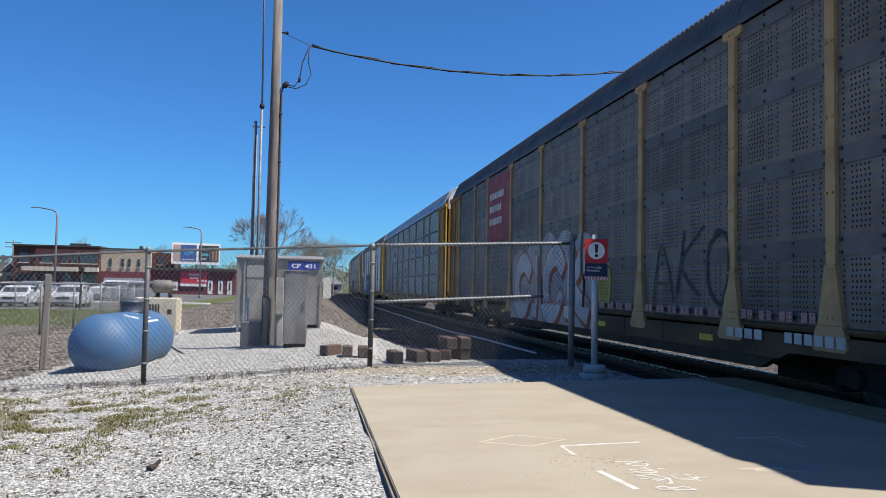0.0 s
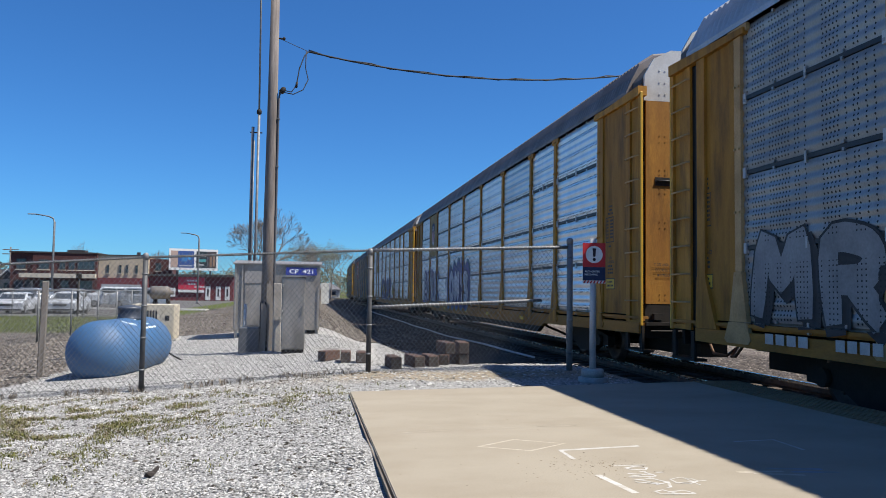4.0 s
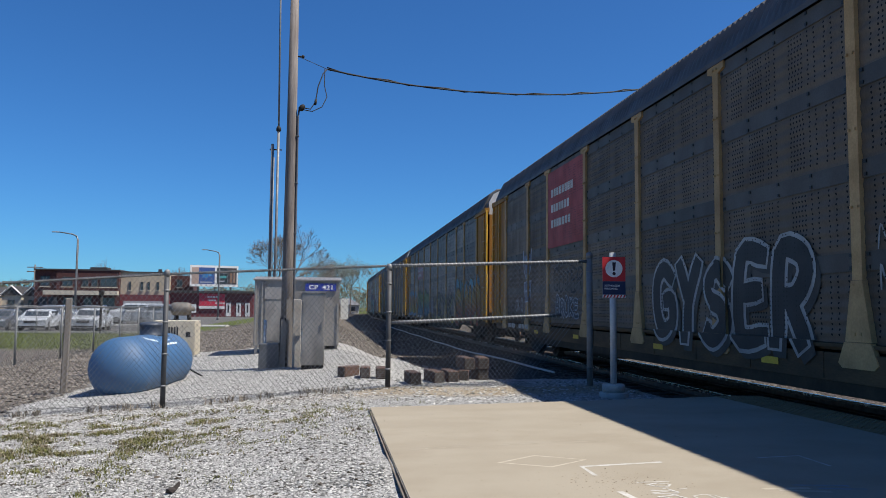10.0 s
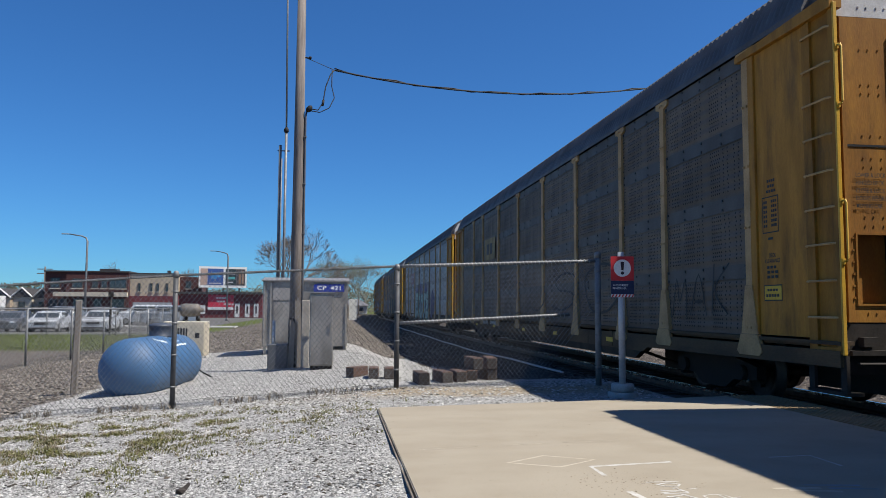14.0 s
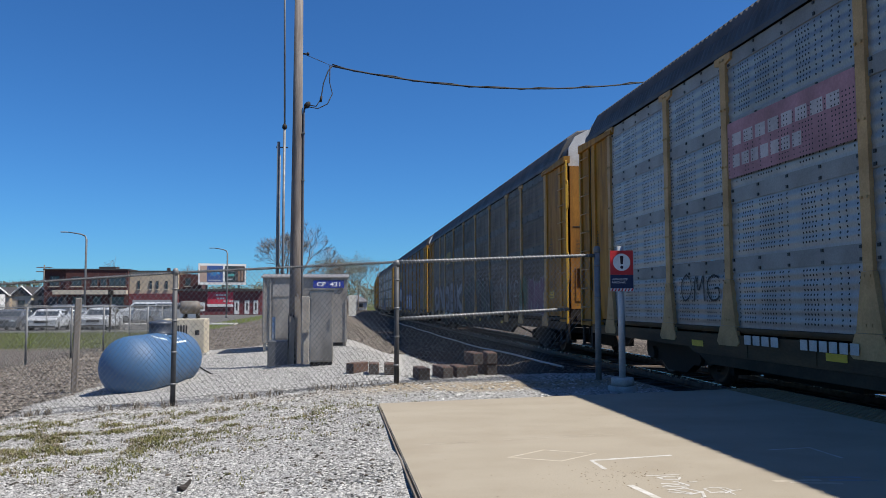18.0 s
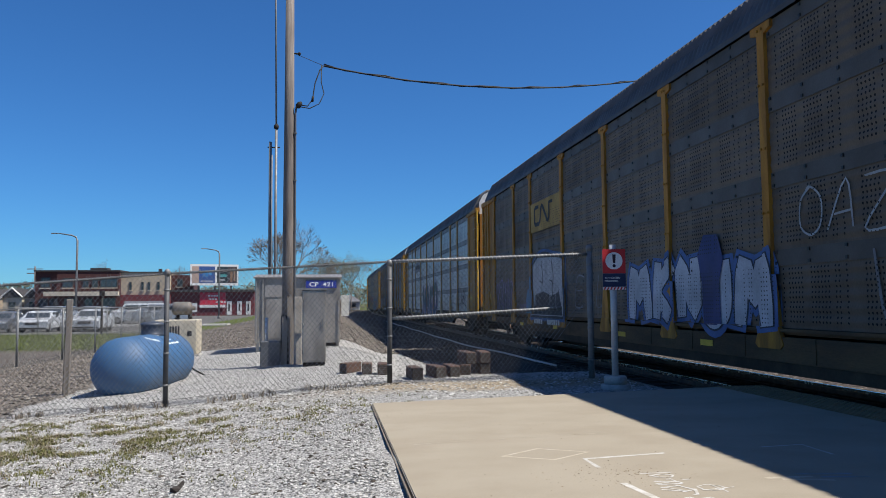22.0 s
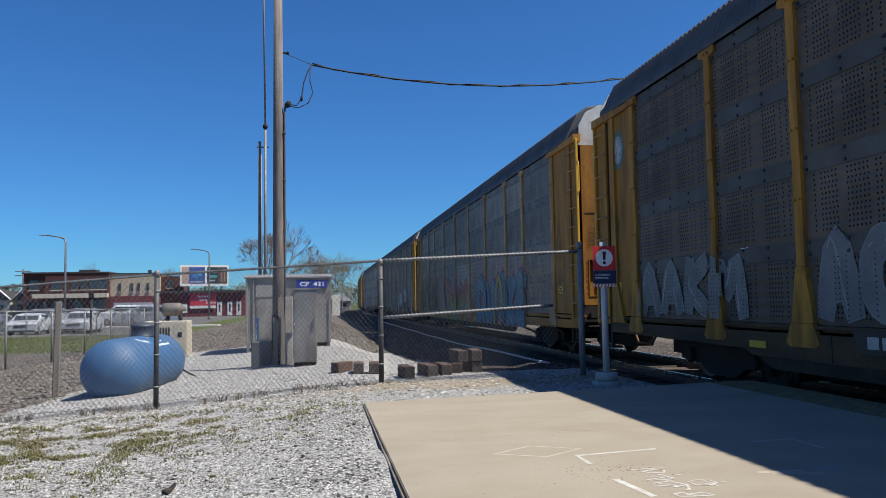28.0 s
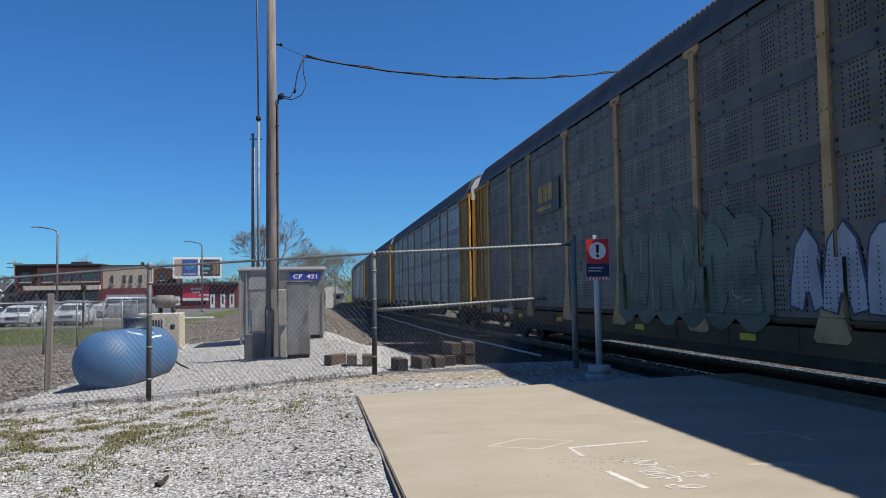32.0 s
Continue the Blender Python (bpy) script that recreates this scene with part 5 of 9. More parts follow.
def build_train():
    c = add("dark", "dirty", "tan", "")                                            # already past at the start
    # red lettered board, white and yellow piece
    c = add("dark", "dirty", "tan", " and a red board")
    logo_panel(c, 6, 2.45, 4.36, RED, THREE, CREAM, 0.03)
    piece_word(c, "CICK", 17.2, 11.4, 0.32, 1.98, (0.56, 0.57, 0.60), (0.46, 0.13, 0.03), (0.40, 0.40, 0.42), 3, (0.70, 0.71, 0.73), thick=0.46, edge=0.05, shade=(0.30, 0.06, 0.03))
    part("graffiti", layered_mesh("graffiti", [((0.40, 0.33, 0.04), [[(0, 0.0), (0.9, 0.1), (1.0, 0.5), (0.8, 0.9), (0.55, 0.75), (0.1, 0.95)]], None)], 11.5, 0.74, 0.0), None, c, "yellow spray-painted patch")
    piece_tag(c, "OOS", 19.9, 18.2, 1.0, 1.75, (0.28, 0.30, 0.30), 0.03, 6)
    piece_tag(c, "AKO", 8.9, 6.4, 0.95, 1.85, (0.035, 0.035, 0.035), 0.05, 4)
    rows = [(0.4 * k, 0.4 * k + 0.28, 0.0, 0.11, 2) for k in range(46)]
    part("reflector_strip", poly_mesh("reflector_strip", bar_rows(rows, None), on_side(23.0, 0.73, 0.002), spray((0.55, 0.30, 0.27))), None, c, "faded red and white reflector strip")
    number_board(c, 6.6, False)
    # grey, white board, black line tags
    c = add("pewter", "yellow", "tan", " and a white board")
    logo_panel(c, 6, 2.72, 3.55, (0.62, 0.63, 0.64), [(0.2, 0.8, 0.3, 0.72, 3)], BLACK)
    piece_tag(c, "DRNR", 20.2, 12.2, 0.66, 1.95, BLACK, 0.055, 7, True)
    piece_word(c, "MRSA", 24.9, 20.4, 0.72, 1.75, (0.33, 0.335, 0.345), (0.03, 0.03, 0.035), None, 17, edge=0.035, shade=(0.04, 0.04, 0.045))
    number_board(c, 24.6, False)
    # silver with shield, purple outlined letters
    c = add("silver", "yellow", "yellow", " and a shield board")
    shield(c, 7)
    piece_word(c, "EONUK", 24.2, 20.0, 0.72, 1.95, (0.60, 0.62, 0.65), (0.025, 0.022, 0.06), None, 18, None, 0.0, None, 0.22, 0.055, (0.22, 0.17, 0.40))
    piece_tag(c, "RU", 18.5, 17.75, 1.15, 1.6, (0.20, 0.42, 0.52), 0.055, 12)
    piece_word(c, "ONIS", 17.55, 13.9, 0.68, 1.9, (0.62, 0.63, 0.68), (0.03, 0.03, 0.12), (0.13, 0.13, 0.34), 16, None, 0.0, None, 0.36, 0.06, None, (0.05, 0.05, 0.20), False, (0.12, 0.30, 0.36))
    number_board(c, 22.0)
    c = add("silver", "yellow", "yellow", " and a shield board")
    shield(c, 7)
    piece_word(c, "KESR", 17.6, 11.0, 0.50, 1.98, (0.065, 0.08, 0.19), (0.52, 0.54, 0.56), None, 5, (0.14, 0.17, 0.34), 0.016, (0.03, 0.05, 0.14), 0.34, 0.05, None, None, True)
    piece_tag(c, "IDONT", 9.9, 7.6, 1.5, 1.8, BLACK, 0.035, 14)
    piece_tag(c, "ABOUTMY", 9.7, 7.2, 1.12, 1.42, BLACK, 0.035, 15)
    piece_tag(c, "BACKGROUND", 9.7, 5.9, 0.80, 1.08, BLACK, 0.035, 13)
    for o, z, cw, ch, col in ((18.1, 0.75, 0.9, 0.6, (0.40, 0.34, 0.06)), (16.6, 0.9, 1.0, 0.75, (0.42, 0.35, 0.05)), (15.2, 1.25, 0.7, 0.55, (0.05, 0.24, 0.10)), (14.6, 0.8, 0.9, 0.7, (0.42, 0.35, 0.05)), (12.9, 0.85, 0.9, 0.8, (0.07, 0.24, 0.10)), (10.5, 0.9, 0.8, 0.6, (0.38, 0.33, 0.06))):
        layer = layered_mesh("graffiti", [((0.03, 0.06, 0.04), [[(-0.03, -0.03), (cw + 0.03, -0.03), (cw + 0.03, ch * 0.6), (cw * 0.7, ch * 0.6), (cw * 0.7, ch + 0.03), (-0.03, ch + 0.03)]], None), (col, [[(0, 0), (cw, 0), (cw, ch * 0.56), (cw * 0.64, ch * 0.56), (cw * 0.64, ch), (0, ch)]], None)], o, z, 0.0)
        part("graffiti", layer, None, c, "spray-painted block of colour behind letters")
    number_board(c, 22.0)
    # dark, red board, pink piece, white outlined word
    c = add("brown", "dirty", "tan", " and a red board")
    logo_panel(c, 6, 2.5, 4.36, (0.42, 0.06, 0.05), THREE, CREAM, 0.03)
    piece_word(c, "SMC", 4.55, 1.95, 0.74, 2.2, (0.60, 0.22, 0.32), (0.03, 0.02, 0.05), None, 21, (0.62, 0.74, 0.80), 0.0, (0.36, 0.11, 0.27), 0.42, 0.055)
    piece_tag(c, "MSC", 4.35, 2.1, 0.80, 1.10, (0.40, 0.52, 0.58), 0.045, 22)
    piece_word(c, "GYSER", 14.3, 10.0, 0.54, 1.82, (0.035, 0.035, 0.035), (0.50, 0.50, 0.48), None, 8, None, 0.0, None, 0.30, 0.055, None, (0.06, 0.055, 0.05))
    piece_tag(c, "MOM", 9.0, 8.2, 1.65, 1.9, (0.42, 0.42, 0.40), 0.025, 81)
    piece_tag(c, "MTC", 9.0, 8.3, 1.25, 1.5, (0.42, 0.42, 0.40), 0.025, 82)
    part("graffiti", layered_mesh("graffiti", [((0.42, 0.42, 0.40), stroke([(0, 0.1), (0, 0.95), (1.6, 1.05), (1.65, 0.5), (2.6, 0.55), (2.6, 1.1), (3.9, 1.2)], 0.035), None)], 7.9, 0.72, 0.0), None, c, "white spray-painted angular line")
    piece_tag(c, "CUTER", 20.1, 17.9, 1.45, 1.95, (0.03, 0.03, 0.03), 0.05, 25)
    piece_word(c, "BROKE", 19.9, 18.2, 0.86, 1.3, (0.10, 0.11, 0.13), (0.52, 0.56, 0.60), None, 23, None, 0.0, None, 0.2, 0.03)
    bowl = [[(0.55, 1.85), (0.60, 1.35), (0.95, 1.05), (1.30, 1.35), (1.40, 1.85)], [(0.85, 1.15), (0.82, 1.6), (0.92, 1.62), (0.98, 1.1)], [(1.0, 1.1), (1.1, 1.65), (1.15, 1.15)]]
    lay = [((0.20, 0.23, 0.30), [[(0.62, 0.96), (1.38, 1.0), (1.26, 0.45), (0.74, 0.42)], [(0.6, 1.7), (0.65, 1.35), (0.95, 1.1), (1.25, 1.35), (1.35, 1.72)]], None), ((0.50, 0.56, 0.66), [r for ln in bowl for r in stroke(smooth_line(ln), 0.045)] + [r for ln in ([(0.62, 0.96), (1.38, 1.0), (1.26, 0.45), (0.74, 0.42), (0.62, 0.96)], [(0.68, 0.72), (1.32, 0.74)], [(0.9, 0.4), (0.84, 0.02)], [(1.12, 0.4), (1.22, 0.0)]) for r in stroke(ln, 0.04)], None)]
    part("graffiti", layered_mesh("graffiti", lay, 23.5, 0.78, 0.0), None, c, "white line drawing of a bowl")
    piece_tag(c, "OKO", 23.9, 23.0, 0.95, 1.3, (0.50, 0.54, 0.60), 0.03, 24)
    number_board(c, 24.6, False)
    # pink board, several pieces
    c = add("mid", "dirty", "tan", " and a faded pink board")
    logo_panel(c, 6, 2.72, 3.48, PINK, TWO, (0.66, 0.60, 0.58))
    piece_word(c, "OIMOC", 6.7, 1.2, 1.15, 2.2, (0.12, 0.36, 0.48), (0.12, 0.30, 0.08), None, 34, None, 0.0, None, 0.5, 0.03)
    piece_word(c, "SINM", 6.4, 1.0, 0.36, 1.92, (0.44, 0.27, 0.04), (0.015, 0.015, 0.015), None, 31, (0.55, 0.45, 0.25), 0.014, (0.26, 0.06, 0.025), 0.42, 0.045)

    piece_word(c, "KZYK", 13.7, 7.4, 0.55, 1.75, (0.05, 0.05, 0.052), (0.33, 0.32, 0.28), None, 32, (0.36, 0.33, 0.10), 0.0, None, 0.34, 0.025, None, (0.30, 0.27, 0.06), True)
    piece_word(c, "AAO", 15.0, 13.6, 0.78, 1.4, (0.20, 0.24, 0.30), (0.42, 0.42, 0.42), None, 36, None, 0.0, None, 0.4, 0.03)
    piece_word(c, "SKEMOUN", 20.35, 15.0, 0.66, 1.95, (0.13, 0.25, 0.055), (0.02, 0.03, 0.03), None, 33, (0.46, 0.52, 0.46), 0.0, (0.05, 0.17, 0.23), 0.40, 0.03, (0.06, 0.10, 0.09))
    piece_word(c, "BINOK", 25.05, 20.9, 0.74, 1.85, (0.40, 0.21, 0.04), (0.02, 0.03, 0.05), (0.14, 0.34, 0.50), 9, (0.5, 0.42, 0.25), 0.0, (0.34, 0.28, 0.05), 0.34, 0.04)
    number_board(c, 20.2, False)
    # very dark, small yellow board
    c = add("brown", "dirty", "tan", " and yellow board")
    logo_panel(c, 6, 2.75, 3.5, (0.32, 0.22, 0.07), [(0.2, 0.8, 0.25, 0.75, 2)], (0.05, 0.045, 0.04), 0.5)
    piece_tag(c, "CUSC", 16.5, 6.6, 0.95, 1.95, (0.025, 0.025, 0.025), 0.045, 41)
    piece_tag(c, "MAK", 4.3, 2.4, 0.95, 1.6, BLACK, 0.035, 42)
    number_board(c, 20.2, False)
    # mint piece
    c = add("grey", "dirty", "tan", " and a faded pink board")
    logo_panel(c, 6, 2.72, 3.48, (0.50, 0.25, 0.27), TWO, (0.64, 0.58, 0.56))
    for k, o in enumerate((16.9, 15.9, 14.5, 13.0, 11.6, 9.9)):
        part("graffiti", layered_mesh("graffiti", [((0.055, 0.05, 0.10) if k % 2 else (0.11, 0.10, 0.26), [ring(0.6, 1.05, 0.5, (0.55 if k > 4 else 0.72) + 0.12 * (k % 3), random.Random(k), 20, 0.05)], None)], o, 0.75, 0.0006 * k), None, c, "purple spray-painted bubble behind letters")
    piece_word(c, "EKCTE", 16.9, 9.2, 0.42, 2.0, (0.40, 0.60, 0.50), (0.02, 0.05, 0.04), None, 6, (0.60, 0.74, 0.66), 0.014, None, 0.42, 0.035, None, (0.05, 0.17, 0.12))
    part("graffiti", layered_mesh("graffiti", [((0.06, 0.055, 0.16), [ring(0.9, 0.55, 0.85, 0.75, random.Random(52), 20, 0.06)], None)], 8.6, 0.7, 0.0), None, c, "purple spray-painted bubble")
    piece_tag(c, "OMG", 22.1, 20.8, 1.05, 1.45, BLACK, 0.03, 53)
    number_board(c, 20.2, False)
    # dark, yellow lettering, many tags
    c = add("brown", "dirty", "tan", " and many painted tags")
    logo_panel(c, 6, 2.85, 3.55, (0.10, 0.095, 0.09), [(0.15, 0.85, 0.32, 0.9, 3), (0.1, 0.9, 0.1, 0.2, 1)], (0.50, 0.33, 0.05), 0.4)
    piece_word(c, "MMK", 3.75, 1.95, 0.75, 1.75, (0.19, 0.085, 0.14), (0.46, 0.44, 0.46), None, 61, None, 0.0, None, 0.46, 0.03)
    piece_tag(c, "WAKIS", 4.9, 3.9, 0.78, 1.0, (0.45, 0.45, 0.45), 0.028, 66)
    part("graffiti", layered_mesh("graffiti", [((0.07, 0.13, 0.06), [ring(0.45, 0.45, 0.42, 0.5, random.Random(62), 20, 0.08)], None)], 4.75, 0.85, 0.0), None, c, "green spray-painted patch")
    piece_tag(c, "SUKE", 7.6, 5.0, 0.80, 1.85, (0.40, 0.41, 0.40), 0.04, 63, True)
    piece_word(c, "WSTAG", 14.7, 8.7, 0.62, 2.0, (0.055, 0.065, 0.05), (0.36, 0.40, 0.34), None, 64, (0.10, 0.24, 0.06), 0.0, None, 0.34, 0.02, None, (0.03, 0.03, 0.028))
    piece_word(c, "ONOBK", 24.6, 15.1, 0.66, 1.92, (0.31, 0.30, 0.32), (0.02, 0.02, 0.022), None, 65, (0.52, 0.53, 0.54), 0.0, (0.20, 0.19, 0.20), 0.38, 0.06)
    number_board(c, 20.2, False)
    # dark, yellow board, white bubble letters
    c = add("brown", "dirty", "yellow", " and a yellow board")
    g = logo_panel(c, 6, 2.86, 3.62, (0.46, 0.28, 0.04), [(0.0, 0.01, 0.0, 0.01, 1)], BLACK, 0.09)
    snake = [(0.80, 0.62), (0.50, 0.62), (0.42, 0.55), (0.42, 0.25), (0.50, 0.18), (0.85, 0.18), (0.95, 0.25), (1.05, 0.58), (1.14, 0.62), (1.24, 0.56), (1.58, 0.22), (1.68, 0.18), (1.76, 0.26), (1.78, 0.62), (2.05, 0.62)]
    part("lettering", poly_mesh("lettering", stroke(snake, 0.105), on_side(BAYS[7] - 0.09, 2.86, 0.002), spray(BLACK)), None, g)
    piece_dome(c, 20.35, 17.6, 0.70, 2.30, (0.56, 0.57, 0.60), (0.02, 0.022, 0.03), (0.05, 0.12, 0.30), 0.38, 1)
    piece_word(c, "MKNUM", 13.8, 9.1, 0.70, 1.75, (0.62, 0.64, 0.70), (0.03, 0.04, 0.07), None, 79, None, 0.0, None, 0.5, 0.03, (0.08, 0.17, 0.42))
    part("graffiti", layered_mesh("graffiti", [((0.03, 0.05, 0.20), [[(0.25, 0), (0.75, 0), (0.72, 0.6), (0.85, 0.9), (0.7, 1.25), (0.3, 1.28), (0.1, 1.0), (0.22, 0.6)]], None)], 11.2, 0.70, 0.02), None, c, "navy spray-painted bar over white letters")
    piece_tag(c, "OAZMHB", 8.7, 5.4, 1.75, 2.3, (0.50, 0.52, 0.54), 0.03, 73)
    piece_tag(c, "WAB", 7.5, 5.4, 0.8, 1.55, (0.22, 0.22, 0.24), 0.05, 76)
    piece_word(c, "KZHIO", 24.9, 22.6, 0.80, 1.65, (0.085, 0.075, 0.085), (0.42, 0.30, 0.62), None, 74, None, 0.0, None, 0.34, 0.03)
    piece_tag(c, "RMTR", 21.9, 21.0, 0.76, 1.0, (0.24, 0.19, 0.38), 0.025, 77)
    piece_tag(c, "EKL", 16.9, 14.9, 0.95, 1.6, (0.26, 0.26, 0.28), 0.028, 78)
    part("graffiti", layered_mesh("graffiti", [((0.12, 0.28, 0.44), [[(0.1, 0), (0.9, 0), (0.95, 0.75), (0.75, 1.0), (0.6, 0.7), (0.3, 0.62), (0.15, 0.3)]], None)], 21.3, 0.74, 0.0), None, c, "light blue spray-painted patch")
    number_board(c, 20.2, False)
    # silver grey, dark lettering, teal and pink piece
    c = add("ridged", "dirty", "tan", " and dark lettering")
    logo_panel(c, 6, 2.9, 3.5, (0.34, 0.345, 0.35), [(0.05, 0.97, 0.3, 0.7, 9)], (0.03, 0.03, 0.03))
    piece_tag(c, "ZKABE", 4.5, 2.5, 0.95, 1.5, BLACK, 0.055, 81)
    piece_word(c, "NAKO", 16.8, 10.6, 0.34, 2.0, (0.03, 0.09, 0.09), (0.62, 0.60, 0.62), None, 83, (0.12, 0.20, 0.08), 0.0, (0.03, 0.06, 0.13), 0.42, 0.055, (0.32, 0.10, 0.22))
    number_board(c, 20.2, False)
    # dark, round emblem near its rear
    c = add("brown", "dirty", "yellow", " and a round emblem")
    rng = random.Random(90)
    em = part("emblem", poly_mesh("emblem", [ring(0, 0, 0.27, 0.36, rng, 24, 0)], on_side(BODY - 1.2, 3.70, -0.024), spray((0.12, 0.22, 0.17))), None, c, "round green and white emblem")
    part("emblem_field", poly_mesh("emblem_field", [ring(0, 0, 0.19, 0.26, rng, 24, 0)], on_side(BODY - 1.2, 3.70, -0.021), spray((0.45, 0.5, 0.5))), None, em)
    part("emblem_cross", poly_mesh("emblem_cross", [[(-0.05, -0.2), (0.05, -0.2), (0.05, 0.2), (-0.05, 0.2)], [(-0.14, -0.05), (0.14, -0.05), (0.14, 0.05), (-0.14, 0.05)]], on_side(BODY - 1.2, 3.70, -0.018), spray(WHITE)), None, em)
    piece_word(c, "AAKM", 25.0, 21.7, 0.74, 1.6, (0.24, 0.26, 0.24), (0.36, 0.38, 0.40), None, 91, (0.5, 0.5, 0.58), 0.0, None, 0.5, 0.02)
    piece_word(c, "AO", 20.3, 18.9, 0.72, 1.72, (0.26, 0.26, 0.26), (0.34, 0.34, 0.34), None, 92, (0.44, 0.44, 0.44), 0.0, None, 0.5, 0.02)
    piece_tag(c, "MACHA", 15, 9.5, 0.85, 1.5, (0.28, 0.28, 0.29), 0.03, 93)
    number_board(c, 19.6)
    # blue piece, red piece, black and yellow word
    c = add("mid", "yellow", "tan", " and large painted pieces")
    piece_word(c, "CANOKE", 10.7, 4.2, 0.26, 1.85, (0.07, 0.25, 0.35), (0.02, 0.03, 0.07), None, 101, (0.48, 0.62, 0.70), 0.0, (0.04, 0.15, 0.24), 0.42, 0.04, (0.50, 0.19, 0.22), (0.03, 0.04, 0.09))
    part("graffiti", layered_mesh("graffiti", [((0.03, 0.03, 0.08), stroke(smooth_line([(0.1, 0), (0.12, 1.0), (0.5, 1.45), (0.85, 1.0), (0.9, 0.0)]), 0.32), None), ((0.42, 0.32, 0.05), stroke(smooth_line([(0.1, 0), (0.12, 1.0), (0.5, 1.45), (0.85, 1.0), (0.9, 0.0)]), 0.24), None)], 7.85, 0.28, 0.024), None, c, "yellow spray-painted arch over blue letters")
    piece_tag(c, "ZEOMK", 4.0, 2.5, 1.5, 1.75, (0.42, 0.38, 0.08), 0.022, 102)
    piece_tag(c, "SEO", 3.9, 2.8, 1.15, 1.4, (0.42, 0.38, 0.08), 0.022, 103)
    piece_tag(c, "BAKS", 20.4, 19.0, 1.75, 2.0, (0.36, 0.36, 0.38), 0.02, 105)
    piece_tag(c, "SUES", 20.4, 19.1, 1.2, 1.45, (0.36, 0.36, 0.38), 0.02, 106)
    piece_word(c, "DUM", 18.2, 12.2, 0.24, 1.95, (0.42, 0.07, 0.03), (0.02, 0.02, 0.02), None, 107, None, 0.0, (0.34, 0.24, 0.04), 0.40, 0.05, (0.24, 0.46, 0.54))
    piece_word(c, "GEREC", 25.1, 19.9, 0.62, 1.9, (0.025, 0.025, 0.025), (0.44, 0.35, 0.10), (0.16, 0.10, 0.03), 4, (0.42, 0.42, 0.44), 0.0, None, 0.40, 0.045, None, None, True, (0.13, 0.045, 0.025))
    number_board(c, 20.2)
    # dark, small yellow lettering, black and white figure, green piece
    c = add("dark", "dirty", "tan", " and a white piece")
    logo_panel(c, 6, 2.85, 3.6, (0.115, 0.11, 0.105), [(0.2, 0.8, 0.38, 0.9, 3), (0.12, 0.88, 0.12, 0.24, 1)], (0.50, 0.33, 0.05), 0.45)
    piece_dome(c, 6.3, 4.3, 0.72, 1.95, (0.52, 0.53, 0.55), (0.02, 0.02, 0.02), (0.03, 0.03, 0.03), 0.3, 2)
    piece_word(c, "AARN", 10.0, 7.5, 0.76, 1.65, (0.52, 0.53, 0.58), (0.07, 0.08, 0.16), None, 112, None, 0.0, None, 0.46, 0.035)
    piece_word(c, "WHCOE", 14.7, 10.5, 0.70, 1.95, (0.17, 0.215, 0.15), (0.10, 0.13, 0.09), (0.13, 0.165, 0.115), 113, (0.36, 0.42, 0.34), 0.0, None, 0.5, 0.015)
    piece_tag(c, "BOHEW", 23.6, 19.8, 0.85, 1.6, (0.26, 0.26, 0.27), 0.035, 114)
    number_board(c, 24.6, False)
    # the wagons still far off at the end
    for kind in ("grey", "dark", "silver", "brown", "grey", "dark"):
        c = add(kind, "dirty", "tan", "")
        piece_tag(c, "KENO", 15, 11, 0.8, 1.6, (0.2, 0.2, 0.22), 0.04, len(CARS))
        number_board(c, 20.2, False)


build_train()


def run(t):
    """How far the train has come at t seconds."""
    k = min(1.0, max(0.0, (t - 22.0) / 6.5))
    return 11.75 * t - 0.0068 * t * t - 0.32 * k * k * (3 - 2 * k)


def car_pose(i, t):
    s = 2.70 + PITCH * (i - 1) + BODY / 2 - run(t)
    x1, y1, _ = track(s - 9.7)
    x2, y2, _ = track(s + 9.7)
    return pose((x1 + x2) / 2, (y1 + y2) / 2, 0, 0, 0, -math.degrees(math.atan2(x2 - x1, y2 - y1)))


def motions():
    for i, car in enumerate(CARS):
        walk(car, [(k * 0.5, car_pose(i, k * 0.5)) for k in range(65)])
    # wheels turn while their wagon is near
    for i, car in enumerate(CARS):
        for w in car.children:
            if not w.name.startswith("wheelset"):
                continue
            place = w.location.copy()
            near = [k for k in range(0, 961) if -14 < car_pose(i, k / FPS).translation.y + place.y < 45]
            if len(near) < 4:
                walk(w, [(0, pose(*place)), (32, pose(*place))])
                continue
            rows, a0 = [], run(near[0] / FPS)
            if near[0] > 0:
                rows.append((0, pose(*place)))
            for k in near:
                rows.append((k / FPS, pose(*place, math.degrees((run(k / FPS) - a0) / 0.42))))
            if near[-1] < 960:
                rows.append((32, rows[-1][1]))
            walk(w, rows)

# ---------------------------------------------------------------- yard things
GALV = mat("galvanised", (0.20, 0.203, 0.206), (0.145, 0.148, 0.15), 0.6, 0.3, scale=7, grain=60, bump=0.05, stain=(0.2, 0.19, 0.18), stain_amt=0.35)
WIRE = mat("fence_wire", (0.26, 0.26, 0.26), (0.16, 0.16, 0.16), 0.42, 0.6, scale=6, bump=0)
OLD_WOOD = mat("grey_wood", (0.23, 0.20, 0.17), (0.155, 0.135, 0.115), 0.9, scale=2.2, grain=26, bump=0.5, stretch=(7, 7, 0.8), stain=(0.10, 0.08, 0.065), stain_amt=0.6)
POLE_WOOD = mat("pole_wood", (0.175, 0.15, 0.133), (0.11, 0.095, 0.085), 0.88, scale=2.4, grain=24, bump=0.5, stretch=(8, 8, 0.6), stain=(0.11, 0.085, 0.07), stain_amt=0.55)
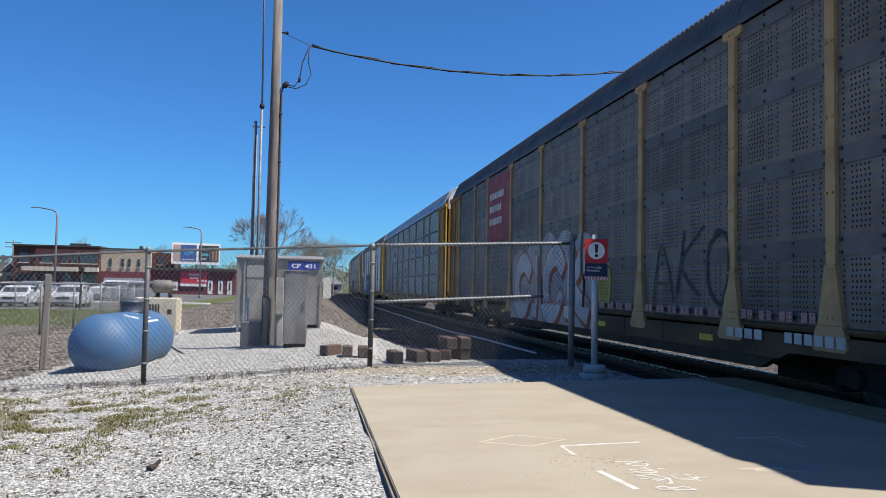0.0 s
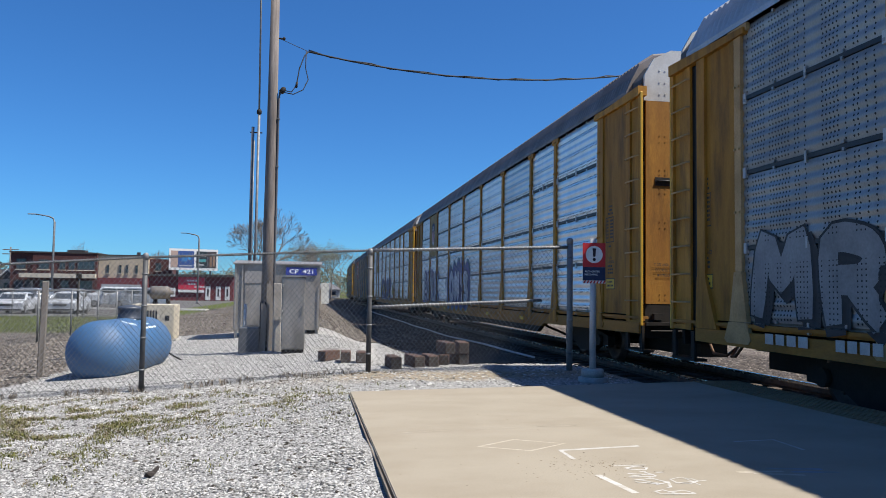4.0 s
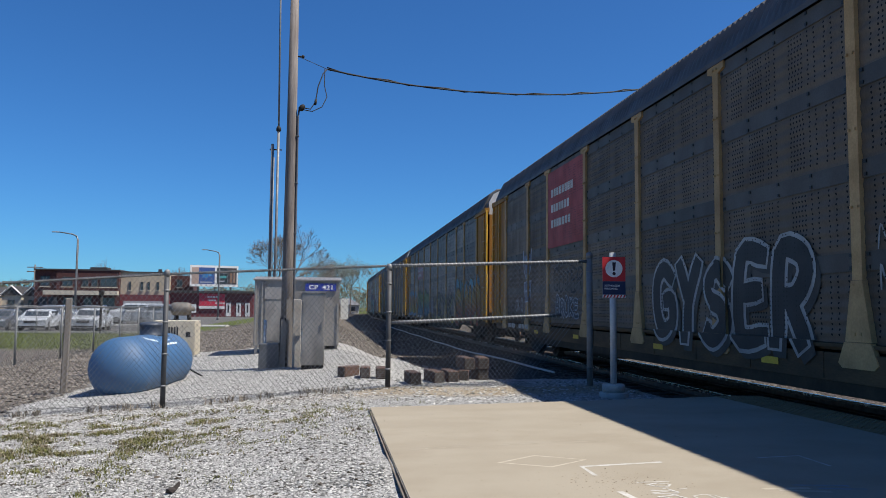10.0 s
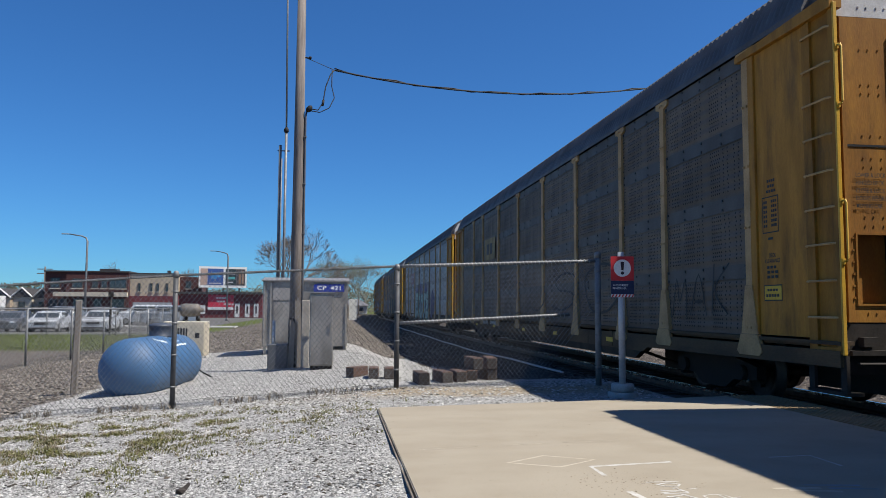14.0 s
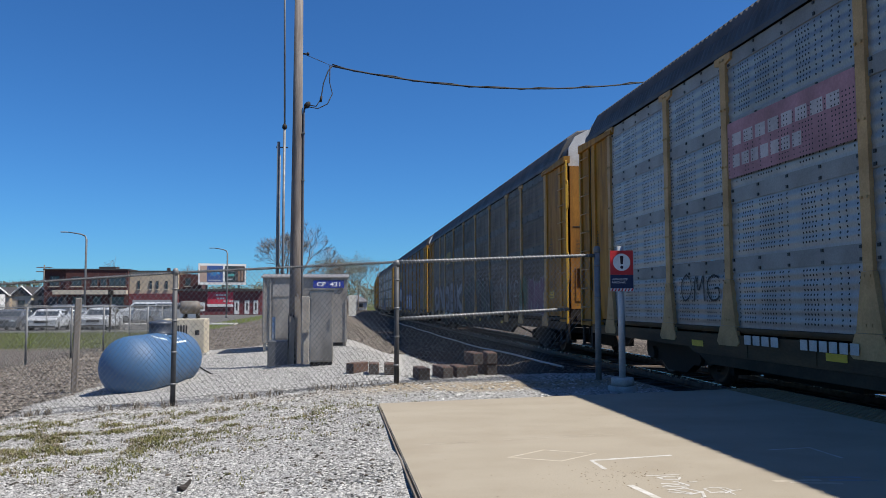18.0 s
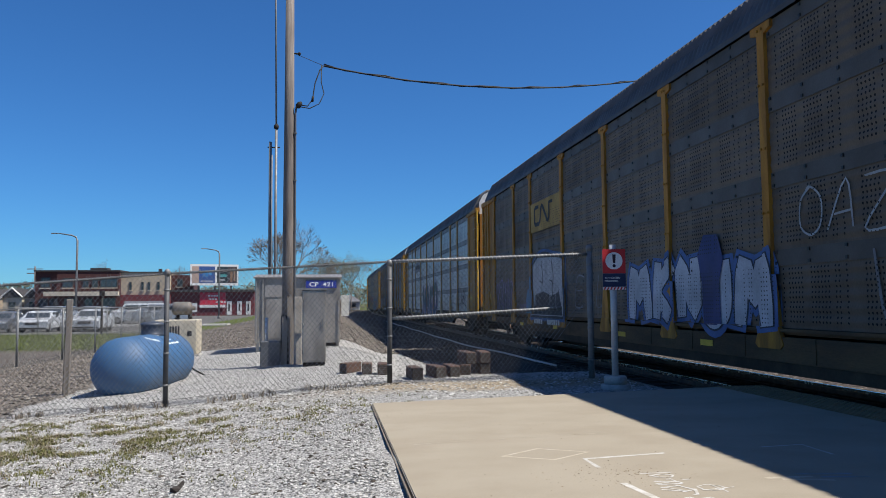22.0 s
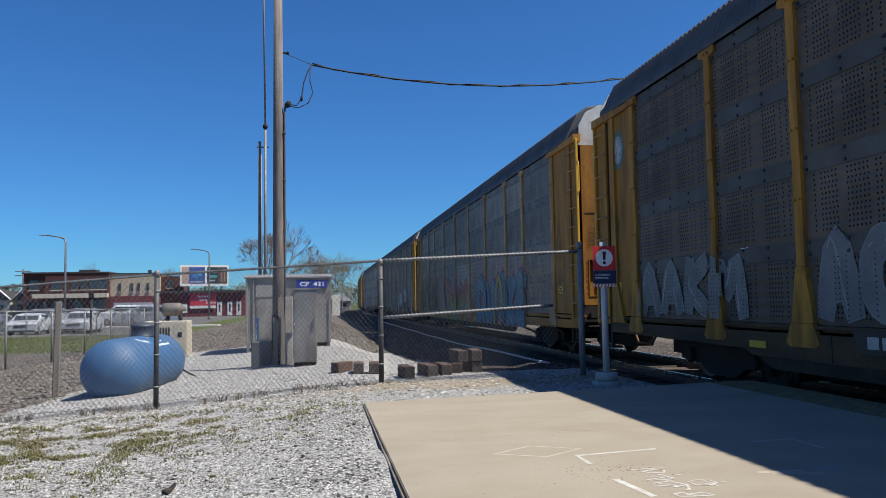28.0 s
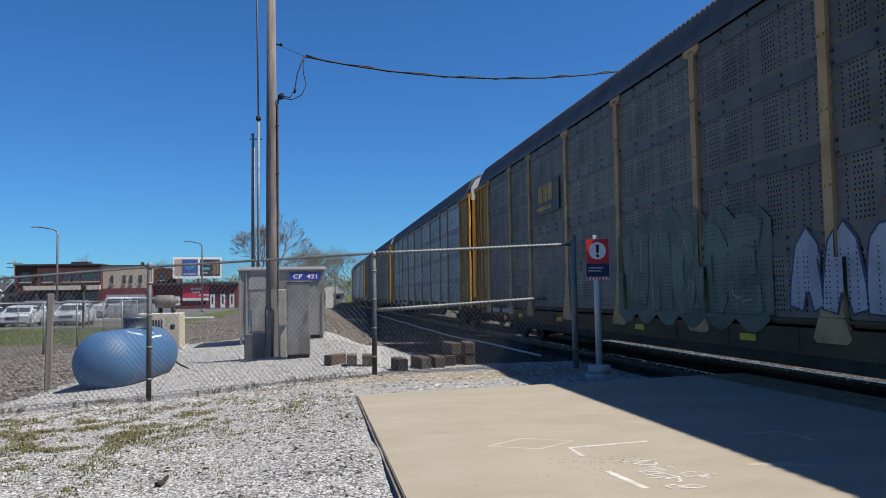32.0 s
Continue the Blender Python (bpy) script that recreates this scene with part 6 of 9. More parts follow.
DARK_RUBBER = mat("black_rubber", (0.010, 0.010, 0.011), (0.016, 0.016, 0.016), 0.8, scale=8)


STRAND = mat("strand_steel", (0.15, 0.152, 0.155), (0.09, 0.092, 0.095), 0.5, 0.4, scale=7, grain=60, bump=0.05)
POST_DARK = mat("post_dark", (0.07, 0.072, 0.077), (0.045, 0.047, 0.05), 0.65, 0.2, scale=7, grain=60, bump=0.05)


def fence_top(x):
    return float(np.interp(x, (-7.0, -4.2, -2.17, 0.84, 3.8), (1.10, 1.30, 1.449, 1.614, 1.735)))


def fence_y(x):
    return 10.86 + 0.02 * x


def wires(bm, x0, x1, top, foot, yf, pitch, r, rise=1.25, edge=None):
    """Slanting wires both ways, woven in a small zigzag through one another."""
    h_max = max(top(x0) - foot(x0), top(x1) - foot(x1)) + 0.1
    run_ = h_max / rise
    k0, k1 = int((x0 - run_) / pitch) - 1, int((x1 + run_) / pitch) + 1
    for way in (1, -1):
        for k in range(k0, k1 + 1):
            xs = k * pitch
            pts = []
            n = 16
            for i in range(n + 1):
                f = i / n
                x = xs + way * run_ * f
                if x < x0 or x > x1:
                    continue
                z = foot(x) + h_max * f
                if z > top(x) + 0.03 or edge and x > edge(z):
                    continue
                pts.append((x, yf(x) + way * r * 0.9, z))
            if len(pts) > 1:
                tube(bm, pts, r, 3, caps=False)


def build_fence():
    fence = thing("chain_link_fence", pose(0, 0, 0), "galvanised chain-link fence with a railed end bay", "fence")
    foot = lambda x: ground_z(x, fence_y(x)) + 0.02
    bm = bmesh.new()
    wires(bm, -6.6, 0.80, fence_top, foot, fence_y, 0.066, 0.0027)
    wires(bm, 0.88, 3.72, lambda x: fence_top(x) - 0.02, foot, fence_y, 0.066, 0.0027, 1.25, lambda z: 3.72 if z > 0.93 else 2.92 + 0.42 * max(0.0, z + 0.1))
    ob = part("wire_mesh", bm, WIRE, fence, "woven diamond wire mesh")
    ob["kind"] = "stuff"
    # barbs where the wires end over the rail
    bm = bmesh.new()
    x = -6.6
    while x < 3.6:
        z = fence_top(x)
        for s in (-1, 1):
            tube(bm, [(x, fence_y(x), z - 0.03), (x + s * 0.022, fence_y(x), z + 0.045)], 0.0028, 3, caps=False)
        x += 0.132
    part("wire_barb", bm, WIRE, fence)["kind"] = "stuff"
    for x, r, up in ((-5.2, 0.03, 0.0), (-2.16, 0.034, 0.03), (0.84, 0.036, 0.0), (3.80, 0.045, 0.105)):
        bm = bmesh.new()
        z1 = fence_top(x) + up
        tube(bm, [(x, fence_y(x), foot(x) - 0.2), (x, fence_y(x), z1)], r, 12)
        p = part("post", bm, POST_DARK if x < 2 else GALV, fence, "round steel post")
        bm = bmesh.new()
        lathe(bm, [(r + 0.006, -0.06), (r + 0.006, 0.0), (r * 0.8, 0.025), (0.004, 0.035)], 12, Matrix.Translation((x, fence_y(x), z1)))
        part("cap", bm, GALV, p)
        for k in range(4):
            bm = bmesh.new()
            z = foot(x) + 0.25 + k * (z1 - foot(x) - 0.5) / 3
            lathe(bm, [(r + 0.005, -0.012), (r + 0.005, 0.012)], 10, Matrix.Translation((x, fence_y(x), z)))
            part("clamp", bm, GALV, p)
    def rail(xa, za, xb, zb, r=0.021):
        bm = bmesh.new()
        n = 8
        tube(bm, [(xa + (xb - xa) * i / n, fence_y(xa + (xb - xa) * i / n), za + (zb - za) * i / n) for i in range(n + 1)], r, 10)
        part("rail", bm, GALV, fence, "round steel rail")
    # a twisted pair of bars carries the mesh left of the railed bay
    for ph in (0.0, math.pi):
        bm = bmesh.new()
        tube(bm, [(x, fence_y(x) + 0.011 * math.cos(x * 90 + ph), fence_top(x) + 0.011 * math.sin(x * 90 + ph)) for x in np.arange(-6.8, 0.85, 0.0145)], 0.010, 5)
        part("top_strand", bm, STRAND, fence, "dark twisted top strand")
    for za, zb, xa, xb in ((fence_top(0.84), fence_top(3.76), 0.9, 3.7), (0.815, 0.945, 0.92, 3.34)):
        bm = bmesh.new()
        n = int((xb - xa) * 60)
        pts = []
        for k in range(n * 2):
            x = xa + (xb - xa) * k / (n * 2)
            f = (x - 0.86) / 2.6 if zb < 1 else (x - 0.84) / 2.92
            pts.append((x, fence_y(x) + 0.028 * math.cos(k * 0.9), za + (zb - za) * f + 0.028 * math.sin(k * 0.9)))
        tube(bm, pts, 0.004, 3, caps=False)
        part("tie_wire", bm, CLIP, fence, "bright wire wound round the rail")
    rail(0.84, fence_top(0.84), 3.76, fence_top(3.76), 0.024)
    rail(0.88, 0.815, 3.36, 0.945, 0.024)
    bm = bmesh.new()
    tube(bm, [(x, fence_y(x) - 0.01, foot(x) + 0.05 + 0.015 * math.sin(x * 3)) for x in np.arange(-6.6, 0.8, 0.3)], 0.003, 4, caps=False)
    part("tension_wire", bm, WIRE, fence)


build_fence()


def wooden_post():
    bm = bmesh.new()
    box(bm, -0.05, 0.05, -0.06, 0.06, -0.3, 1.60)
    bevelled(bm, 0.012)
    solid("wooden_post", bm, OLD_WOOD, pose(-4.37, 13.85, ground_z(-4.37, 13.85), 0, 1.0, 12), "weathered grey square wooden post standing in ballast", "post")


wooden_post()


def build_sign():
    s = thing("warning_sign", pose(3.66, 9.62, -0.09), "red and navy warning sign on a grey steel pole", "sign")
    bm = bmesh.new()
    tube(bm, [(0, 0, 0.05), (0, 0, 1.86)], 0.043, 16)
    part("pole", bm, mat("grey_pole_paint", (0.42, 0.43, 0.44), (0.36, 0.37, 0.38), 0.5, 0.2, scale=5), s)
    conc = mat("grey_concrete", (0.36, 0.355, 0.34), (0.28, 0.275, 0.26), 0.95, scale=6, grain=60, bump=0.4)
    bm = bmesh.new()
    lathe(bm, [(0.19, -0.1), (0.19, 0.05), (0.175, 0.06)], 20)
    part("footing", bm, conc, s, "round concrete footing")
    bm = bmesh.new()
    lathe(bm, [(0.145, 0.062), (0.145, 0.15), (0.13, 0.165)], 18)
    part("base_collar", bm, conc, s)
    yf = -0.055

    def quad(name, u0, u1, v0, v1, d, mt, label=""):
        bm = bmesh.new()
        box(bm, u0, u1, yf - d - 0.003, yf - d, v0, v1)
        return part(name, bm, mt, s, label)

    quad("backing_plate", -0.150, 0.150, 1.272, 1.800, -0.004, flat("sign_back", (0.3, 0.3, 0.31), 0.5, 0.6))
    quad("red_field", -0.150, 0.150, 1.486, 1.800, 0.0, flat("sign_red", (0.55, 0.025, 0.03), 0.45), "red upper field")
    quad("navy_field", -0.150, 0.150, 1.312, 1.484, 0.0, flat("sign_navy", (0.012, 0.022, 0.075), 0.45), "navy lower field")
    white = flat("sign_white", (0.78, 0.78, 0.77), 0.45)
    quad("stripe_ground", -0.150, 0.150, 1.272, 1.310, 0.0, white)
    bm = bmesh.new()
    for k in range(7):
        u = -0.145 + k * 0.043
        vs = [bm.verts.new((a, yf - 0.006, b)) for a, b in ((u, 1.273), (u + 0.02, 1.273), (u + 0.038, 1.309), (u + 0.018, 1.309))]
        bm.faces.new(vs)
    part("stripes", bm, flat("sign_red", (0.55, 0.025, 0.03)), s, "slanting red stripes")
    bm = bmesh.new()
    lathe(bm, [(0.112, 0), (0.112, 0.003)], 32, Matrix.Translation((0, yf - 0.003, 1.648)) @ Matrix.Rotation(radians(90), 4, "X"))
    part("disc", bm, white, s, "white disc")
    bm = bmesh.new()
    pts = [(-0.024, 0.082), (0.024, 0.082), (0.015, -0.028), (-0.015, -0.028)]
    vs = [bm.verts.new((u, yf - 0.0085, 1.648 + v)) for u, v in pts]
    bm.faces.new(vs)
    vs = [bm.verts.new((0.021 * math.cos(a), yf - 0.0085, 1.648 - 0.064 + 0.021 * math.sin(a))) for a in [k * math.pi / 8 for k in range(16)]]
    bm.faces.new(vs)
    part("exclamation_mark", bm, flat("sign_ink", (0.03, 0.012, 0.02)), s)
    for word, z, w in (("AUTHORIZED", 1.415, 0.20), ("PERSONNEL", 1.375, 0.175)):
        me = text_mesh("lettering", word, white, w, 0.024, lambda u, v, z=z: Vector((-0.125 + u, yf - 0.0055, z + v)), 0.01)
        part("lettering", me, None, s)
    s.matrix_world = pose(3.66, 9.62, -0.09, 0, 0, -6)


build_sign()


def railway_ties():
    rust = mat("cut_tie", (0.095, 0.050, 0.036), (0.058, 0.036, 0.028), 0.9, scale=4, grain=30, bump=0.5, stretch=(5, 0.8, 5), stain=(0.05, 0.035, 0.03), stain_amt=0.6, vary=0.25)
    end_m = mat("tie_end_grain", (0.105, 0.092, 0.082), (0.065, 0.056, 0.05), 0.95, scale=9, grain=60, bump=0.6, vary=0.2)
    for x, y, z, rz, ln in ((0.36, 13.3, 0, -38, 0.42), (0.63, 13.05, 0, -4, 0.42), (0.88, 12.95, 0, -3, 0.45), (1.26, 11.55, 0, 4, 0.55), (1.61, 11.75, 0, 8, 0.6),
                            (1.86, 11.8, 0, 3, 0.55), (2.12, 12.05, 0, -10, 0.6), (2.40, 12.3, 0, 6, 0.6), (2.15, 12.1, 0.181, 4, 0.6), (2.44, 12.25, 0.181, -3, 0.55)):
        t = thing("railway_tie", pose(x, y, ground_z(x, y) - 0.005 + z, 0, 0, rz), "short rust-brown cut wooden railway tie on gravel", "railway tie", "cut ties lying in the yard")
        bm = bmesh.new()
        box(bm, -0.082, 0.082, -ln / 2, ln / 2, 0, 0.178)
        bevelled(bm, 0.012)
        part("log", bm, rust, t)
        bm = bmesh.new()
        for k in range(5):
            box(bm, -0.071, 0.071, -ln / 2 - 0.005, -ln / 2 + 0.002, 0.014 + k * 0.031, 0.035 + k * 0.031)
        part("end_plate", bm, end_m, t, "grey end with pressed ribs")


railway_ties()


def propane_tank():
    x0, y0, x1, y1 = -3.30, 12.80, -2.98, 15.45
    ang = math.degrees(math.atan2(x1 - x0, y1 - y0))
    c = pose((x0 + x1) / 2, (y0 + y1) / 2, 0.015, 0, 0, -ang)
    t = thing("propane_tank", c, "pale blue steel propane tank lying on gravel", "tank")
    blue = mat("tank_blue", (0.045, 0.130, 0.275), (0.037, 0.108, 0.23), 0.58, 0.0, scale=1.5, grain=50, bump=0.02, stain=(0.16, 0.20, 0.26), stain_scale=1.0, stain_amt=0.3)
    R, hl = 0.50, 1.06
    prof = []
    for k in range(11):
        a = math.pi / 2 * k / 10
        prof.append((max(0.003, R * math.sin(a)), -hl - 0.40 * math.cos(a)))
    prof += [(R, -hl * 0.5), (R + 0.003, 0.0), (R, hl * 0.5)]
    for k in range(11):
        a = math.pi / 2 * (1 - k / 10)
        prof.append((max(0.003, R * math.sin(a)), hl + 0.40 * math.cos(a)))
    bm = bmesh.new()
    lathe(bm, prof, 40, Matrix.Rotation(radians(-90), 4, "X"))
    part("shell", bm, blue, t)
    bm = bmesh.new()
    lathe(bm, [(0.20, 0.0), (0.20, 0.02), (0.19, 0.03), (0.19, 0.17), (0.20, 0.175), (0.20, 0.20), (0.17, 0.225), (0.08, 0.24), (0.01, 0.243)], 24, Matrix.Translation((0, 0.25, R - 0.02)))
    part("dome_lid", bm, mat("dome_dark", (0.035, 0.045, 0.065), (0.05, 0.06, 0.08), 0.45, scale=5), t, "dark hinged dome over the valves")
    for y in (-0.75, 0.75):
        for x in (-0.3, 0.3):
            bm = bmesh.new()
            prism(bm, [(y - 0.05, -0.60), (y + 0.05, -0.60), (y + 0.08, -0.30), (y - 0.08, -0.30)], x - 0.03, x + 0.03)
            part("leg", bm, BLACK_STEEL, t, "short dark steel leg")
    dec = mat("tank_decal", (0.62, 0.68, 0.72), (0.5, 0.57, 0.62), 0.5, scale=9)
    def wrap(u, v):
        a = v / (R + 0.004)
        return ((R + 0.004) * math.cos(a), u, (R + 0.004) * math.sin(a))
    for loops, nm in (([[(0.05, 0.62), (0.35, 0.62), (0.35, 0.80), (0.05, 0.80)]], "label_plate"), ([[(-0.62, 0.74), (-0.30, 0.60), (-0.26, 0.66), (-0.55, 0.84)]], "label_flash"), ([[(-0.02, 0.52), (0.55, 0.52), (0.55, 0.56), (-0.02, 0.56)]], "label_bar")):
        verts, faces = [], []
        for lp in loops:
            k = len(verts)
            verts += [wrap(u, v - 0.16) for u, v in lp]
            faces.append(tuple(range(k, k + len(lp))))
        part("label", raw_mesh(nm, verts, faces, dec), None, t, "worn white label")
    bm = bmesh.new()
    tube(bm, [(0.3, 1.25, -0.1), (0.45, 1.4, -0.25), (0.62, 1.5, -0.36), (0.85, 1.4, -0.385), (1.05, 1.5, -0.38)], 0.018, 6)
    part("hose", bm, DARK_RUBBER, t, "black hose running to the gravel")


propane_tank()


def generator():
    beige = mat("beige_paint", (0.52, 0.47, 0.37), (0.45, 0.40, 0.31), 0.6, scale=2, stain=(0.28, 0.23, 0.17), stain_amt=0.4)
    z0 = ground_z(-4.4, 23)
    g = thing("generator", pose(-4.42, 23.1, z0), "beige standby generator cabinet with a rusty grey muffler", "generator")
    bm = bmesh.new()
    box(bm, -0.42, 0.72, -0.42, 0.42, 0.10, 1.08)
    bevelled(bm, 0.02)
    part("cabinet", bm, beige, g)
    bm = bmesh.new()
    box(bm, -0.48, 0.78, -0.47, 0.47, -0.05, 0.098)
    part("plinth", bm, mat("grey_concrete", (0.36, 0.355, 0.34)), g)
    for k in range(8):
        bm = bmesh.new()
        box(bm, -0.32 + k * 0.075, -0.28 + k * 0.075, -0.432, -0.418, 0.62, 0.90)
        part("louver", bm, PLATE_BLACK, g, "dark louver slot")
    bm = bmesh.new()
    box(bm, 0.36, 0.68, -0.43, -0.418, 0.20, 1.0)
    d = part("door", bm, beige, g)
    bm = bmesh.new()
    box(bm, 0.46, 0.58, -0.436, -0.43, 0.62, 0.76)
    part("label_plate", bm, PLATE_BLACK, d)
    mm = mat("muffler_grey", (0.20, 0.185, 0.165), (0.12, 0.105, 0.09), 0.7, 0.4, scale=5, stain=(0.16, 0.08, 0.04), stain_amt=0.5)
    bm = bmesh.new()
    lathe(bm, [(0.05, -0.40), (0.06, -0.30), (0.17, -0.27), (0.19, -0.2), (0.19, 0.16), (0.17, 0.24), (0.06, 0.27), (0.05, 0.36)], 20, Matrix.Translation((0.24, 0.05, 1.40)) @ Matrix.Rotation(radians(90), 4, "Y"))
    part("muffler", bm, mm, g, "round grey exhaust muffler")
    bm = bmesh.new()
    tube(bm, [(0.1, 0.05, 1.05), (0.1, 0.05, 1.25)], 0.06, 8)
    part("bracket", bm, BLACK_STEEL, g)
    bm = bmesh.new()
    tube(bm, [(0.45, 0.05, 1.05), (0.45, 0.05, 1.25)], 0.06, 8)
    part("bracket", bm, BLACK_STEEL, g)


generator()


def signal_house():
    steel = mat("house_steel", (0.36, 0.33, 0.29), (0.20, 0.183, 0.163), 0.45, 0.4, scale=2.6, grain=40, bump=0.06, stain=(0.10, 0.09, 0.08), stain_amt=0.55, stain_scale=2.0, stretch=(1, 1, 0.45), vary=0.18)
    pale = mat("house_panel", (0.37, 0.34, 0.305), (0.30, 0.275, 0.245), 0.45, 0.4, scale=2, stain=(0.3, 0.29, 0.28), stain_amt=0.3)
    x0, x1, y0, y1 = -2.06, 0.30, 22.2, 24.3
    zb = ground_z(-0.9, 22)
    h = thing("signal_house", pose(x0, y0, zb), "grey metal railway signal house on short legs", "equipment shed")
    w, d = x1 - x0, y1 - y0
    bm = bmesh.new()
    box(bm, 0, w, 0, d, 0.16, 1.98)
    part("body", bm, steel, h)
    bm = bmesh.new()
    prism(bm, [(-0.07, 1.985), (d + 0.07, 1.985), (d + 0.07, 2.02), (d / 2, 2.13), (-0.07, 2.02)], -0.05, w + 0.05)
    part("roof", bm, pale, h, "pale shallow metal roof")
    for a in (0.03, w - 0.11):
        for b in (0.03, d - 0.11):
            bm = bmesh.new()
            box(bm, a, a + 0.08, b, b + 0.08, -0.15, 0.158)
            part("leg", bm, steel, h)
    bm = bmesh.new()
    box(bm, 0.30, 0.86, -0.022, -0.002, 0.30, 1.40)
    dr = part("door", bm, steel, h, "closed grey steel door")
    bm = bmesh.new()
    box(bm, 0.78, 0.80, -0.06, -0.024, 0.78, 0.90)
    part("handle", bm, GALV, dr)
    bm = bmesh.new()
    box(bm, 0.28, 0.90, -0.03, -0.002, 1.46, 1.80)
    part("vent_hood", bm, pale, h)
    for a in (0.02, 0.20, 0.92, w - 0.06):
        bm = bmesh.new()
        box(bm, a, a + 0.035, -0.035, -0.001, 0.18, 1.95 if a < 1 else 1.35)
        part("rib", bm, pale, h)
    # name board
    u0 = 1.40
    bm = bmesh.new()
    box(bm, u0, u0 + 0.86, -0.045, -0.012, 1.70, 1.92)
    b = part("name_board", bm, flat("board_blue", (0.018, 0.04, 0.30), 0.45), h, "blue board with white letters")
    me = text_mesh("lettering", "CP  421", flat("board_white", (0.8, 0.8, 0.8)), 0.66, 0.125, lambda u, v: Vector((u0 + 0.10 + u, -0.049, 1.745 + v)), 0.02)
    part("lettering", me, None, b)
    bm = bmesh.new()
    lathe(bm, [(0.035, 0), (0.05, 0.10), (0.02, 0.18)], 10, Matrix.Translation((1.35, -0.06, 1.42)))
    tube(bm, [(1.35, -0.06, 1.6), (1.35, -0.01, 1.68)], 0.015, 6)
    part("lamp", bm, BLACK_STEEL, h, "small dark wall lamp")
    # white vent on the far wall corner
    bm = bmesh.new()
    box(bm, w + 0.05, w + 0.27, 0.4, 0.6, 0.9, 1.5)
    part("side_box", bm, flat("white_box", (0.6, 0.6, 0.57)), h, "white cable box")


signal_house()


def relay_cabinet():
    alu = mat("cabinet_aluminium", (0.40, 0.37, 0.335), (0.22, 0.205, 0.185), 0.38, 0.55, scale=3.2, grain=60, bump=0.05, stain=(0.12, 0.11, 0.10), stain_amt=0.5, stain_scale=2.4, stretch=(1, 1, 0.5), vary=0.15)
    zb = ground_z(-0.3, 15.2)
    c = thing("relay_cabinet", pose(-0.29, 15.35, zb), "brushed aluminium relay cabinet with closed door", "equipment cabinet")
    bm = bmesh.new()
    box(bm, -0.225, 0.225, -0.22, 0.22, 0.09, 1.48)
    bevelled(bm, 0.012)
    part("body", bm, alu, c)
    bm = bmesh.new()
    box(bm, -0.21, 0.21, -0.20, 0.20, -0.1, 0.088)
    part("base", bm, BLACK_STEEL, c)
    bm = bmesh.new()
    box(bm, -0.20, 0.20, -0.236, -0.222, 0.13, 1.44)
    d = part("door", bm, alu, c)
    bm = bmesh.new()
    box(bm, 0.155, 0.175, -0.262, -0.238, 0.74, 0.92)
    part("handle", bm, GALV, d)
    for z in (0.3, 0.8, 1.3):
        bm = bmesh.new()
        tube(bm, [(-0.205, -0.236, z - 0.04), (-0.205, -0.236, z + 0.04)], 0.012, 6)
        part("hinge", bm, GALV, d)
    bm = bmesh.new()
    prism(bm, [(-0.25, 1.482), (0.25, 1.482), (0.25, 1.51), (-0.25, 1.51)], -0.25, 0.25)
    part("rain_cap", bm, alu, c)
    # narrow box beside it, standing in for the grey wood boards
    bm = bmesh.new()
    box(bm, -0.08, 0.08, -0.08, 0.08, -0.1, 1.38)
    bevelled(bm, 0.01)
    solid("conduit_case", bm, mat("chalky_white", (0.42, 0.385, 0.335), (0.29, 0.26, 0.225), 0.8, scale=3, stain=(0.3, 0.27, 0.22), stain_amt=0.5), pose(-0.62, 15.9, ground_z(-0.62, 15.9)), "narrow grey upright standing in for weathered boards by the pole", "cable case")
    bm = bmesh.new()
    box(bm, -0.20, 0.20, -0.15, 0.15, -0.05, 0.52)
    bevelled(bm, 0.015)
    j = solid("junction_box", bm, mat("box_grey", (0.115, 0.12, 0.13), (0.09, 0.095, 0.10), 0.5, 0.2, scale=4), pose(-1.18, 16.2, ground_z(-1.18, 16.2)), "dark grey metal junction box beside the pole", "junction box")
    bm = bmesh.new()
    tube(bm, [(-1.3, 16.55, -0.25), (-1.3, 16.55, 0.75)], 0.03, 8)
    solid("vent_pipe", bm, flat("pipe_white", (0.6, 0.6, 0.58)), pose(0, 0, 0), "short white plastic pipe behind the junction box", "pipe")


relay_cabinet()


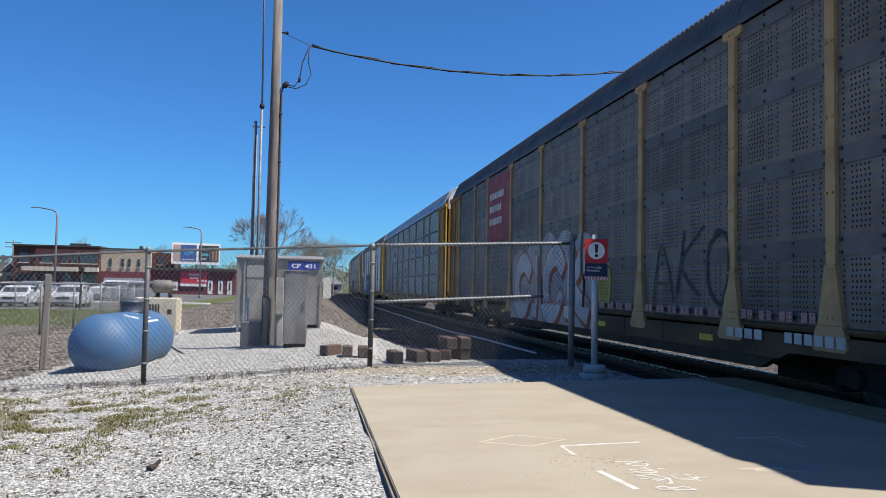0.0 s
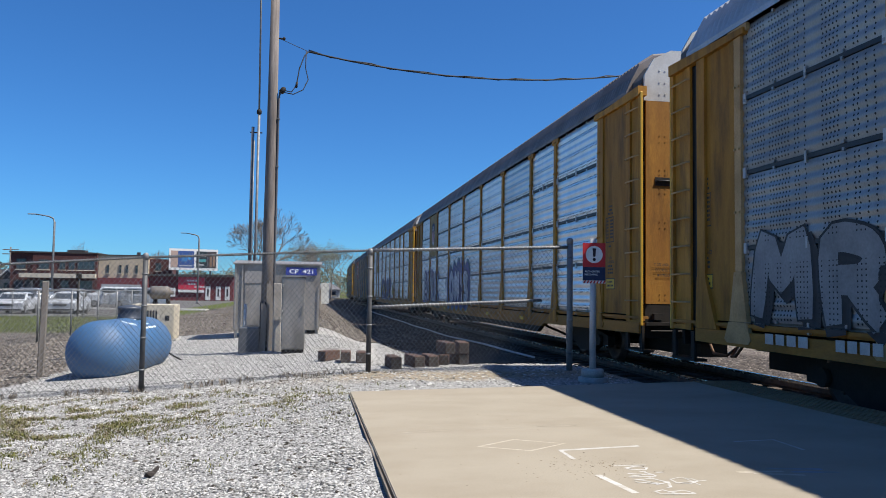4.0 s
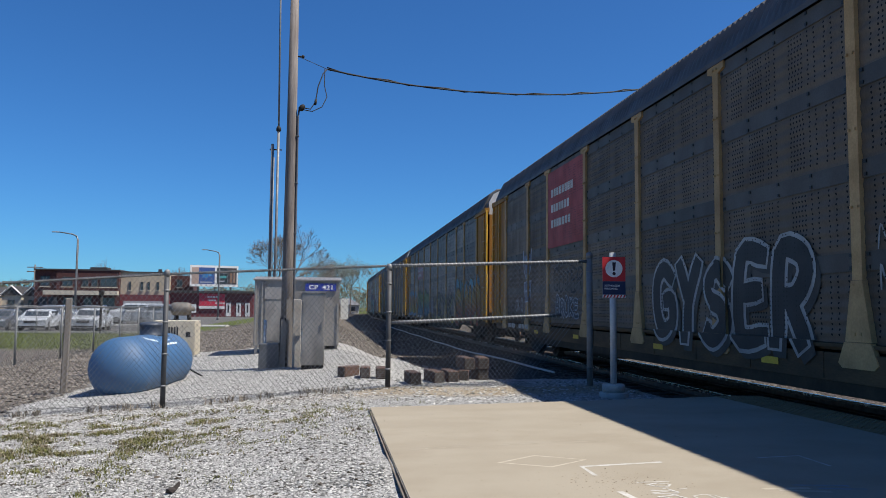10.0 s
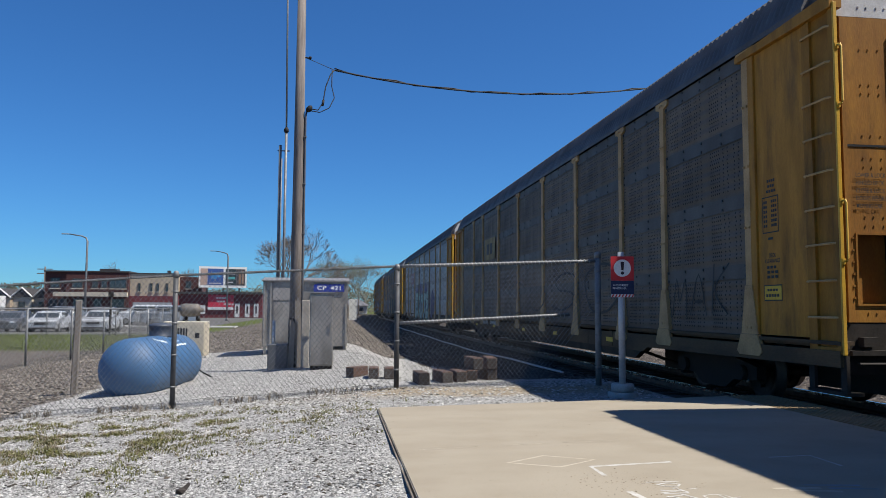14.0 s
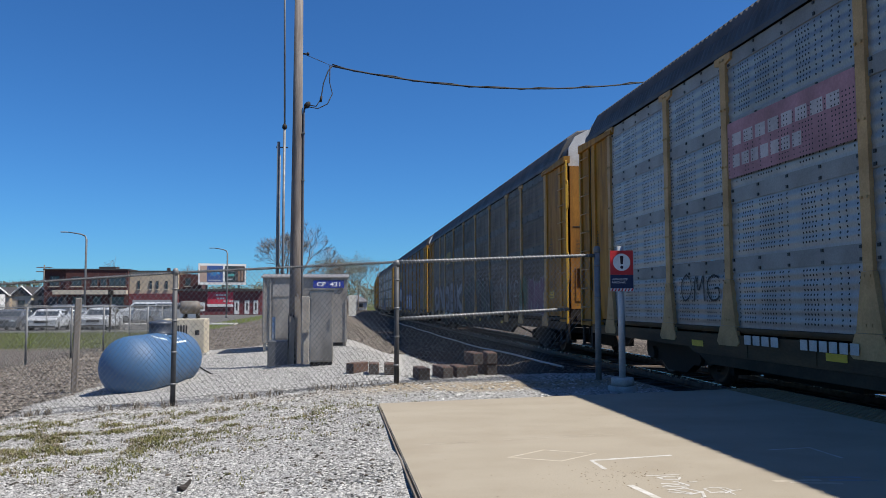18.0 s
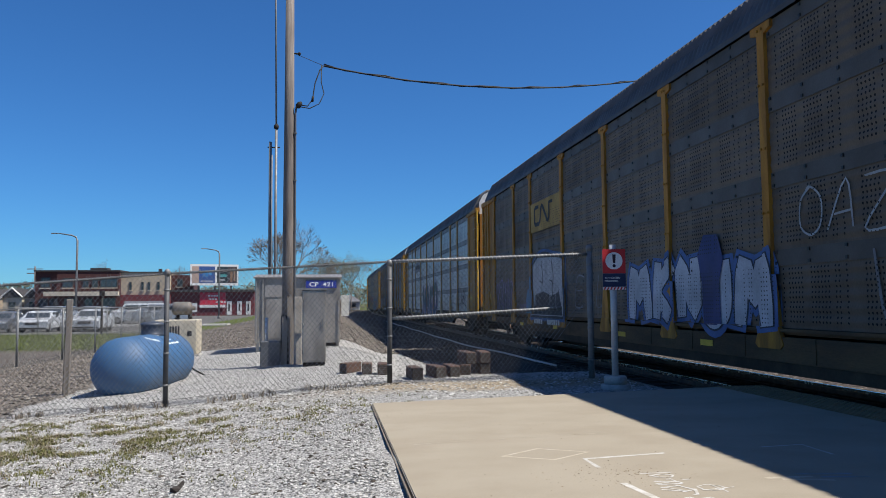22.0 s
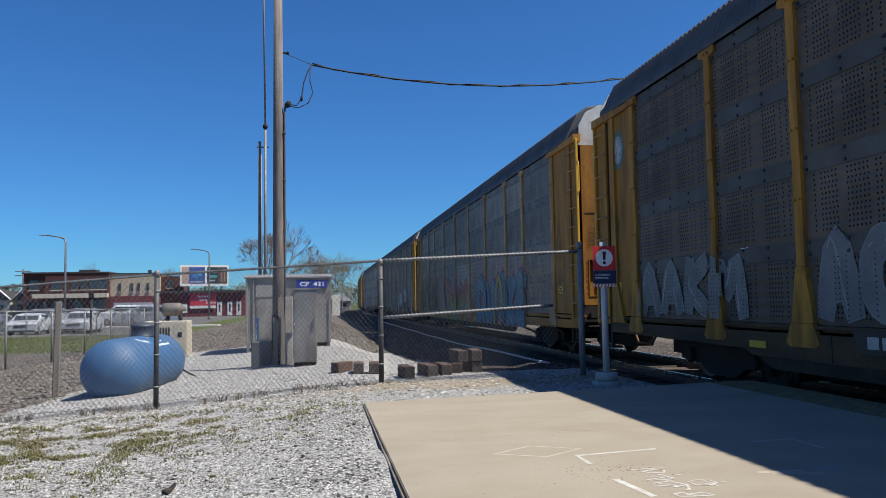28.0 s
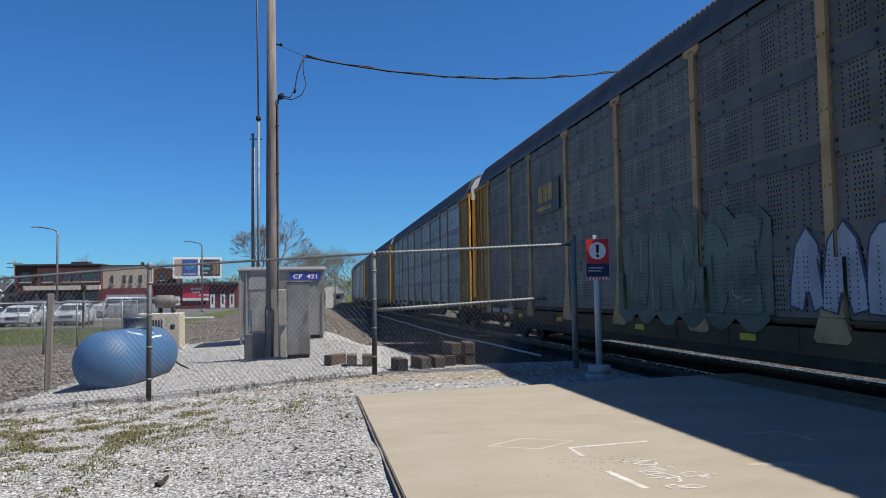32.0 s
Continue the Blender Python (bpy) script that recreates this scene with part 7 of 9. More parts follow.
def utility_pole():
    px, py = -0.845, 16.3
    zb = ground_z(px, py)
    p = thing("utility_pole", pose(px, py, 0), "weathered brown wooden utility pole with conduit and cable", "utility pole")
    bm = bmesh.new()
    tube(bm, [(0.0, 0, zb - 0.3), (0.0, 0, 2.0), (0.0, 0, 4.5), (0.0, 0, 7.62)], 0.14, 18, 0.088)
    part("shaft", bm, POLE_WOOD, p)
    # black band round the lowest metre of the shaft
    bm = bmesh.new()
    tube(bm, [(0, 0, zb - 0.05), (0, 0, zb + 0.6), (0, 0, zb + 1.02)], 0.150, 18, 0.142)
    part("creosote_band", bm, mat("creosote", (0.022, 0.019, 0.018), (0.035, 0.03, 0.027), 0.8, scale=5, grain=30, bump=0.4), p, "black band round the foot")
    # broken boards guarding its foot
    pale = mat("bleached_board", (0.50, 0.48, 0.44), (0.26, 0.24, 0.22), 0.9, scale=5, grain=40, bump=0.3, vary=0.3, stretch=(3, 3, 0.5))
    for x, y, rz, hgt, lean, wood in ((0.10, -0.19, 8, 1.47, 0.05, OLD_WOOD), (0.27, -0.12, -12, 1.38, 0.0, pale), (-0.08, -0.17, 0, 1.05, -0.03, OLD_WOOD)):
        bm = bmesh.new()
        prism(bm, [(-0.06, zb - 0.1), (0.06, zb - 0.1), (0.052 + lean, zb + hgt * 0.6), (0.06 + lean, zb + hgt - 0.05), (0.025 + lean, zb + hgt - 0.09), (0.0 + lean, zb + hgt), (-0.03 + lean, zb + hgt - 0.12), (-0.06 + lean, zb + hgt - 0.16)], -0.02, 0.02)
        bmesh.ops.rotate(bm, verts=bm.verts[:], cent=(0, 0, 0), matrix=Matrix.Rotation(radians(90 + rz), 3, "Z"))
        bmesh.ops.translate(bm, verts=bm.verts[:], vec=(x, y, 0))
        part("guard_board", bm, wood, p, "splintered weathered guard board")
    bm = bmesh.new()
    tube(bm, [(0.135, -0.05, zb), (0.13, -0.05, 2.0), (0.125, -0.04, 5.0), (0.15, -0.04, 5.17)], 0.024, 8)
    part("conduit", bm, mat("conduit_grey", (0.10, 0.10, 0.105), (0.07, 0.07, 0.075), 0.5), p, "dark conduit up the pole")
    bm = bmesh.new()
    lathe(bm, [(0.035, -0.05), (0.06, -0.02), (0.055, 0.06), (0.02, 0.10)], 12, Matrix.Translation((0.19, -0.04, 5.2)) @ Matrix.Rotation(radians(35), 4, "Y"))
    part("weatherhead", bm, BLACK_STEEL, p, "weatherhead where the cables leave")
    bm = bmesh.new()
    tube(bm, [(0.09, 0, 6.33), (0.2, 0, 6.33)], 0.016, 6)
    lathe(bm, [(0.02, -0.03), (0.035, 0.0), (0.02, 0.03)], 10, Matrix.Translation((0.20, 0, 6.33)))
    part("insulator", bm, BLACK_STEEL, p)
    for z in (2.55, 3.6, 4.6):
        bm = bmesh.new()
        box(bm, 0.10, 0.16, -0.08, -0.01, z, z + 0.02)
        part("strap", bm, GALV, p)

    def drop(s):
        x, y = 0.0 + 12.74 * s, 4.2 * s
        z = 6.16 - 1.05 * (s - 0.056) + 4.0 * (s - 0.056) ** 2 - 0.9 * (s - 0.056) ** 3
        return (x, y, z)
    def cable(name, pts, r, label):
        bm = bmesh.new()
        tube(bm, pts, r, 6)
        part(name, bm, DARK_RUBBER, p, label)
    line = [(0.10 + 0.0, 0, 6.33), (0.35, 0.12, 6.27), *[drop(s) for s in np.linspace(0.056, 0.95, 26)]]
    cable("messenger_wire", line[:3], 0.006, "thin messenger wire")
    cable("service_cable", line[2:], 0.019, "twisted black service cable")
    twist = [(x, y + 0.02 * math.sin(k * 2.2), z + 0.03 * math.cos(k * 2.2) + 0.01) for k, (x, y, z) in enumerate(line[2:])]
    cable("service_cable", twist, 0.013, "twisted black service cable")
    cable("drip_loop", [drop(0.056), (0.63, 0.1, 6.02), (0.53, 0.05, 5.72), (0.48, 0.0, 5.36), (0.38, -0.02, 5.20), (0.20, -0.04, 5.22)], 0.012, "drip loop")
    cable("drip_loop", [drop(0.052), (0.66, 0.1, 5.76), (0.72, 0.05, 5.50), (0.62, 0.02, 5.27), (0.42, -0.03, 5.15), (0.20, -0.04, 5.18)], 0.011, "drip loop")
    bm = bmesh.new()
    tube(bm, [(0.49, 0.0, 5.42), (0.475, 0.0, 5.30)], 0.026, 6)
    part("splice", bm, BLACK_STEEL, p)


utility_pole()


def masts():
    for x, y, h, r, knob, lab in ((-1.93, 25.6, 6.36, 0.048, None, "slim galvanised steel mast behind the signal house"), (-1.74, 25.5, 14.0, 0.042, 6.84, "tall thin galvanised radio mast with a coupling")):
        zb = ground_z(x, y)
        m = thing("mast", pose(x, y, 0), lab, "mast", "steel masts behind the signal house")
        bm = bmesh.new()
        tube(bm, [(0, 0, zb - 0.1), (0, 0, knob or h)], r, 10)
        part("tube", bm, GALV, m)
        if knob:
            bm = bmesh.new()
            tube(bm, [(0, 0, knob), (-0.08, 0, h)], 0.03, 8)
            part("upper_tube", bm, GALV, m)
            bm = bmesh.new()
            lathe(bm, [(0.05, -0.08), (0.08, -0.04), (0.08, 0.04), (0.04, 0.10)], 12, Matrix.Translation((0, 0, knob)))
            part("coupling", bm, BLACK_STEEL, m)
            bm = bmesh.new()
            tube(bm, [(-0.13, 0, 5.9), (-0.13, 0, -0.2)], 0.02, 6)
            part("cable_tube", bm, GALV, m)
        else:
            bm = bmesh.new()
            box(bm, -0.09, 0.30, -0.015, 0.015, h - 0.20, h - 0.165)
            part("clamp", bm, BLACK_STEEL, m)


masts()


def trackside_pipe():
    bm = bmesh.new()
    tube(bm, [(4.53, y, ground_z(4.53, y) + 0.03 + 0.015 * math.sin(y * 0.7)) for y in np.arange(15.2, 62, 1.5)], 0.024, 8)
    solid("trackside_pipe", bm, flat("pipe_pale", (0.45, 0.44, 0.42)), pose(0, 0, 0), "pale conduit pipe lying along the ballast", "pipe")


trackside_pipe()


# ---------------------------------------------------------------- chalk on the slab
def chalk():
    white = mat("chalk", (0.48, 0.465, 0.435), (0.37, 0.345, 0.295), 0.95, scale=14, grain=80, bump=0)
    blue = mat("chalk_blue", (0.20, 0.235, 0.28), (0.22, 0.215, 0.19), 0.95, scale=8, grain=80, bump=0)
    faint = mat("chalk_faint", (0.40, 0.355, 0.285), (0.345, 0.30, 0.225), 0.95, scale=14, grain=80, bump=0)
    lift = []

    def mark(lines, w, mt, label):
        loops = []
        for ln in lines:
            loops += stroke(ln, w)
        lift.append(0.0001)
        me = poly_mesh("chalk_mark", loops, lambda u, v: Vector((u, v, 0.0005 + sum(lift))), mt, (0, 0, 0.3))
        part("chalk_mark", me, None, PLATFORM, label)
    mark([[(1.15, 5.13), (1.45, 5.35), (1.76, 5.17), (1.46, 4.96), (1.15, 5.13)]], 0.025, faint, "faint chalk diamond")
    mark([[(2.24, 5.04), (1.66, 4.95), (1.66, 4.69)]], 0.04, white, "white paint angle mark")
    mark([[(1.654, 4.245), (1.701, 3.863)]], 0.05, white, "white paint dash")
    mark([[(3.01, 5.12), (3.34, 5.16), (3.33, 4.80)]], 0.03, white, "white paint angle mark")
    mark([[(2.52, 4.23), (2.78, 4.22)], [(2.6, 4.19), (2.85, 4.12)]], 0.05, faint, "smeared white paint")
    mark([[(2.75, 4.30), (3.05, 4.25)], [(2.85, 4.2), (3.1, 4.16)]], 0.05, blue, "smeared blue chalk")
    mark([[(0.62, 5.66), (1.08, 5.76)], [(1.25, 5.78), (1.62, 5.83)], [(1.75, 5.85), (2.15, 5.88)]], 0.010, faint, "broken chalk line")
    # scrawled characters that cannot be read, as their strokes
    scrawl = [[(1.844, 4.468), (2.038, 4.469)], [(1.881, 4.404), (1.953, 4.437), (2.018, 4.4), (1.985, 4.349), (1.908, 4.362), (1.881, 4.404)], [(1.931, 4.301), (1.96, 4.308)], [(1.844, 4.263), (1.956, 4.233)], [(1.824, 4.201), (1.934, 4.235)], [(1.954, 4.28), (1.979, 4.203)], [(1.832, 4.182), (1.968, 4.186)], [(2.021, 4.273), (2.061, 4.279)], [(1.817, 4.113), (1.937, 4.144)], [(1.803, 4.071), (1.901, 4.019)], [(1.836, 4.119), (1.913, 4.034)], [(1.92, 4.155), (1.971, 4.054)], [(1.895, 4.007), (1.967, 4.037)], [(1.983, 4.052), (1.942, 3.94), (1.921, 3.934)], [(1.818, 3.866), (1.826, 3.816), (1.904, 3.803), (2.007, 3.8)], [(1.818, 3.866), (1.873, 3.892), (1.911, 3.818)], [(1.881, 3.844), (1.981, 3.872), (2.011, 3.807)]]
    mark(scrawl, 0.019, white, "small scrawled chalk marks")
    mark([[(2.022, 4.109), (2.083, 4.138), (2.15, 4.113), (2.162, 4.051), (2.094, 4.007), (2.024, 4.022), (2.022, 4.109)], [(2.115, 4.135), (2.13, 3.969)], [(2.014, 4.023), (2.214, 4.063)]], 0.012, white, "chalk ring with a cross")


chalk()

BACK_WIRE = mat("back_fence_wire", (0.09, 0.09, 0.09), (0.06, 0.06, 0.06), 0.7, 0.1, scale=6, bump=0)

# ---------------------------------------------------------------- the street beyond
BRICK = mat("brick_red", (0.085, 0.030, 0.026), (0.060, 0.022, 0.020), 0.9, scale=3, grain=12, bump=0.2, vary=0.05)
DARK_ROOF = mat("dark_roof", (0.05, 0.045, 0.045), (0.035, 0.033, 0.033), 0.85)
CREAM_TRIM = mat("cream_trim", (0.55, 0.48, 0.37), (0.46, 0.40, 0.31), 0.8, scale=3)
TAN_WALL = mat("tan_block", (0.47, 0.385, 0.28), (0.42, 0.34, 0.24), 0.9, scale=1.5)
WINE = mat("wine_wall", (0.15, 0.03, 0.035), (0.115, 0.025, 0.03), 0.85, scale=2)
GLASS = bpy.data.materials.new("window_glass")
GLASS.use_nodes = True
_g = GLASS.node_tree.nodes["Principled BSDF"]
_g.inputs["Base Color"].default_value, _g.inputs["Roughness"].default_value, _g.inputs["Specular IOR Level"].default_value = (0.035, 0.045, 0.055, 1), 0.06, 0.8
WHITE_TRIM = flat("white_trim", (0.68, 0.67, 0.64))


def window(parent, x, z, w, h, y=0.0, frame_m=None, panes=2):
    bm = bmesh.new()
    f = 0.09
    for a, b, c, d in ((x, x + w, z, z + f), (x, x + w, z + h - f, z + h), (x, x + f, z + f, z + h - f), (x + w - f, x + w, z + f, z + h - f)):
        box(bm, a, b, y - 0.10, y + 0.02, c, d)
    for k in range(1, panes):
        xx = x + w * k / panes
        box(bm, xx - f / 2, xx + f / 2, y - 0.09, y + 0.02, z + f, z + h - f)
    win = part("window", bm, frame_m or DARK_ROOF, parent, "dark framed window")
    bm = bmesh.new()
    box(bm, x + f, x + w - f, y - 0.04, y - 0.02, z + f, z + h - f)
    part("pane", bm, GLASS, win)
    bm = bmesh.new()
    box(bm, x - 0.1, x + w + 0.1, y - 0.16, y - 0.002, z - 0.12, z - 0.004)
    part("sill", bm, CREAM_TRIM, win)


def buildings():
    zb = -0.7
    # brick corner block
    b = thing("brick_building", pose(-44.6, 126, zb), "two-storey dark red brick shop building with flat roof", "building", "buildings along the street")
    W, H = 12.4, 7.0
    bm = bmesh.new()
    box(bm, 0, W, 0, 14, 0, H)
    box(bm, 3.2, W, -0.35, -0.002, 3.9, H)
    part("wall", bm, BRICK, b)
    bm = bmesh.new()
    box(bm, -0.1, W + 0.1, -0.45, 14.1, H + 0.003, H + 0.22)
    part("roof", bm, DARK_ROOF, b, "dark flat roof edge")
    bm = bmesh.new()
    box(bm, 6.8, 9.4, 4, 6, H + 0.22, H + 0.75)
    part("rooftop_unit", bm, DARK_ROOF, b)
    bm = bmesh.new()
    box(bm, 1.6, W, -1.1, -0.353, 3.25, 3.9)
    part("awning", bm, CREAM_TRIM, b, "cream fascia band")
    for x, w in ((4.1, 1.5), (7.0, 0.9), (8.35, 0.9), (9.6, 2.5)):
        window(b, x, 4.5, w, 1.5, -0.36, None, 2 if w < 2 else 3)
    for x, w in ((0.6, 1.3), (2.1, 1.3), (4.2, 2.0), (7.2, 1.2), (9.6, 2.2)):
        window(b, x, 0.7, w, 2.2, -0.002, None, 2)
    window(b, 0.8, 4.5, 1.4, 1.6, -0.002)
    # tan block annex
    b = thing("tan_building", pose(-32.15, 126.4, zb), "tan block upper storey over a dark shop front", "building", "buildings along the street")
    bm = bmesh.new()
    box(bm, 0, 6.6, 0, 22, 3.4, 6.85)
    part("wall", bm, TAN_WALL, b)
    bm = bmesh.new()
    box(bm, 0, 7.2, -0.3, 22, 0, 3.395)
    part("shop_front", bm, WINE, b)
    bm = bmesh.new()
    box(bm, -0.05, 6.65, -0.1, 22, 6.853, 7.0)
    part("roof", bm, DARK_ROOF, b)
    bm = bmesh.new()
    box(bm, 4.3, 4.8, 6, 6.5, 7.0, 7.7)
    part("chimney", bm, DARK_ROOF, b)
    for x in (1.2, 3.0, 4.0, 5.4):
        window(b, x, 4.1, 0.38, 1.3, -0.002, None, 1)
    bm = bmesh.new()
    box(bm, 0.6, 6.4, -0.36, -0.302, 0.5, 2.4)
    part("shutter", bm, mat("shutter_grey", (0.33, 0.34, 0.35), (0.27, 0.28, 0.29), 0.6, scale=2, stretch=(0.3, 1, 8)), b, "grey roller shutter")
    # long wine-red shop
    b = thing("red_shop", pose(-25.4, 128, zb), "long low wine-red shop with dark flat roof", "building", "buildings along the street")
    bm = bmesh.new()
    box(bm, 0, 13.4, 0, 12, 0, 3.8)
    part("wall", bm, WINE, b)
    bm = bmesh.new()
    box(bm, -0.1, 13.5, -0.5, 12, 3.803, 4.15)
    part("roof", bm, DARK_ROOF, b, "overhanging dark roof")
    bm = bmesh.new()
    box(bm, -0.5, 3.4, 3.0, 8.0, 4.15, 6.6)
    part("upper_storey", bm, BRICK, b)
    window(b, 0.8, 4.7, 0.9, 1.3, 2.99)
    sg = flat("shop_sign_red", (0.55, 0.03, 0.06))
    bm = bmesh.new()
    box(bm, 4.9, 8.9, -0.18, -0.02, 1.75, 3.7)
    s = part("sign_board", bm, sg, b, "red shop sign with white strip")
    bm = bmesh.new()
    box(bm, 4.9, 8.9, -0.20, -0.182, 1.3, 1.73)
    part("sign_strip", bm, WHITE_TRIM, s)
    bm = bmesh.new()
    for u, v, n in ((6.2, 3.05, 4), (6.4, 2.5, 3), (7.4, 2.05, 4)):
        for k in range(n):
            box(bm, u + k * 0.42, u + k * 0.42 + 0.3, -0.2, -0.183, v, v + 0.26)
    part("sign_lettering", bm, WHITE_TRIM, s, "white bars of lettering")
    for x in (9.1, 10.7, 12.1):
        bm = bmesh.new()
        box(bm, x, x + 0.75, -0.08, -0.003, 0.1, 2.3)
        d = part("door", bm, WHITE_TRIM, b, "white shop door panel")
        bm = bmesh.new()
        box(bm, x + 0.25, x + 0.5, -0.09, -0.081, 0.7, 1.9)
        part("pane", bm, PLATE_BLACK, d)
    bm = bmesh.new()
    box(bm, 3.1, 4.5, -0.08, -0.003, 0.6, 2.0)
    part("poster", bm, WHITE_TRIM, b)
    # billboard
    b = thing("billboard", pose(-22.3, 129.5, zb, 0, 0, 14), "white-framed double billboard standing over a shop roof", "billboard")
    W = 7.6
    bm = bmesh.new()
    box(bm, 0, W, 0, 0.3, 4.9, 8.35)
    part("frame", bm, WHITE_TRIM, b)
    pics = [(0.25, 1.35, (0.42, 0.30, 0.24)), (1.37, 3.85, (0.03, 0.08, 0.25)), (4.2, 5.9, (0.015, 0.03, 0.035)), (5.92, 7.35, (0.05, 0.04, 0.04))]
    for i, (a, c, col) in enumerate(pics):
        bm = bmesh.new()
        box(bm, a, c, -0.02, -0.003, 5.3, 8.0)
        part("poster_panel", bm, flat("poster_%d" % i, col), b)
    bars = [(1.9, 6.3, 0.9, 1.1, (0.05, 0.25, 0.55)), (2.9, 6.6, 0.5, 0.8, (0.08, 0.35, 0.7)), (4.4, 7.1, 1.3, 0.22, (0.6, 0.6, 0.6)), (4.4, 6.3, 1.3, 0.4, (0.1, 0.45, 0.45)), (4.4, 5.7, 1.0, 0.2, (0.6, 0.6, 0.6)),
            (1.6, 5.5, 1.9, 0.2, (0.5, 0.5, 0.55)), (6.3, 5.5, 0.35, 1.9, (0.3, 0.17, 0.1)), (6.85, 5.6, 0.25, 2.1, (0.4, 0.25, 0.16))]
    for x, z, w, h, col in bars:
        bm = bmesh.new()
        box(bm, x, x + w, -0.035, -0.021, z, z + h)
        part("poster_bar", bm, spray(col), b)
    for x in (1.2, 3.8, 6.4):
        bm = bmesh.new()
        box(bm, x, x + 0.25, 0.31, 0.56, 0, 7.5)
        part("strut", bm, DARK_ROOF, b)
    # gabled houses and a white trailer at the end of the street
    for x, y, w, h, c in ((-53.5, 128, 3.2, 3.0, (0.42, 0.33, 0.24)), (-50.4, 129, 2.9, 3.1, (0.50, 0.45, 0.36)), (-47.6, 130, 2.6, 3.0, (0.40, 0.36, 0.3))):
        b = thing("gabled_shop", pose(x, y, zb), "small gabled shop front with pale trim", "building", "buildings along the street")
        bm = bmesh.new()
        prism(bm, [(0, 0), (8, 0), (8, h), (0, h)], 0, w)
        part("wall", bm, mat("gable_wall_%d" % int(-x), c), b)
        bm = bmesh.new()
        vs = [bm.verts.new(p) for p in ((-0.2, -0.2, h), (w + 0.2, -0.2, h), (w / 2, -0.2, h + 1.5), (-0.2, 8, h), (w + 0.2, 8, h), (w / 2, 8, h + 1.5))]
        for f in ((0, 1, 2), (5, 4, 3), (0, 2, 5, 3), (1, 4, 5, 2), (0, 3, 4, 1)):
            bm.faces.new([vs[i] for i in f])
        part("roof", bm, DARK_ROOF, b, "steep dark roof")
        for s in (0, 1):
            bm = bmesh.new()
            tube(bm, [((-0.2, w + 0.2)[s], -0.25, h), (w / 2, -0.25, h + 1.5)], 0.12, 4)
            part("barge_board", bm, WHITE_TRIM, b)
        window(b, w / 2 - 0.5, 0.8, 1.0, 1.6, -0.002)
    b = thing("white_trailer", pose(-52, 112, zb), "white box trailer with a red and orange end", "trailer")
    bm = bmesh.new()
    box(bm, 0, 6.5, 0, 2.4, 0.6, 3.1)
    bevelled(bm, 0.06)
    part("box_body", bm, WHITE_TRIM, b)
    bm = bmesh.new()
    box(bm, 5.0, 6.45, -0.02, -0.003, 0.7, 3.0)
    part("red_patch", bm, flat("trailer_red", (0.55, 0.07, 0.04)), b)
    for x in (1.0, 2.2, 3.4):
        bm = bmesh.new()
        box(bm, x, x + 0.8, -0.02, -0.003, 1.5, 2.3)
        part("pane", bm, GLASS, b)
    for x in (1.4, 4.6):
        bm = bmesh.new()
        lathe(bm, [(0.4, -0.1), (0.4, 0.15)], 16, Matrix.Translation((x, 0.1, 0.42)) @ Matrix.Rotation(radians(90), 4, "X"))
        part("wheel", bm, DARK_RUBBER, b)
    # a house far down the line
    b = thing("house", pose(1.2, 172, -0.36), "small pale house with a grey hipped roof", "house")
    bm = bmesh.new()
    box(bm, 0, 5.5, 0, 6, 0, 1.9)
    part("wall", bm, mat("house_pale", (0.5, 0.5, 0.48)), b)
    bm = bmesh.new()
    vs = [bm.verts.new(p) for p in ((-0.4, -0.4, 1.9), (5.9, -0.4, 1.9), (5.9, 6.4, 1.9), (-0.4, 6.4, 1.9), (1.8, 3, 3.4), (3.7, 3, 3.4))]
    for f in ((0, 1, 5, 4), (1, 2, 5), (2, 3, 4, 5), (3, 0, 4), (3, 2, 1, 0)):
        bm.faces.new([vs[i] for i in f])
    part("roof", bm, mat("house_roof", (0.13, 0.13, 0.14)), b)
    window(b, 0.8, 0.6, 1.0, 0.9, -0.002)
    window(b, 3.4, 0.6, 1.2, 0.9, -0.002)


buildings()


def street_lamp(x, y, h, arm, label):
    zb = -0.7
    l = thing("street_lamp", pose(x, y, zb), label, "street lamp", "street lamps")
    bm = bmesh.new()
    tube(bm, [(0, 0, -0.1), (0, 0, h - 0.5), (-0.12, 0, h - 0.18), (-0.5, 0, h), (-arm, 0, h + 0.18)], 0.11, 10, 0.05)
    part("pole", bm, GALV, l)
    bm = bmesh.new()
    box(bm, -arm - 0.62, -arm + 0.05, -0.12, 0.12, h + 0.13, h + 0.22)
    bevelled(bm, 0.03)
    part("lamp_head", bm, GALV, l, "flat grey lamp head")
    bm = bmesh.new()
    lathe(bm, [(0.2, -0.05), (0.2, 0.25), (0.13, 0.35)], 12)
    part("base", bm, GALV, l)


street_lamp(-23.3, 76, 8.3, 1.7, "grey steel street lamp with one curved arm")
street_lamp(-13.7, 100, 8.6, 1.6, "grey steel street lamp with one curved arm")


def far_pole():
    x, y = -44.5, 128
    p = thing("far_pole", pose(x - 3, y + 6, -0.7), "dark wooden utility pole with crossarms", "utility pole")
    bm = bmesh.new()
    tube(bm, [(0, 0, 0), (0, 0, 8.2)], 0.16, 8, 0.11)
    part("shaft", bm, POLE_WOOD, p)
    for z in (7.0, 7.7):
        bm = bmesh.new()
        box(bm, -1.2, 1.2, -0.06, 0.06, z, z + 0.14)
        part("crossarm", bm, POLE_WOOD, p)


far_pole()


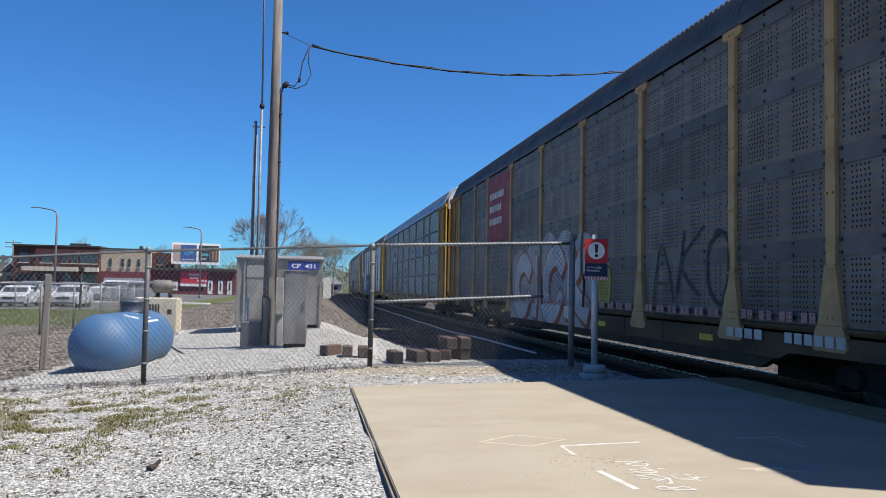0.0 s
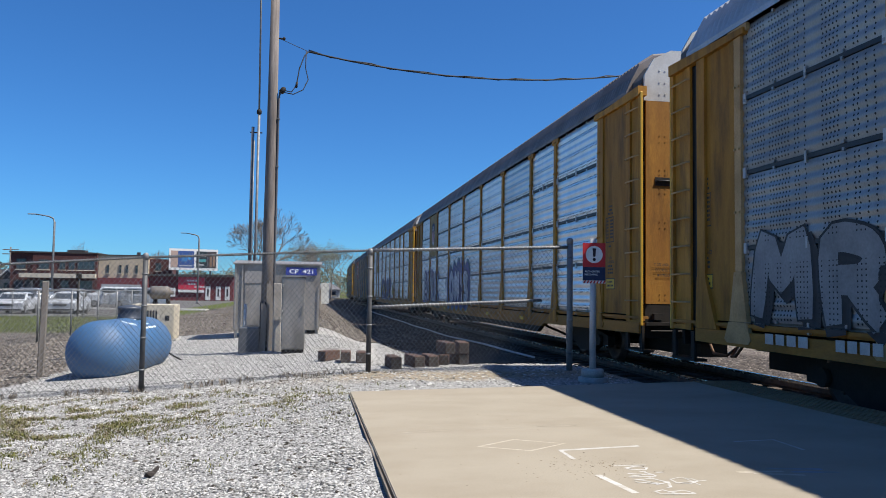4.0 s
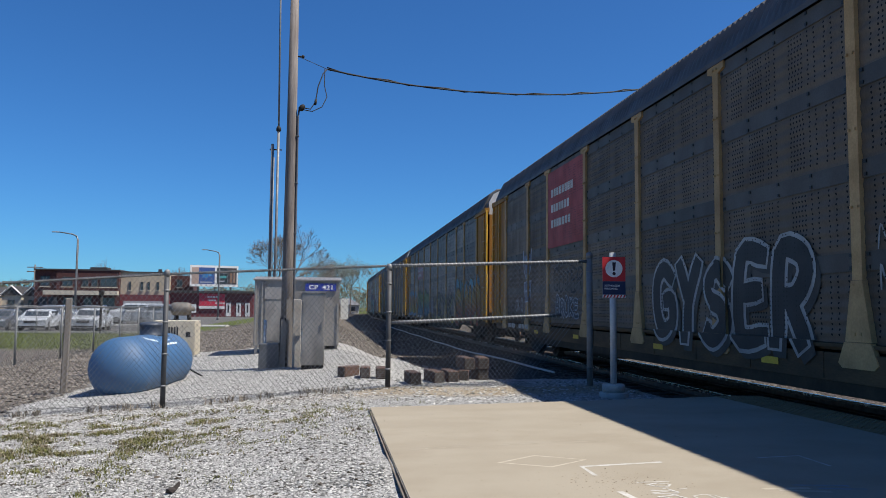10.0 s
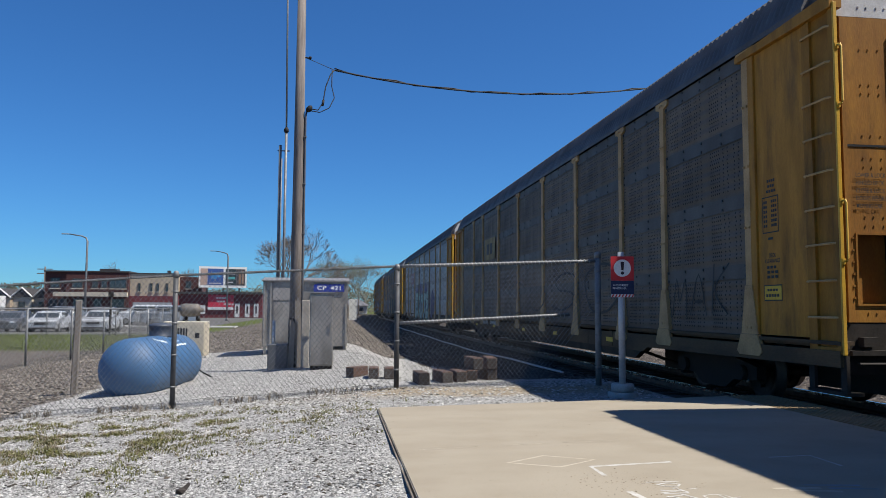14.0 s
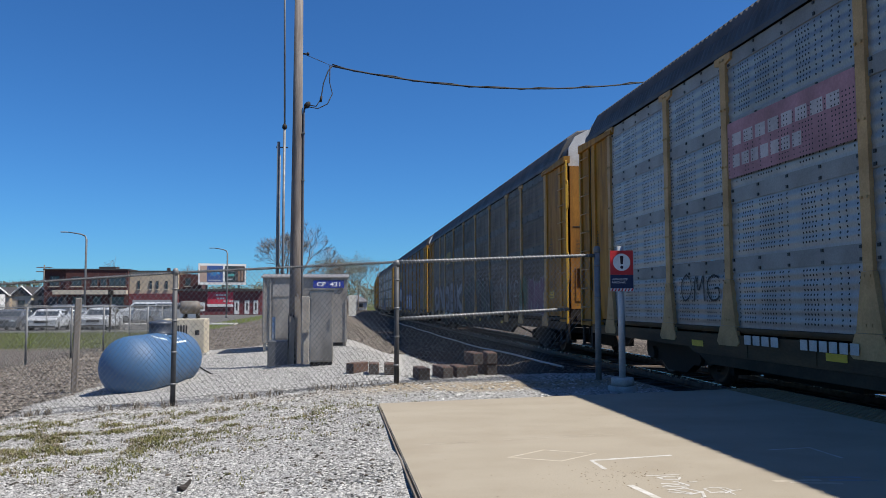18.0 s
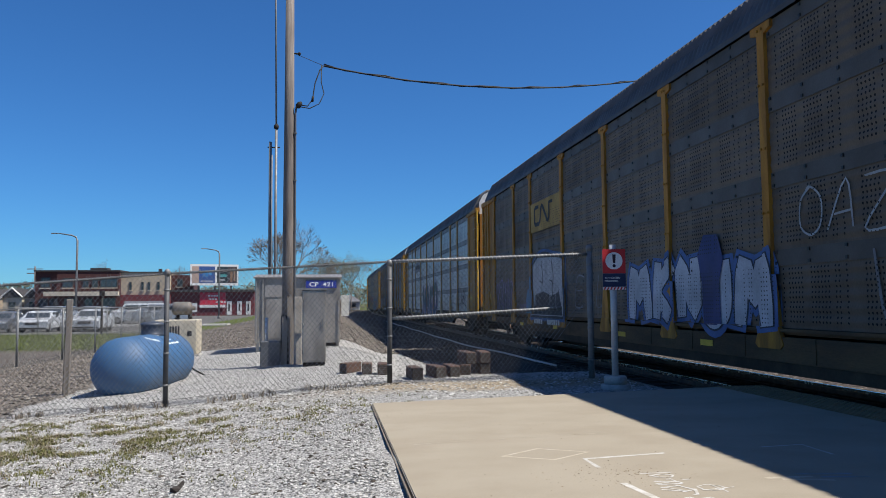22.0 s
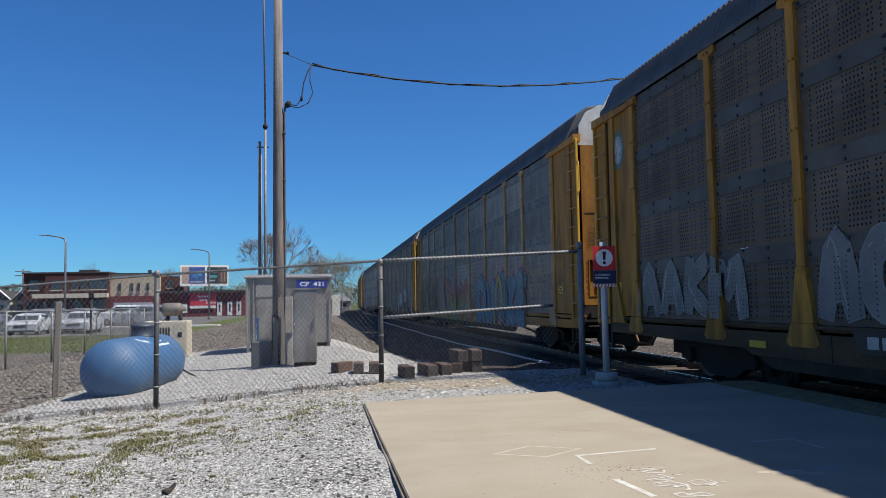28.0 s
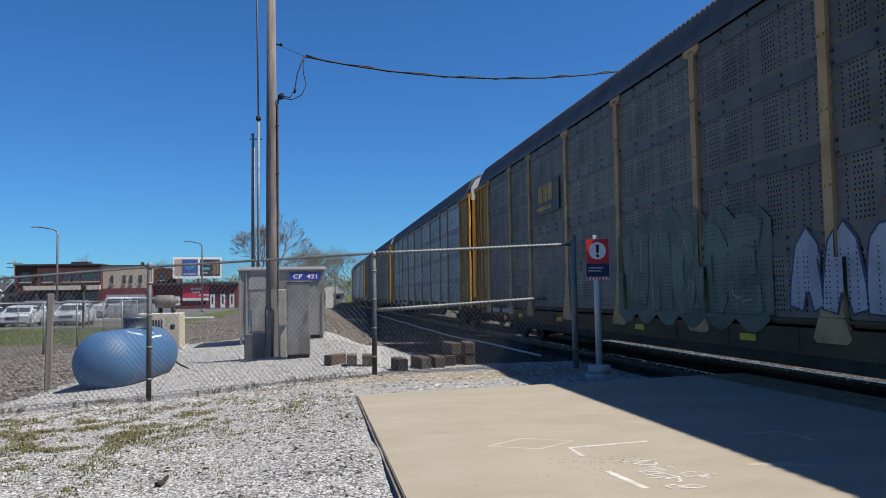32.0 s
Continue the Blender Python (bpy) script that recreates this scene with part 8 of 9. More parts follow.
def post_sign():
    p = thing("post_sign", pose(-13.7, 49.6, -0.7), "dark steel post with a small box on top", "post")
    bm = bmesh.new()
    tube(bm, [(0, 0, -0.1), (0, 0, 2.3)], 0.07, 10)
    part("shaft", bm, BLACK_STEEL, p)
    bm = bmesh.new()
    box(bm, -0.14, 0.14, -0.12, 0.12, 2.3, 2.62)
    bevelled(bm, 0.03)
    part("box", bm, BLACK_STEEL, p)


post_sign()


def back_fence():
    f = thing("yard_fence", pose(0, 0, 0), "thin galvanised chain-link fence round the yard", "fence")
    line = [(-9.4, 17.5), (-9.0, 20.5), (-8.75, 23.5), (-8.5, 26.5), (-8.5, 30.0), (-8.6, 34), (-8.8, 38), (-9.0, 42), (-9.2, 47.5), (-13, 48.2), (-17, 48.6), (-21, 49), (-25, 49.4), (-29, 49.8), (-33, 50.2)]
    hgt = 1.66
    for x, y in line:
        bm = bmesh.new()
        z = ground_z(x, y)
        tube(bm, [(x, y, z - 0.1), (x, y, z + hgt)], 0.034, 8)
        part("post", bm, GALV, f)
    for (a, b), (c, d) in zip(line, line[1:]):
        bm = bmesh.new()
        tube(bm, [(a, b, ground_z(a, b) + hgt - 0.02), (c, d, ground_z(c, d) + hgt - 0.02)], 0.022, 6)
        part("rail", bm, GALV, f)
    bm = bmesh.new()
    for (a, b), (c, d) in zip(line, line[1:]):
        L = math.hypot(c - a, d - b)
        n = int(L / 0.11)
        for k in range(n):
            for way in (0, 1):
                u0, u1 = k / n, min(1, (k + 11) / n) if way == 0 else max(0, (k - 11) / n)
                p0 = (a + (c - a) * u0, b + (d - b) * u0)
                p1 = (a + (c - a) * u1, b + (d - b) * u1)
                frac = abs(u1 - u0) * n / 11
                tube(bm, [(*p0, ground_z(*p0)), (*p1, ground_z(*p0) + hgt * frac)], 0.0035, 3, caps=False)
    part("wire_mesh", bm, BACK_WIRE, f)["kind"] = "stuff"


back_fence()


# ---------------------------------------------------------------- parked vehicles
def vehicle(name, m, label, category, length, width, height, paint, van=False):
    v = thing(name, m, label, category, "vehicles in the car park")
    L, W, H = length, width, height
    hood = 0.36 * H if not van else 0.45 * H
    if van:
        prof = [(0, 0.28), (0, 0.62 * H), (0.10 * L, 0.68 * H), (0.16 * L, 0.70 * H), (0.30 * L, H), (0.95 * L, H), (L, 0.62 * H), (L, 0.28)]
    else:
        prof = [(0, 0.26), (0, 0.52 * H), (0.05 * L, 0.60 * H), (0.26 * L, 0.66 * H), (0.40 * L, 0.98 * H), (0.55 * L, H), (0.76 * L, 0.97 * H), (0.92 * L, 0.70 * H), (L, 0.64 * H), (L, 0.30)]
    bm = bmesh.new()
    n = len(prof)
    secs = []
    for x, k in ((-W / 2, 0), (-W / 2 + 0.16, 1), (W / 2 - 0.16, 1), (W / 2, 0)):
        row = []
        for y, z in prof:
            if k == 0 and z > 0.62 * H:
                z = z - 0.10 * (z - 0.62 * H) / (0.38 * H)
            row.append(bm.verts.new((x * (1.0 if z < 0.66 * H else 0.86), y, z)))
        secs.append(row)
    for A, B in zip(secs, secs[1:]):
        for i in range(n):
            bm.faces.new((A[i], A[(i + 1) % n], B[(i + 1) % n], B[i]))
    bm.faces.new(secs[0])
    bm.faces.new(secs[-1][::-1])
    bevelled(bm, 0.04, 2)
    part("body", bm, paint, v)
    zs = 0.70 * H
    # windscreen, side glass
    a, b = (0.17 * L, 0.29 * L) if van else (0.275 * L, 0.39 * L)
    za, zb_ = (0.73 * H, 0.95 * H) if van else (0.69 * H, 0.94 * H)
    bm = bmesh.new()
    w = W * 0.40
    vs = [bm.verts.new(p) for p in ((-w, a - 0.03, za), (w, a - 0.03, za), (w * 0.92, b - 0.03, zb_), (-w * 0.92, b - 0.03, zb_))]
    bm.faces.new(vs)
    part("windscreen", bm, GLASS, v)
    for s in (-1, 1):
        for y0, y1 in (((0.30, 0.52), (0.54, 0.74), (0.76, 0.92)) if van else ((0.40, 0.56), (0.58, 0.76))):
            bm = bmesh.new()
            box(bm, s * W * 0.435 - 0.012, s * W * 0.435 + 0.012 + 0.02 * s, y0 * L, y1 * L, 0.70 * H, 0.92 * H)
            part("side_window", bm, GLASS, v)
        for y in (0.17 * L, 0.80 * L):
            bm = bmesh.new()
            lathe(bm, [(0.2, -0.11), (0.30, -0.10), (0.335, -0.06), (0.335, 0.06), (0.30, 0.10), (0.2, 0.11)], 18, Matrix.Translation((s * (W / 2 - 0.10), y, 0.335)) @ Matrix.Rotation(radians(90), 4, "Y"))
            wh = part("wheel", bm, DARK_RUBBER, v, "black tyre")
            bm = bmesh.new()
            lathe(bm, [(0.02, 0.0), (0.20, 0.0), (0.20, 0.02)], 14, Matrix.Translation((s * (W / 2 - 0.10) + s * 0.10, y, 0.335)) @ Matrix.Rotation(radians(90 * s), 4, "Y"))
            part("rim", bm, GALV, wh, "bright wheel rim")
        bm = bmesh.new()
        box(bm, s * W * 0.36 - 0.16, s * W * 0.36 + 0.16, -0.02, 0.10, 0.46 * H, 0.54 * H)
        bevelled(bm, 0.02)
        part("headlight", bm, flat("lamp_glass", (0.6, 0.62, 0.64), 0.15), v, "clear headlight")
        bm = bmesh.new()
        box(bm, s * (W / 2 + 0.04) - 0.08, s * (W / 2 + 0.04) + 0.08, 0.30 * L, 0.33 * L, 0.64 * H, 0.72 * H)
        part("mirror", bm, paint, v)
    bm = bmesh.new()
    box(bm, -W * 0.22, W * 0.22, -0.025, 0.05, 0.38 * H, 0.49 * H)
    part("grille", bm, PLATE_BLACK, v)
    bm = bmesh.new()
    box(bm, -W * 0.46, W * 0.46, -0.04, 0.10, 0.19 * H, 0.26 * H)
    part("bumper", bm, DARK_RUBBER, v)


def car_paint(name, c, metal=0.3):
    return mat(name, c, tuple(x * 0.95 for x in c), 0.25, metal, scale=1, grain=300, bump=0, vary=0)


zp = -0.7
SILVER_P, WHITE_P = car_paint("paint_silver", (0.40, 0.42, 0.44), 0.6), car_paint("paint_white", (0.46, 0.48, 0.50), 0.0)
GREY_P, MAROON_P = car_paint("paint_grey", (0.20, 0.21, 0.23), 0.5), car_paint("paint_maroon", (0.12, 0.02, 0.03), 0.3)
vehicle("sedan", pose(-18.6, 52.2, zp, 0, 0, 6), "white sedan parked nose to the fence", "car", 4.6, 1.8, 1.42, WHITE_P)
vehicle("sedan", pose(-20.9, 52.0, zp, 0, 0, 4), "grey sedan parked nose to the fence", "car", 4.5, 1.8, 1.40, GREY_P)
vehicle("sedan", pose(-23.2, 52.0, zp, 0, 0, 4), "dark maroon car parked nose to the fence", "car", 4.4, 1.75, 1.42, MAROON_P)
vehicle("sport_utility", pose(-16.3, 56.5, zp, 0, 0, 10), "grey sport utility vehicle parked in the lot", "car", 4.6, 1.85, 1.7, GREY_P, True)
vehicle("sedan", pose(-15.6, 52.6, zp, 0, 0, 2), "white hatchback parked nose to the fence", "car", 4.3, 1.8, 1.5, WHITE_P)
vehicle("sport_utility", pose(-20.6, 60.5, zp, 0, 0, 0), "silver people carrier parked in the lot", "car", 4.7, 1.85, 1.7, SILVER_P, True)
vehicle("minivan", pose(-17.9, 74.5, zp, 0, 0, -80), "silver minivan parked side-on by the street", "van", 4.9, 1.9, 1.85, SILVER_P, True)
vehicle("minivan", pose(-20.6, 77.0, zp, 0, 0, -85), "white pickup truck parked behind the minivan", "van", 5.2, 1.9, 1.9, WHITE_P, True)


def car_park():
    kerb = mat("kerb_concrete", (0.40, 0.39, 0.37), (0.34, 0.33, 0.31), 0.9, scale=3)
    bm = bmesh.new()
    box(bm, -42, -11.2, 49.55, 49.75, -0.75, -0.56)
    solid("kerb", bm, kerb, pose(0, 0, 0), "pale concrete kerb between lawn and car park", "kerb", kind="structure")
    bm = bmesh.new()
    box(bm, -48, -8.5, 66.5, 69.5, -0.72, -0.60)
    solid("pavement", bm, kerb, pose(0, 0, 0), "pale concrete pavement along the street", "pavement", kind="structure")


car_park()


# ---------------------------------------------------------------- trees
BARK = mat("bark", (0.19, 0.155, 0.125), (0.13, 0.105, 0.085), 0.95, scale=4, grain=20, bump=0.4)


def branch_tree(name, m, h, depth, seed, label, leaves=None, leaf_n=0, leaf_r=0.25, trunk_r=0.2, group="bare street trees", spread_a=0.55, shrink=(0.62, 0.84), base=0.27, twig=0.011):
    """A tapered trunk that forks into limbs and twigs; with leaves, small leaf quads in loose clumps at the twig ends."""
    rng = random.Random(seed)
    t = thing(name, m, label, "tree", group)
    trunk, twigs, ends = bmesh.new(), bmesh.new(), []

    def grow(p, d, length, r, k):
        r = max(r, twig)
        q = p + d * length
        mid = p + d * length * 0.5 + Vector((rng.uniform(-1, 1), rng.uniform(-1, 1), rng.uniform(-0.3, 0.5))) * length * 0.07
        tube(trunk if k >= depth - 1 else twigs, [p, mid, q], r, 7 if k >= depth - 1 else (5 if k > 2 else 3), r * 0.62, caps=False)
        if k == 0:
            ends.append(q)
            return
        for i in range(rng.choice((2, 3, 3)) if k > 1 else 3):
            a = rng.uniform(0, 6.28)
            side = d.orthogonal().normalized()
            side.rotate(Matrix.Rotation(a, 3, d))
            nd = (d + side * rng.uniform(0.35, 1.0) * spread_a * 1.5 + Vector((0, 0, 0.12))).normalized()
            start = p + (q - p) * (1.0 if i == 0 else rng.uniform(0.6, 1.0))
            grow(start, nd, length * rng.uniform(*shrink), r * 0.6, k - 1)

    grow(Vector((0, 0, -0.2)), Vector((rng.uniform(-0.05, 0.05), 0, 1)).normalized(), h * base, trunk_r, depth)
    tr = part("trunk", trunk, BARK, t)
    part("branch", twigs, BARK, t)["kind"] = "stuff"
    if leaves and leaf_n:
        verts, faces = [], []
        for e in ends:
            for _ in range(leaf_n):
                c = e + Vector((rng.gauss(0, leaf_r), rng.gauss(0, leaf_r), rng.gauss(0, leaf_r * 0.8)))
                u = Vector((rng.gauss(0, 1), rng.gauss(0, 1), rng.gauss(0, 1))).normalized()
                w = u.orthogonal().normalized()
                s = rng.uniform(0.6, 1.3) * leaf_r * 0.28
                k = len(verts)
                verts += [(c + u * s)[:], (c + w * s * 0.6)[:], (c - u * s)[:], (c - w * s * 0.6)[:]]
                faces.append((k, k + 1, k + 2, k + 3))
        part("crown", raw_mesh("crown", verts, faces, leaves), None, t)["kind"] = "stuff"
    return t


LEAF = mat("spring_leaf", (0.115, 0.115, 0.055), (0.08, 0.08, 0.042), 0.7, scale=3, grain=20, vary=0.2)
OLIVE = mat("olive_leaf", (0.075, 0.078, 0.040), (0.055, 0.056, 0.032), 0.7, scale=3, grain=20, vary=0.2)
branch_tree("bare_tree", pose(-3.9, 70, -0.4), 11.5, 8, 12, "large bare spreading tree behind the signal house", trunk_r=0.24, spread_a=0.60, shrink=(0.70, 0.90), base=0.19, twig=0.012)
branch_tree("bare_tree", pose(-29.5, 150, -0.7), 12.0, 5, 4, "bare tree behind the flat roofs", trunk_r=0.2)
branch_tree("bare_tree", pose(-42.0, 155, -0.7), 12.5, 5, 5, "bare tree behind the flat roofs", trunk_r=0.2)
branch_tree("bare_tree", pose(-8.8, 118, -0.7), 8.5, 5, 6, "bare tree beside the billboard", trunk_r=0.2)
branch_tree("bare_tree", pose(-50.5, 160, -0.7), 11.5, 5, 7, "bare tree behind the flat roofs", trunk_r=0.2)
branch_tree("young_tree", pose(1.6, 120, -0.3), 10.5, 5, 8, "young tree in thin spring leaf", LEAF, 5, 0.40, 0.12, "trees in spring leaf")
branch_tree("young_tree", pose(4.2, 150, -0.3), 12.5, 5, 9, "young tree in thin spring leaf", LEAF, 7, 0.5, 0.14, "trees in spring leaf")
branch_tree("young_tree", pose(-0.6, 140, -0.3), 12.0, 5, 10, "young tree in thin spring leaf", OLIVE, 6, 0.5, 0.14, "trees in spring leaf")
branch_tree("young_tree", pose(6.8, 190, -0.3), 14.0, 5, 12, "young tree in thin spring leaf", OLIVE, 8, 0.6, 0.16, "trees in spring leaf")
branch_tree("young_tree", pose(-4.6, 165, -0.3), 13.0, 5, 13, "young tree in thin spring leaf", LEAF, 7, 0.6, 0.16, "trees in spring leaf")


def far_woods():
    """A low broken line of trees along the horizon, in small leaf clumps and twigs."""
    rng = random.Random(77)
    verts, faces = [], []
    for _ in range(52000):
        a = rng.uniform(-0.75, 1.1)
        d = rng.uniform(230, 340)
        x, y = d * math.sin(a), d * math.cos(a)
        top = 7.5 + 3.0 * noise.noise(Vector((a * 22, 0.5, 0))) + 2.0 * noise.noise(Vector((a * 70, 2.5, 0)))
        z = -0.7 + top * rng.random() ** 0.7
        u = Vector((rng.gauss(0, 1), rng.gauss(0, 1), rng.gauss(0, 1))).normalized()
        w = u.orthogonal().normalized()
        s = rng.uniform(0.2, 0.6)
        c = Vector((x, y, z))
        k = len(verts)
        verts += [(c + u * s)[:], (c + w * s * 0.7)[:], (c - u * s)[:], (c - w * s * 0.7)[:]]
        faces.append((k, k + 1, k + 2, k + 3))
    ob = new("far_woods", raw_mesh("far_woods", verts, faces, OLIVE))
    tagged(ob, "distant olive-brown tree line on the horizon", "trees", kind="stuff")


far_woods()

# ---------------------------------------------------------------- loose stones, grass and litter
def stone_shape(rng):
    vs = []
    for a, b in ((0, 1), (0, -1)):
        vs.append((0, 0, b * rng.uniform(0.5, 0.8)))
    ring_ = [(math.cos(t) * rng.uniform(0.7, 1.2), math.sin(t) * rng.uniform(0.7, 1.2), rng.uniform(-0.25, 0.25)) for t in [k * 2 * math.pi / 5 for k in range(5)]]
    vs += ring_
    fs = [(0, 2 + k, 2 + (k + 1) % 5) for k in range(5)] + [(1, 2 + (k + 1) % 5, 2 + k) for k in range(5)]
    return np.array(vs), fs


def island_material(name, lo, hi, rough=0.95):
    m = bpy.data.materials.new(name)
    m.use_nodes = True
    nt = m.node_tree
    b = nt.nodes["Principled BSDF"]
    b.inputs["Roughness"].default_value = rough
    b.inputs["Specular IOR Level"].default_value = 0.2
    g = nt.nodes.new("ShaderNodeNewGeometry")
    r = nt.nodes.new("ShaderNodeValToRGB")
    r.color_ramp.elements[0].color, r.color_ramp.elements[1].color = (*lo, 1), (*hi, 1)
    nt.links.new(g.outputs["Random Per Island"], r.inputs[0])
    nt.links.new(r.outputs[0], b.inputs["Base Color"])
    return m


def scatter(name, n, place, size, material, label, category, seed):
    rng = random.Random(seed)
    kinds = [stone_shape(rng) for _ in range(10)]
    V, F, k = [], [], 0
    for _ in range(n):
        p = place(rng)
        if p is None:
            continue
        x, y, z = p
        vs, fs = kinds[rng.randrange(10)]
        s = size(rng)
        a = rng.uniform(0, 6.28)
        c, sn = math.cos(a), math.sin(a)
        q = vs * np.array([s, s * 0.75, s * 0.6])
        V.append(np.stack([q[:, 0] * c - q[:, 1] * sn + x, q[:, 0] * sn + q[:, 1] * c + y, q[:, 2] + z + s * 0.12], 1))
        F += [(i + k, j + k, l + k) for i, j, l in fs]
        k += len(vs)
    me = raw_mesh(name, np.concatenate(V).tolist(), F, material)
    return tagged(new(name, me), label, category, kind="stuff")


def surface(x, y):
    return ground_z(x, y) + 0.04 * noise.fractal(Vector((x * 0.5, y * 0.5, 0.3)), 0.8, 2.0, 4)


def in_yard(rng):
    y = 3.4 + 7.8 * rng.random() ** 1.4
    x = rng.uniform(-0.62 * y - 0.6, 0.38)
    return (x, y, surface(x, y))


def beyond(rng):
    y = rng.uniform(8.2, 22)
    x = rng.uniform(-4.3, 4.2)
    if y < 9.0 and x > 0.3 or y > 13 and x > 2.5:
        return None
    return (x, y, surface(x, y))


def brown_left(rng):
    y = rng.uniform(11.5, 32)
    x = rng.uniform(-9.5, -4.25)
    if x + 1.6 * (noise.noise(Vector((x * 0.55, y * 0.55, 0))) * 0.5) > -4.4:
        return None
    return (x, y, surface(x, y))


def track_bed(rng):
    y = rng.uniform(3, 60)
    x = rng.uniform(5.3, 8.25)
    return (x, y, -0.455)


def far_shoulder(rng):
    return (rng.uniform(8.3, 11), rng.uniform(3, 60), -0.455)


def shoulder(rng):
    y = rng.uniform(11.5, 50)
    x = rng.uniform(2.3, 5.4)
    if y < 13.2 and x < 4.1:
        return None
    return (x, y, ground_z(x, y))


PALE = island_material("pale_stone", (0.0588, 0.0571, 0.0538), (0.504, 0.496, 0.475))
BROWN = island_material("brown_stone", (0.0252, 0.021, 0.0168), (0.252, 0.223, 0.193))
scatter("gravel", 95000, in_yard, lambda r: r.choice((0.006, 0.008, 0.010, 0.012, 0.016)) * r.uniform(0.8, 1.2), PALE, "loose pale crushed limestone on the yard", "gravel", 1)
scatter("gravel", 16000, beyond, lambda r: r.uniform(0.012, 0.03), island_material("clean_stone", (0.12, 0.117, 0.11), (0.50, 0.49, 0.465)), "loose pale limestone behind the fence", "gravel", 2)
scatter("ballast", 15000, brown_left, lambda r: r.uniform(0.02, 0.055), BROWN, "brown angular ballast stones of an old track bed", "ballast", 3)
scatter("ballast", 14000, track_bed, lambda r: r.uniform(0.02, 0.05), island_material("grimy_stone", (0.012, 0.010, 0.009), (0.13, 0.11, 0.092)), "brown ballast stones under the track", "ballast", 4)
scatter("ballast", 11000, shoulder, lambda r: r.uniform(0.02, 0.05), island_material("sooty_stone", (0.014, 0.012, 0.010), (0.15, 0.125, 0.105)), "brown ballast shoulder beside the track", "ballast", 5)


scatter("ballast", 8000, far_shoulder, lambda r: r.uniform(0.02, 0.05), island_material("far_ballast", (0.025, 0.021, 0.018), (0.21, 0.185, 0.16)), "greyish ballast on the far side of the track", "ballast", 10)


def brown_back(rng):
    y = 25.5 + 30 * rng.random() ** 1.5
    x = rng.uniform(-8.5, 4.6)
    return (x, y, surface(x, y))


scatter("ballast", 12000, brown_back, lambda r: r.uniform(0.025, 0.075), BROWN, "brown ballast stones behind the signal house", "ballast", 8)


def slab_crumbs(rng):
    if rng.random() < 0.7:
        x, y = rng.gauss(1.72, 0.22), rng.gauss(4.50, 0.16)
    else:
        x, y = rng.uniform(0.5, 4.5), rng.uniform(2.8, 8.0)
    return (x, y, -0.001)


scatter("crumbs", 420, slab_crumbs, lambda r: r.choice((0.003, 0.004, 0.005, 0.007)), island_material("crumb_brown", (0.06, 0.04, 0.022), (0.22, 0.16, 0.095)), "brown crumbs of soil on the slab", "debris", 9)


def dark_bits(rng):
    y = rng.uniform(3.6, 10.5)
    x = rng.uniform(-0.6 * y, 0.3)
    return (x, y, surface(x, y))


scatter("debris", 2200, dark_bits, lambda r: r.choice((0.006, 0.008, 0.01, 0.012, 0.024)) * r.uniform(0.8, 1.2), island_material("dark_bit", (0.02, 0.018, 0.015), (0.09, 0.075, 0.06)), "dark bits of bark and stone on the gravel", "debris", 6)


def tufts(name, n, place, h, material, label, seed, blades=7, lean=0.6):
    rng = random.Random(seed)
    V, F = [], []
    for _ in range(n):
        p = place(rng)
        if p is None:
            continue
        for _b in range(blades):
            a = rng.uniform(0, 6.28)
            L = h * rng.uniform(0.5, 1.2)
            w = (0.0022 + 0.0015 * rng.random()) * (1.5 if h > 0.1 else 1.0)
            bx, by = p[0] + rng.gauss(0, 0.03), p[1] + rng.gauss(0, 0.03)
            dx, dy = math.cos(a) * lean * L, math.sin(a) * lean * L
            nx, ny = -math.sin(a) * w, math.cos(a) * w
            k = len(V)
            V += [(bx - nx, by - ny, p[2]), (bx + nx, by + ny, p[2]), (bx + dx * 0.4 + nx, by + dy * 0.4 + ny, p[2] + L * 0.6), (bx + dx * 0.4 - nx, by + dy * 0.4 - ny, p[2] + L * 0.6), (bx + dx, by + dy, p[2] + L * 0.85)]
            F += [(k, k + 1, k + 2, k + 3), (k + 3, k + 2, k + 4)]
    return tagged(new(name, raw_mesh(name, V, F, material)), label, "grass", kind="stuff")


def patch(rng):
    x, y = rng.gauss(-2.9, 1.45), rng.gauss(8.4, 0.95)
    if y > 10.2 or noise.noise(Vector((x * 2.6, y * 2.6, 4))) + 0.5 * noise.noise(Vector((x * 7, y * 7, 4))) < rng.uniform(-0.1, 0.3):
        return None
    return (x, y, surface(x, y))


def patch2(rng):
    x, y = rng.gauss(-2.2, 1.0), rng.gauss(6.8, 0.8)
    if noise.noise(Vector((x * 2.2, y * 2.2, 9))) < 0.22:
        return None
    return (x, y, surface(x, y))


def fence_weeds(rng):
    x = rng.uniform(-4.5, 0.7)
    if noise.noise(Vector((x * 1.3, 3, 1))) < -0.1:
        return None
    y = fence_y(x) + rng.gauss(-0.02, 0.12)
    return (x, y, surface(x, y))


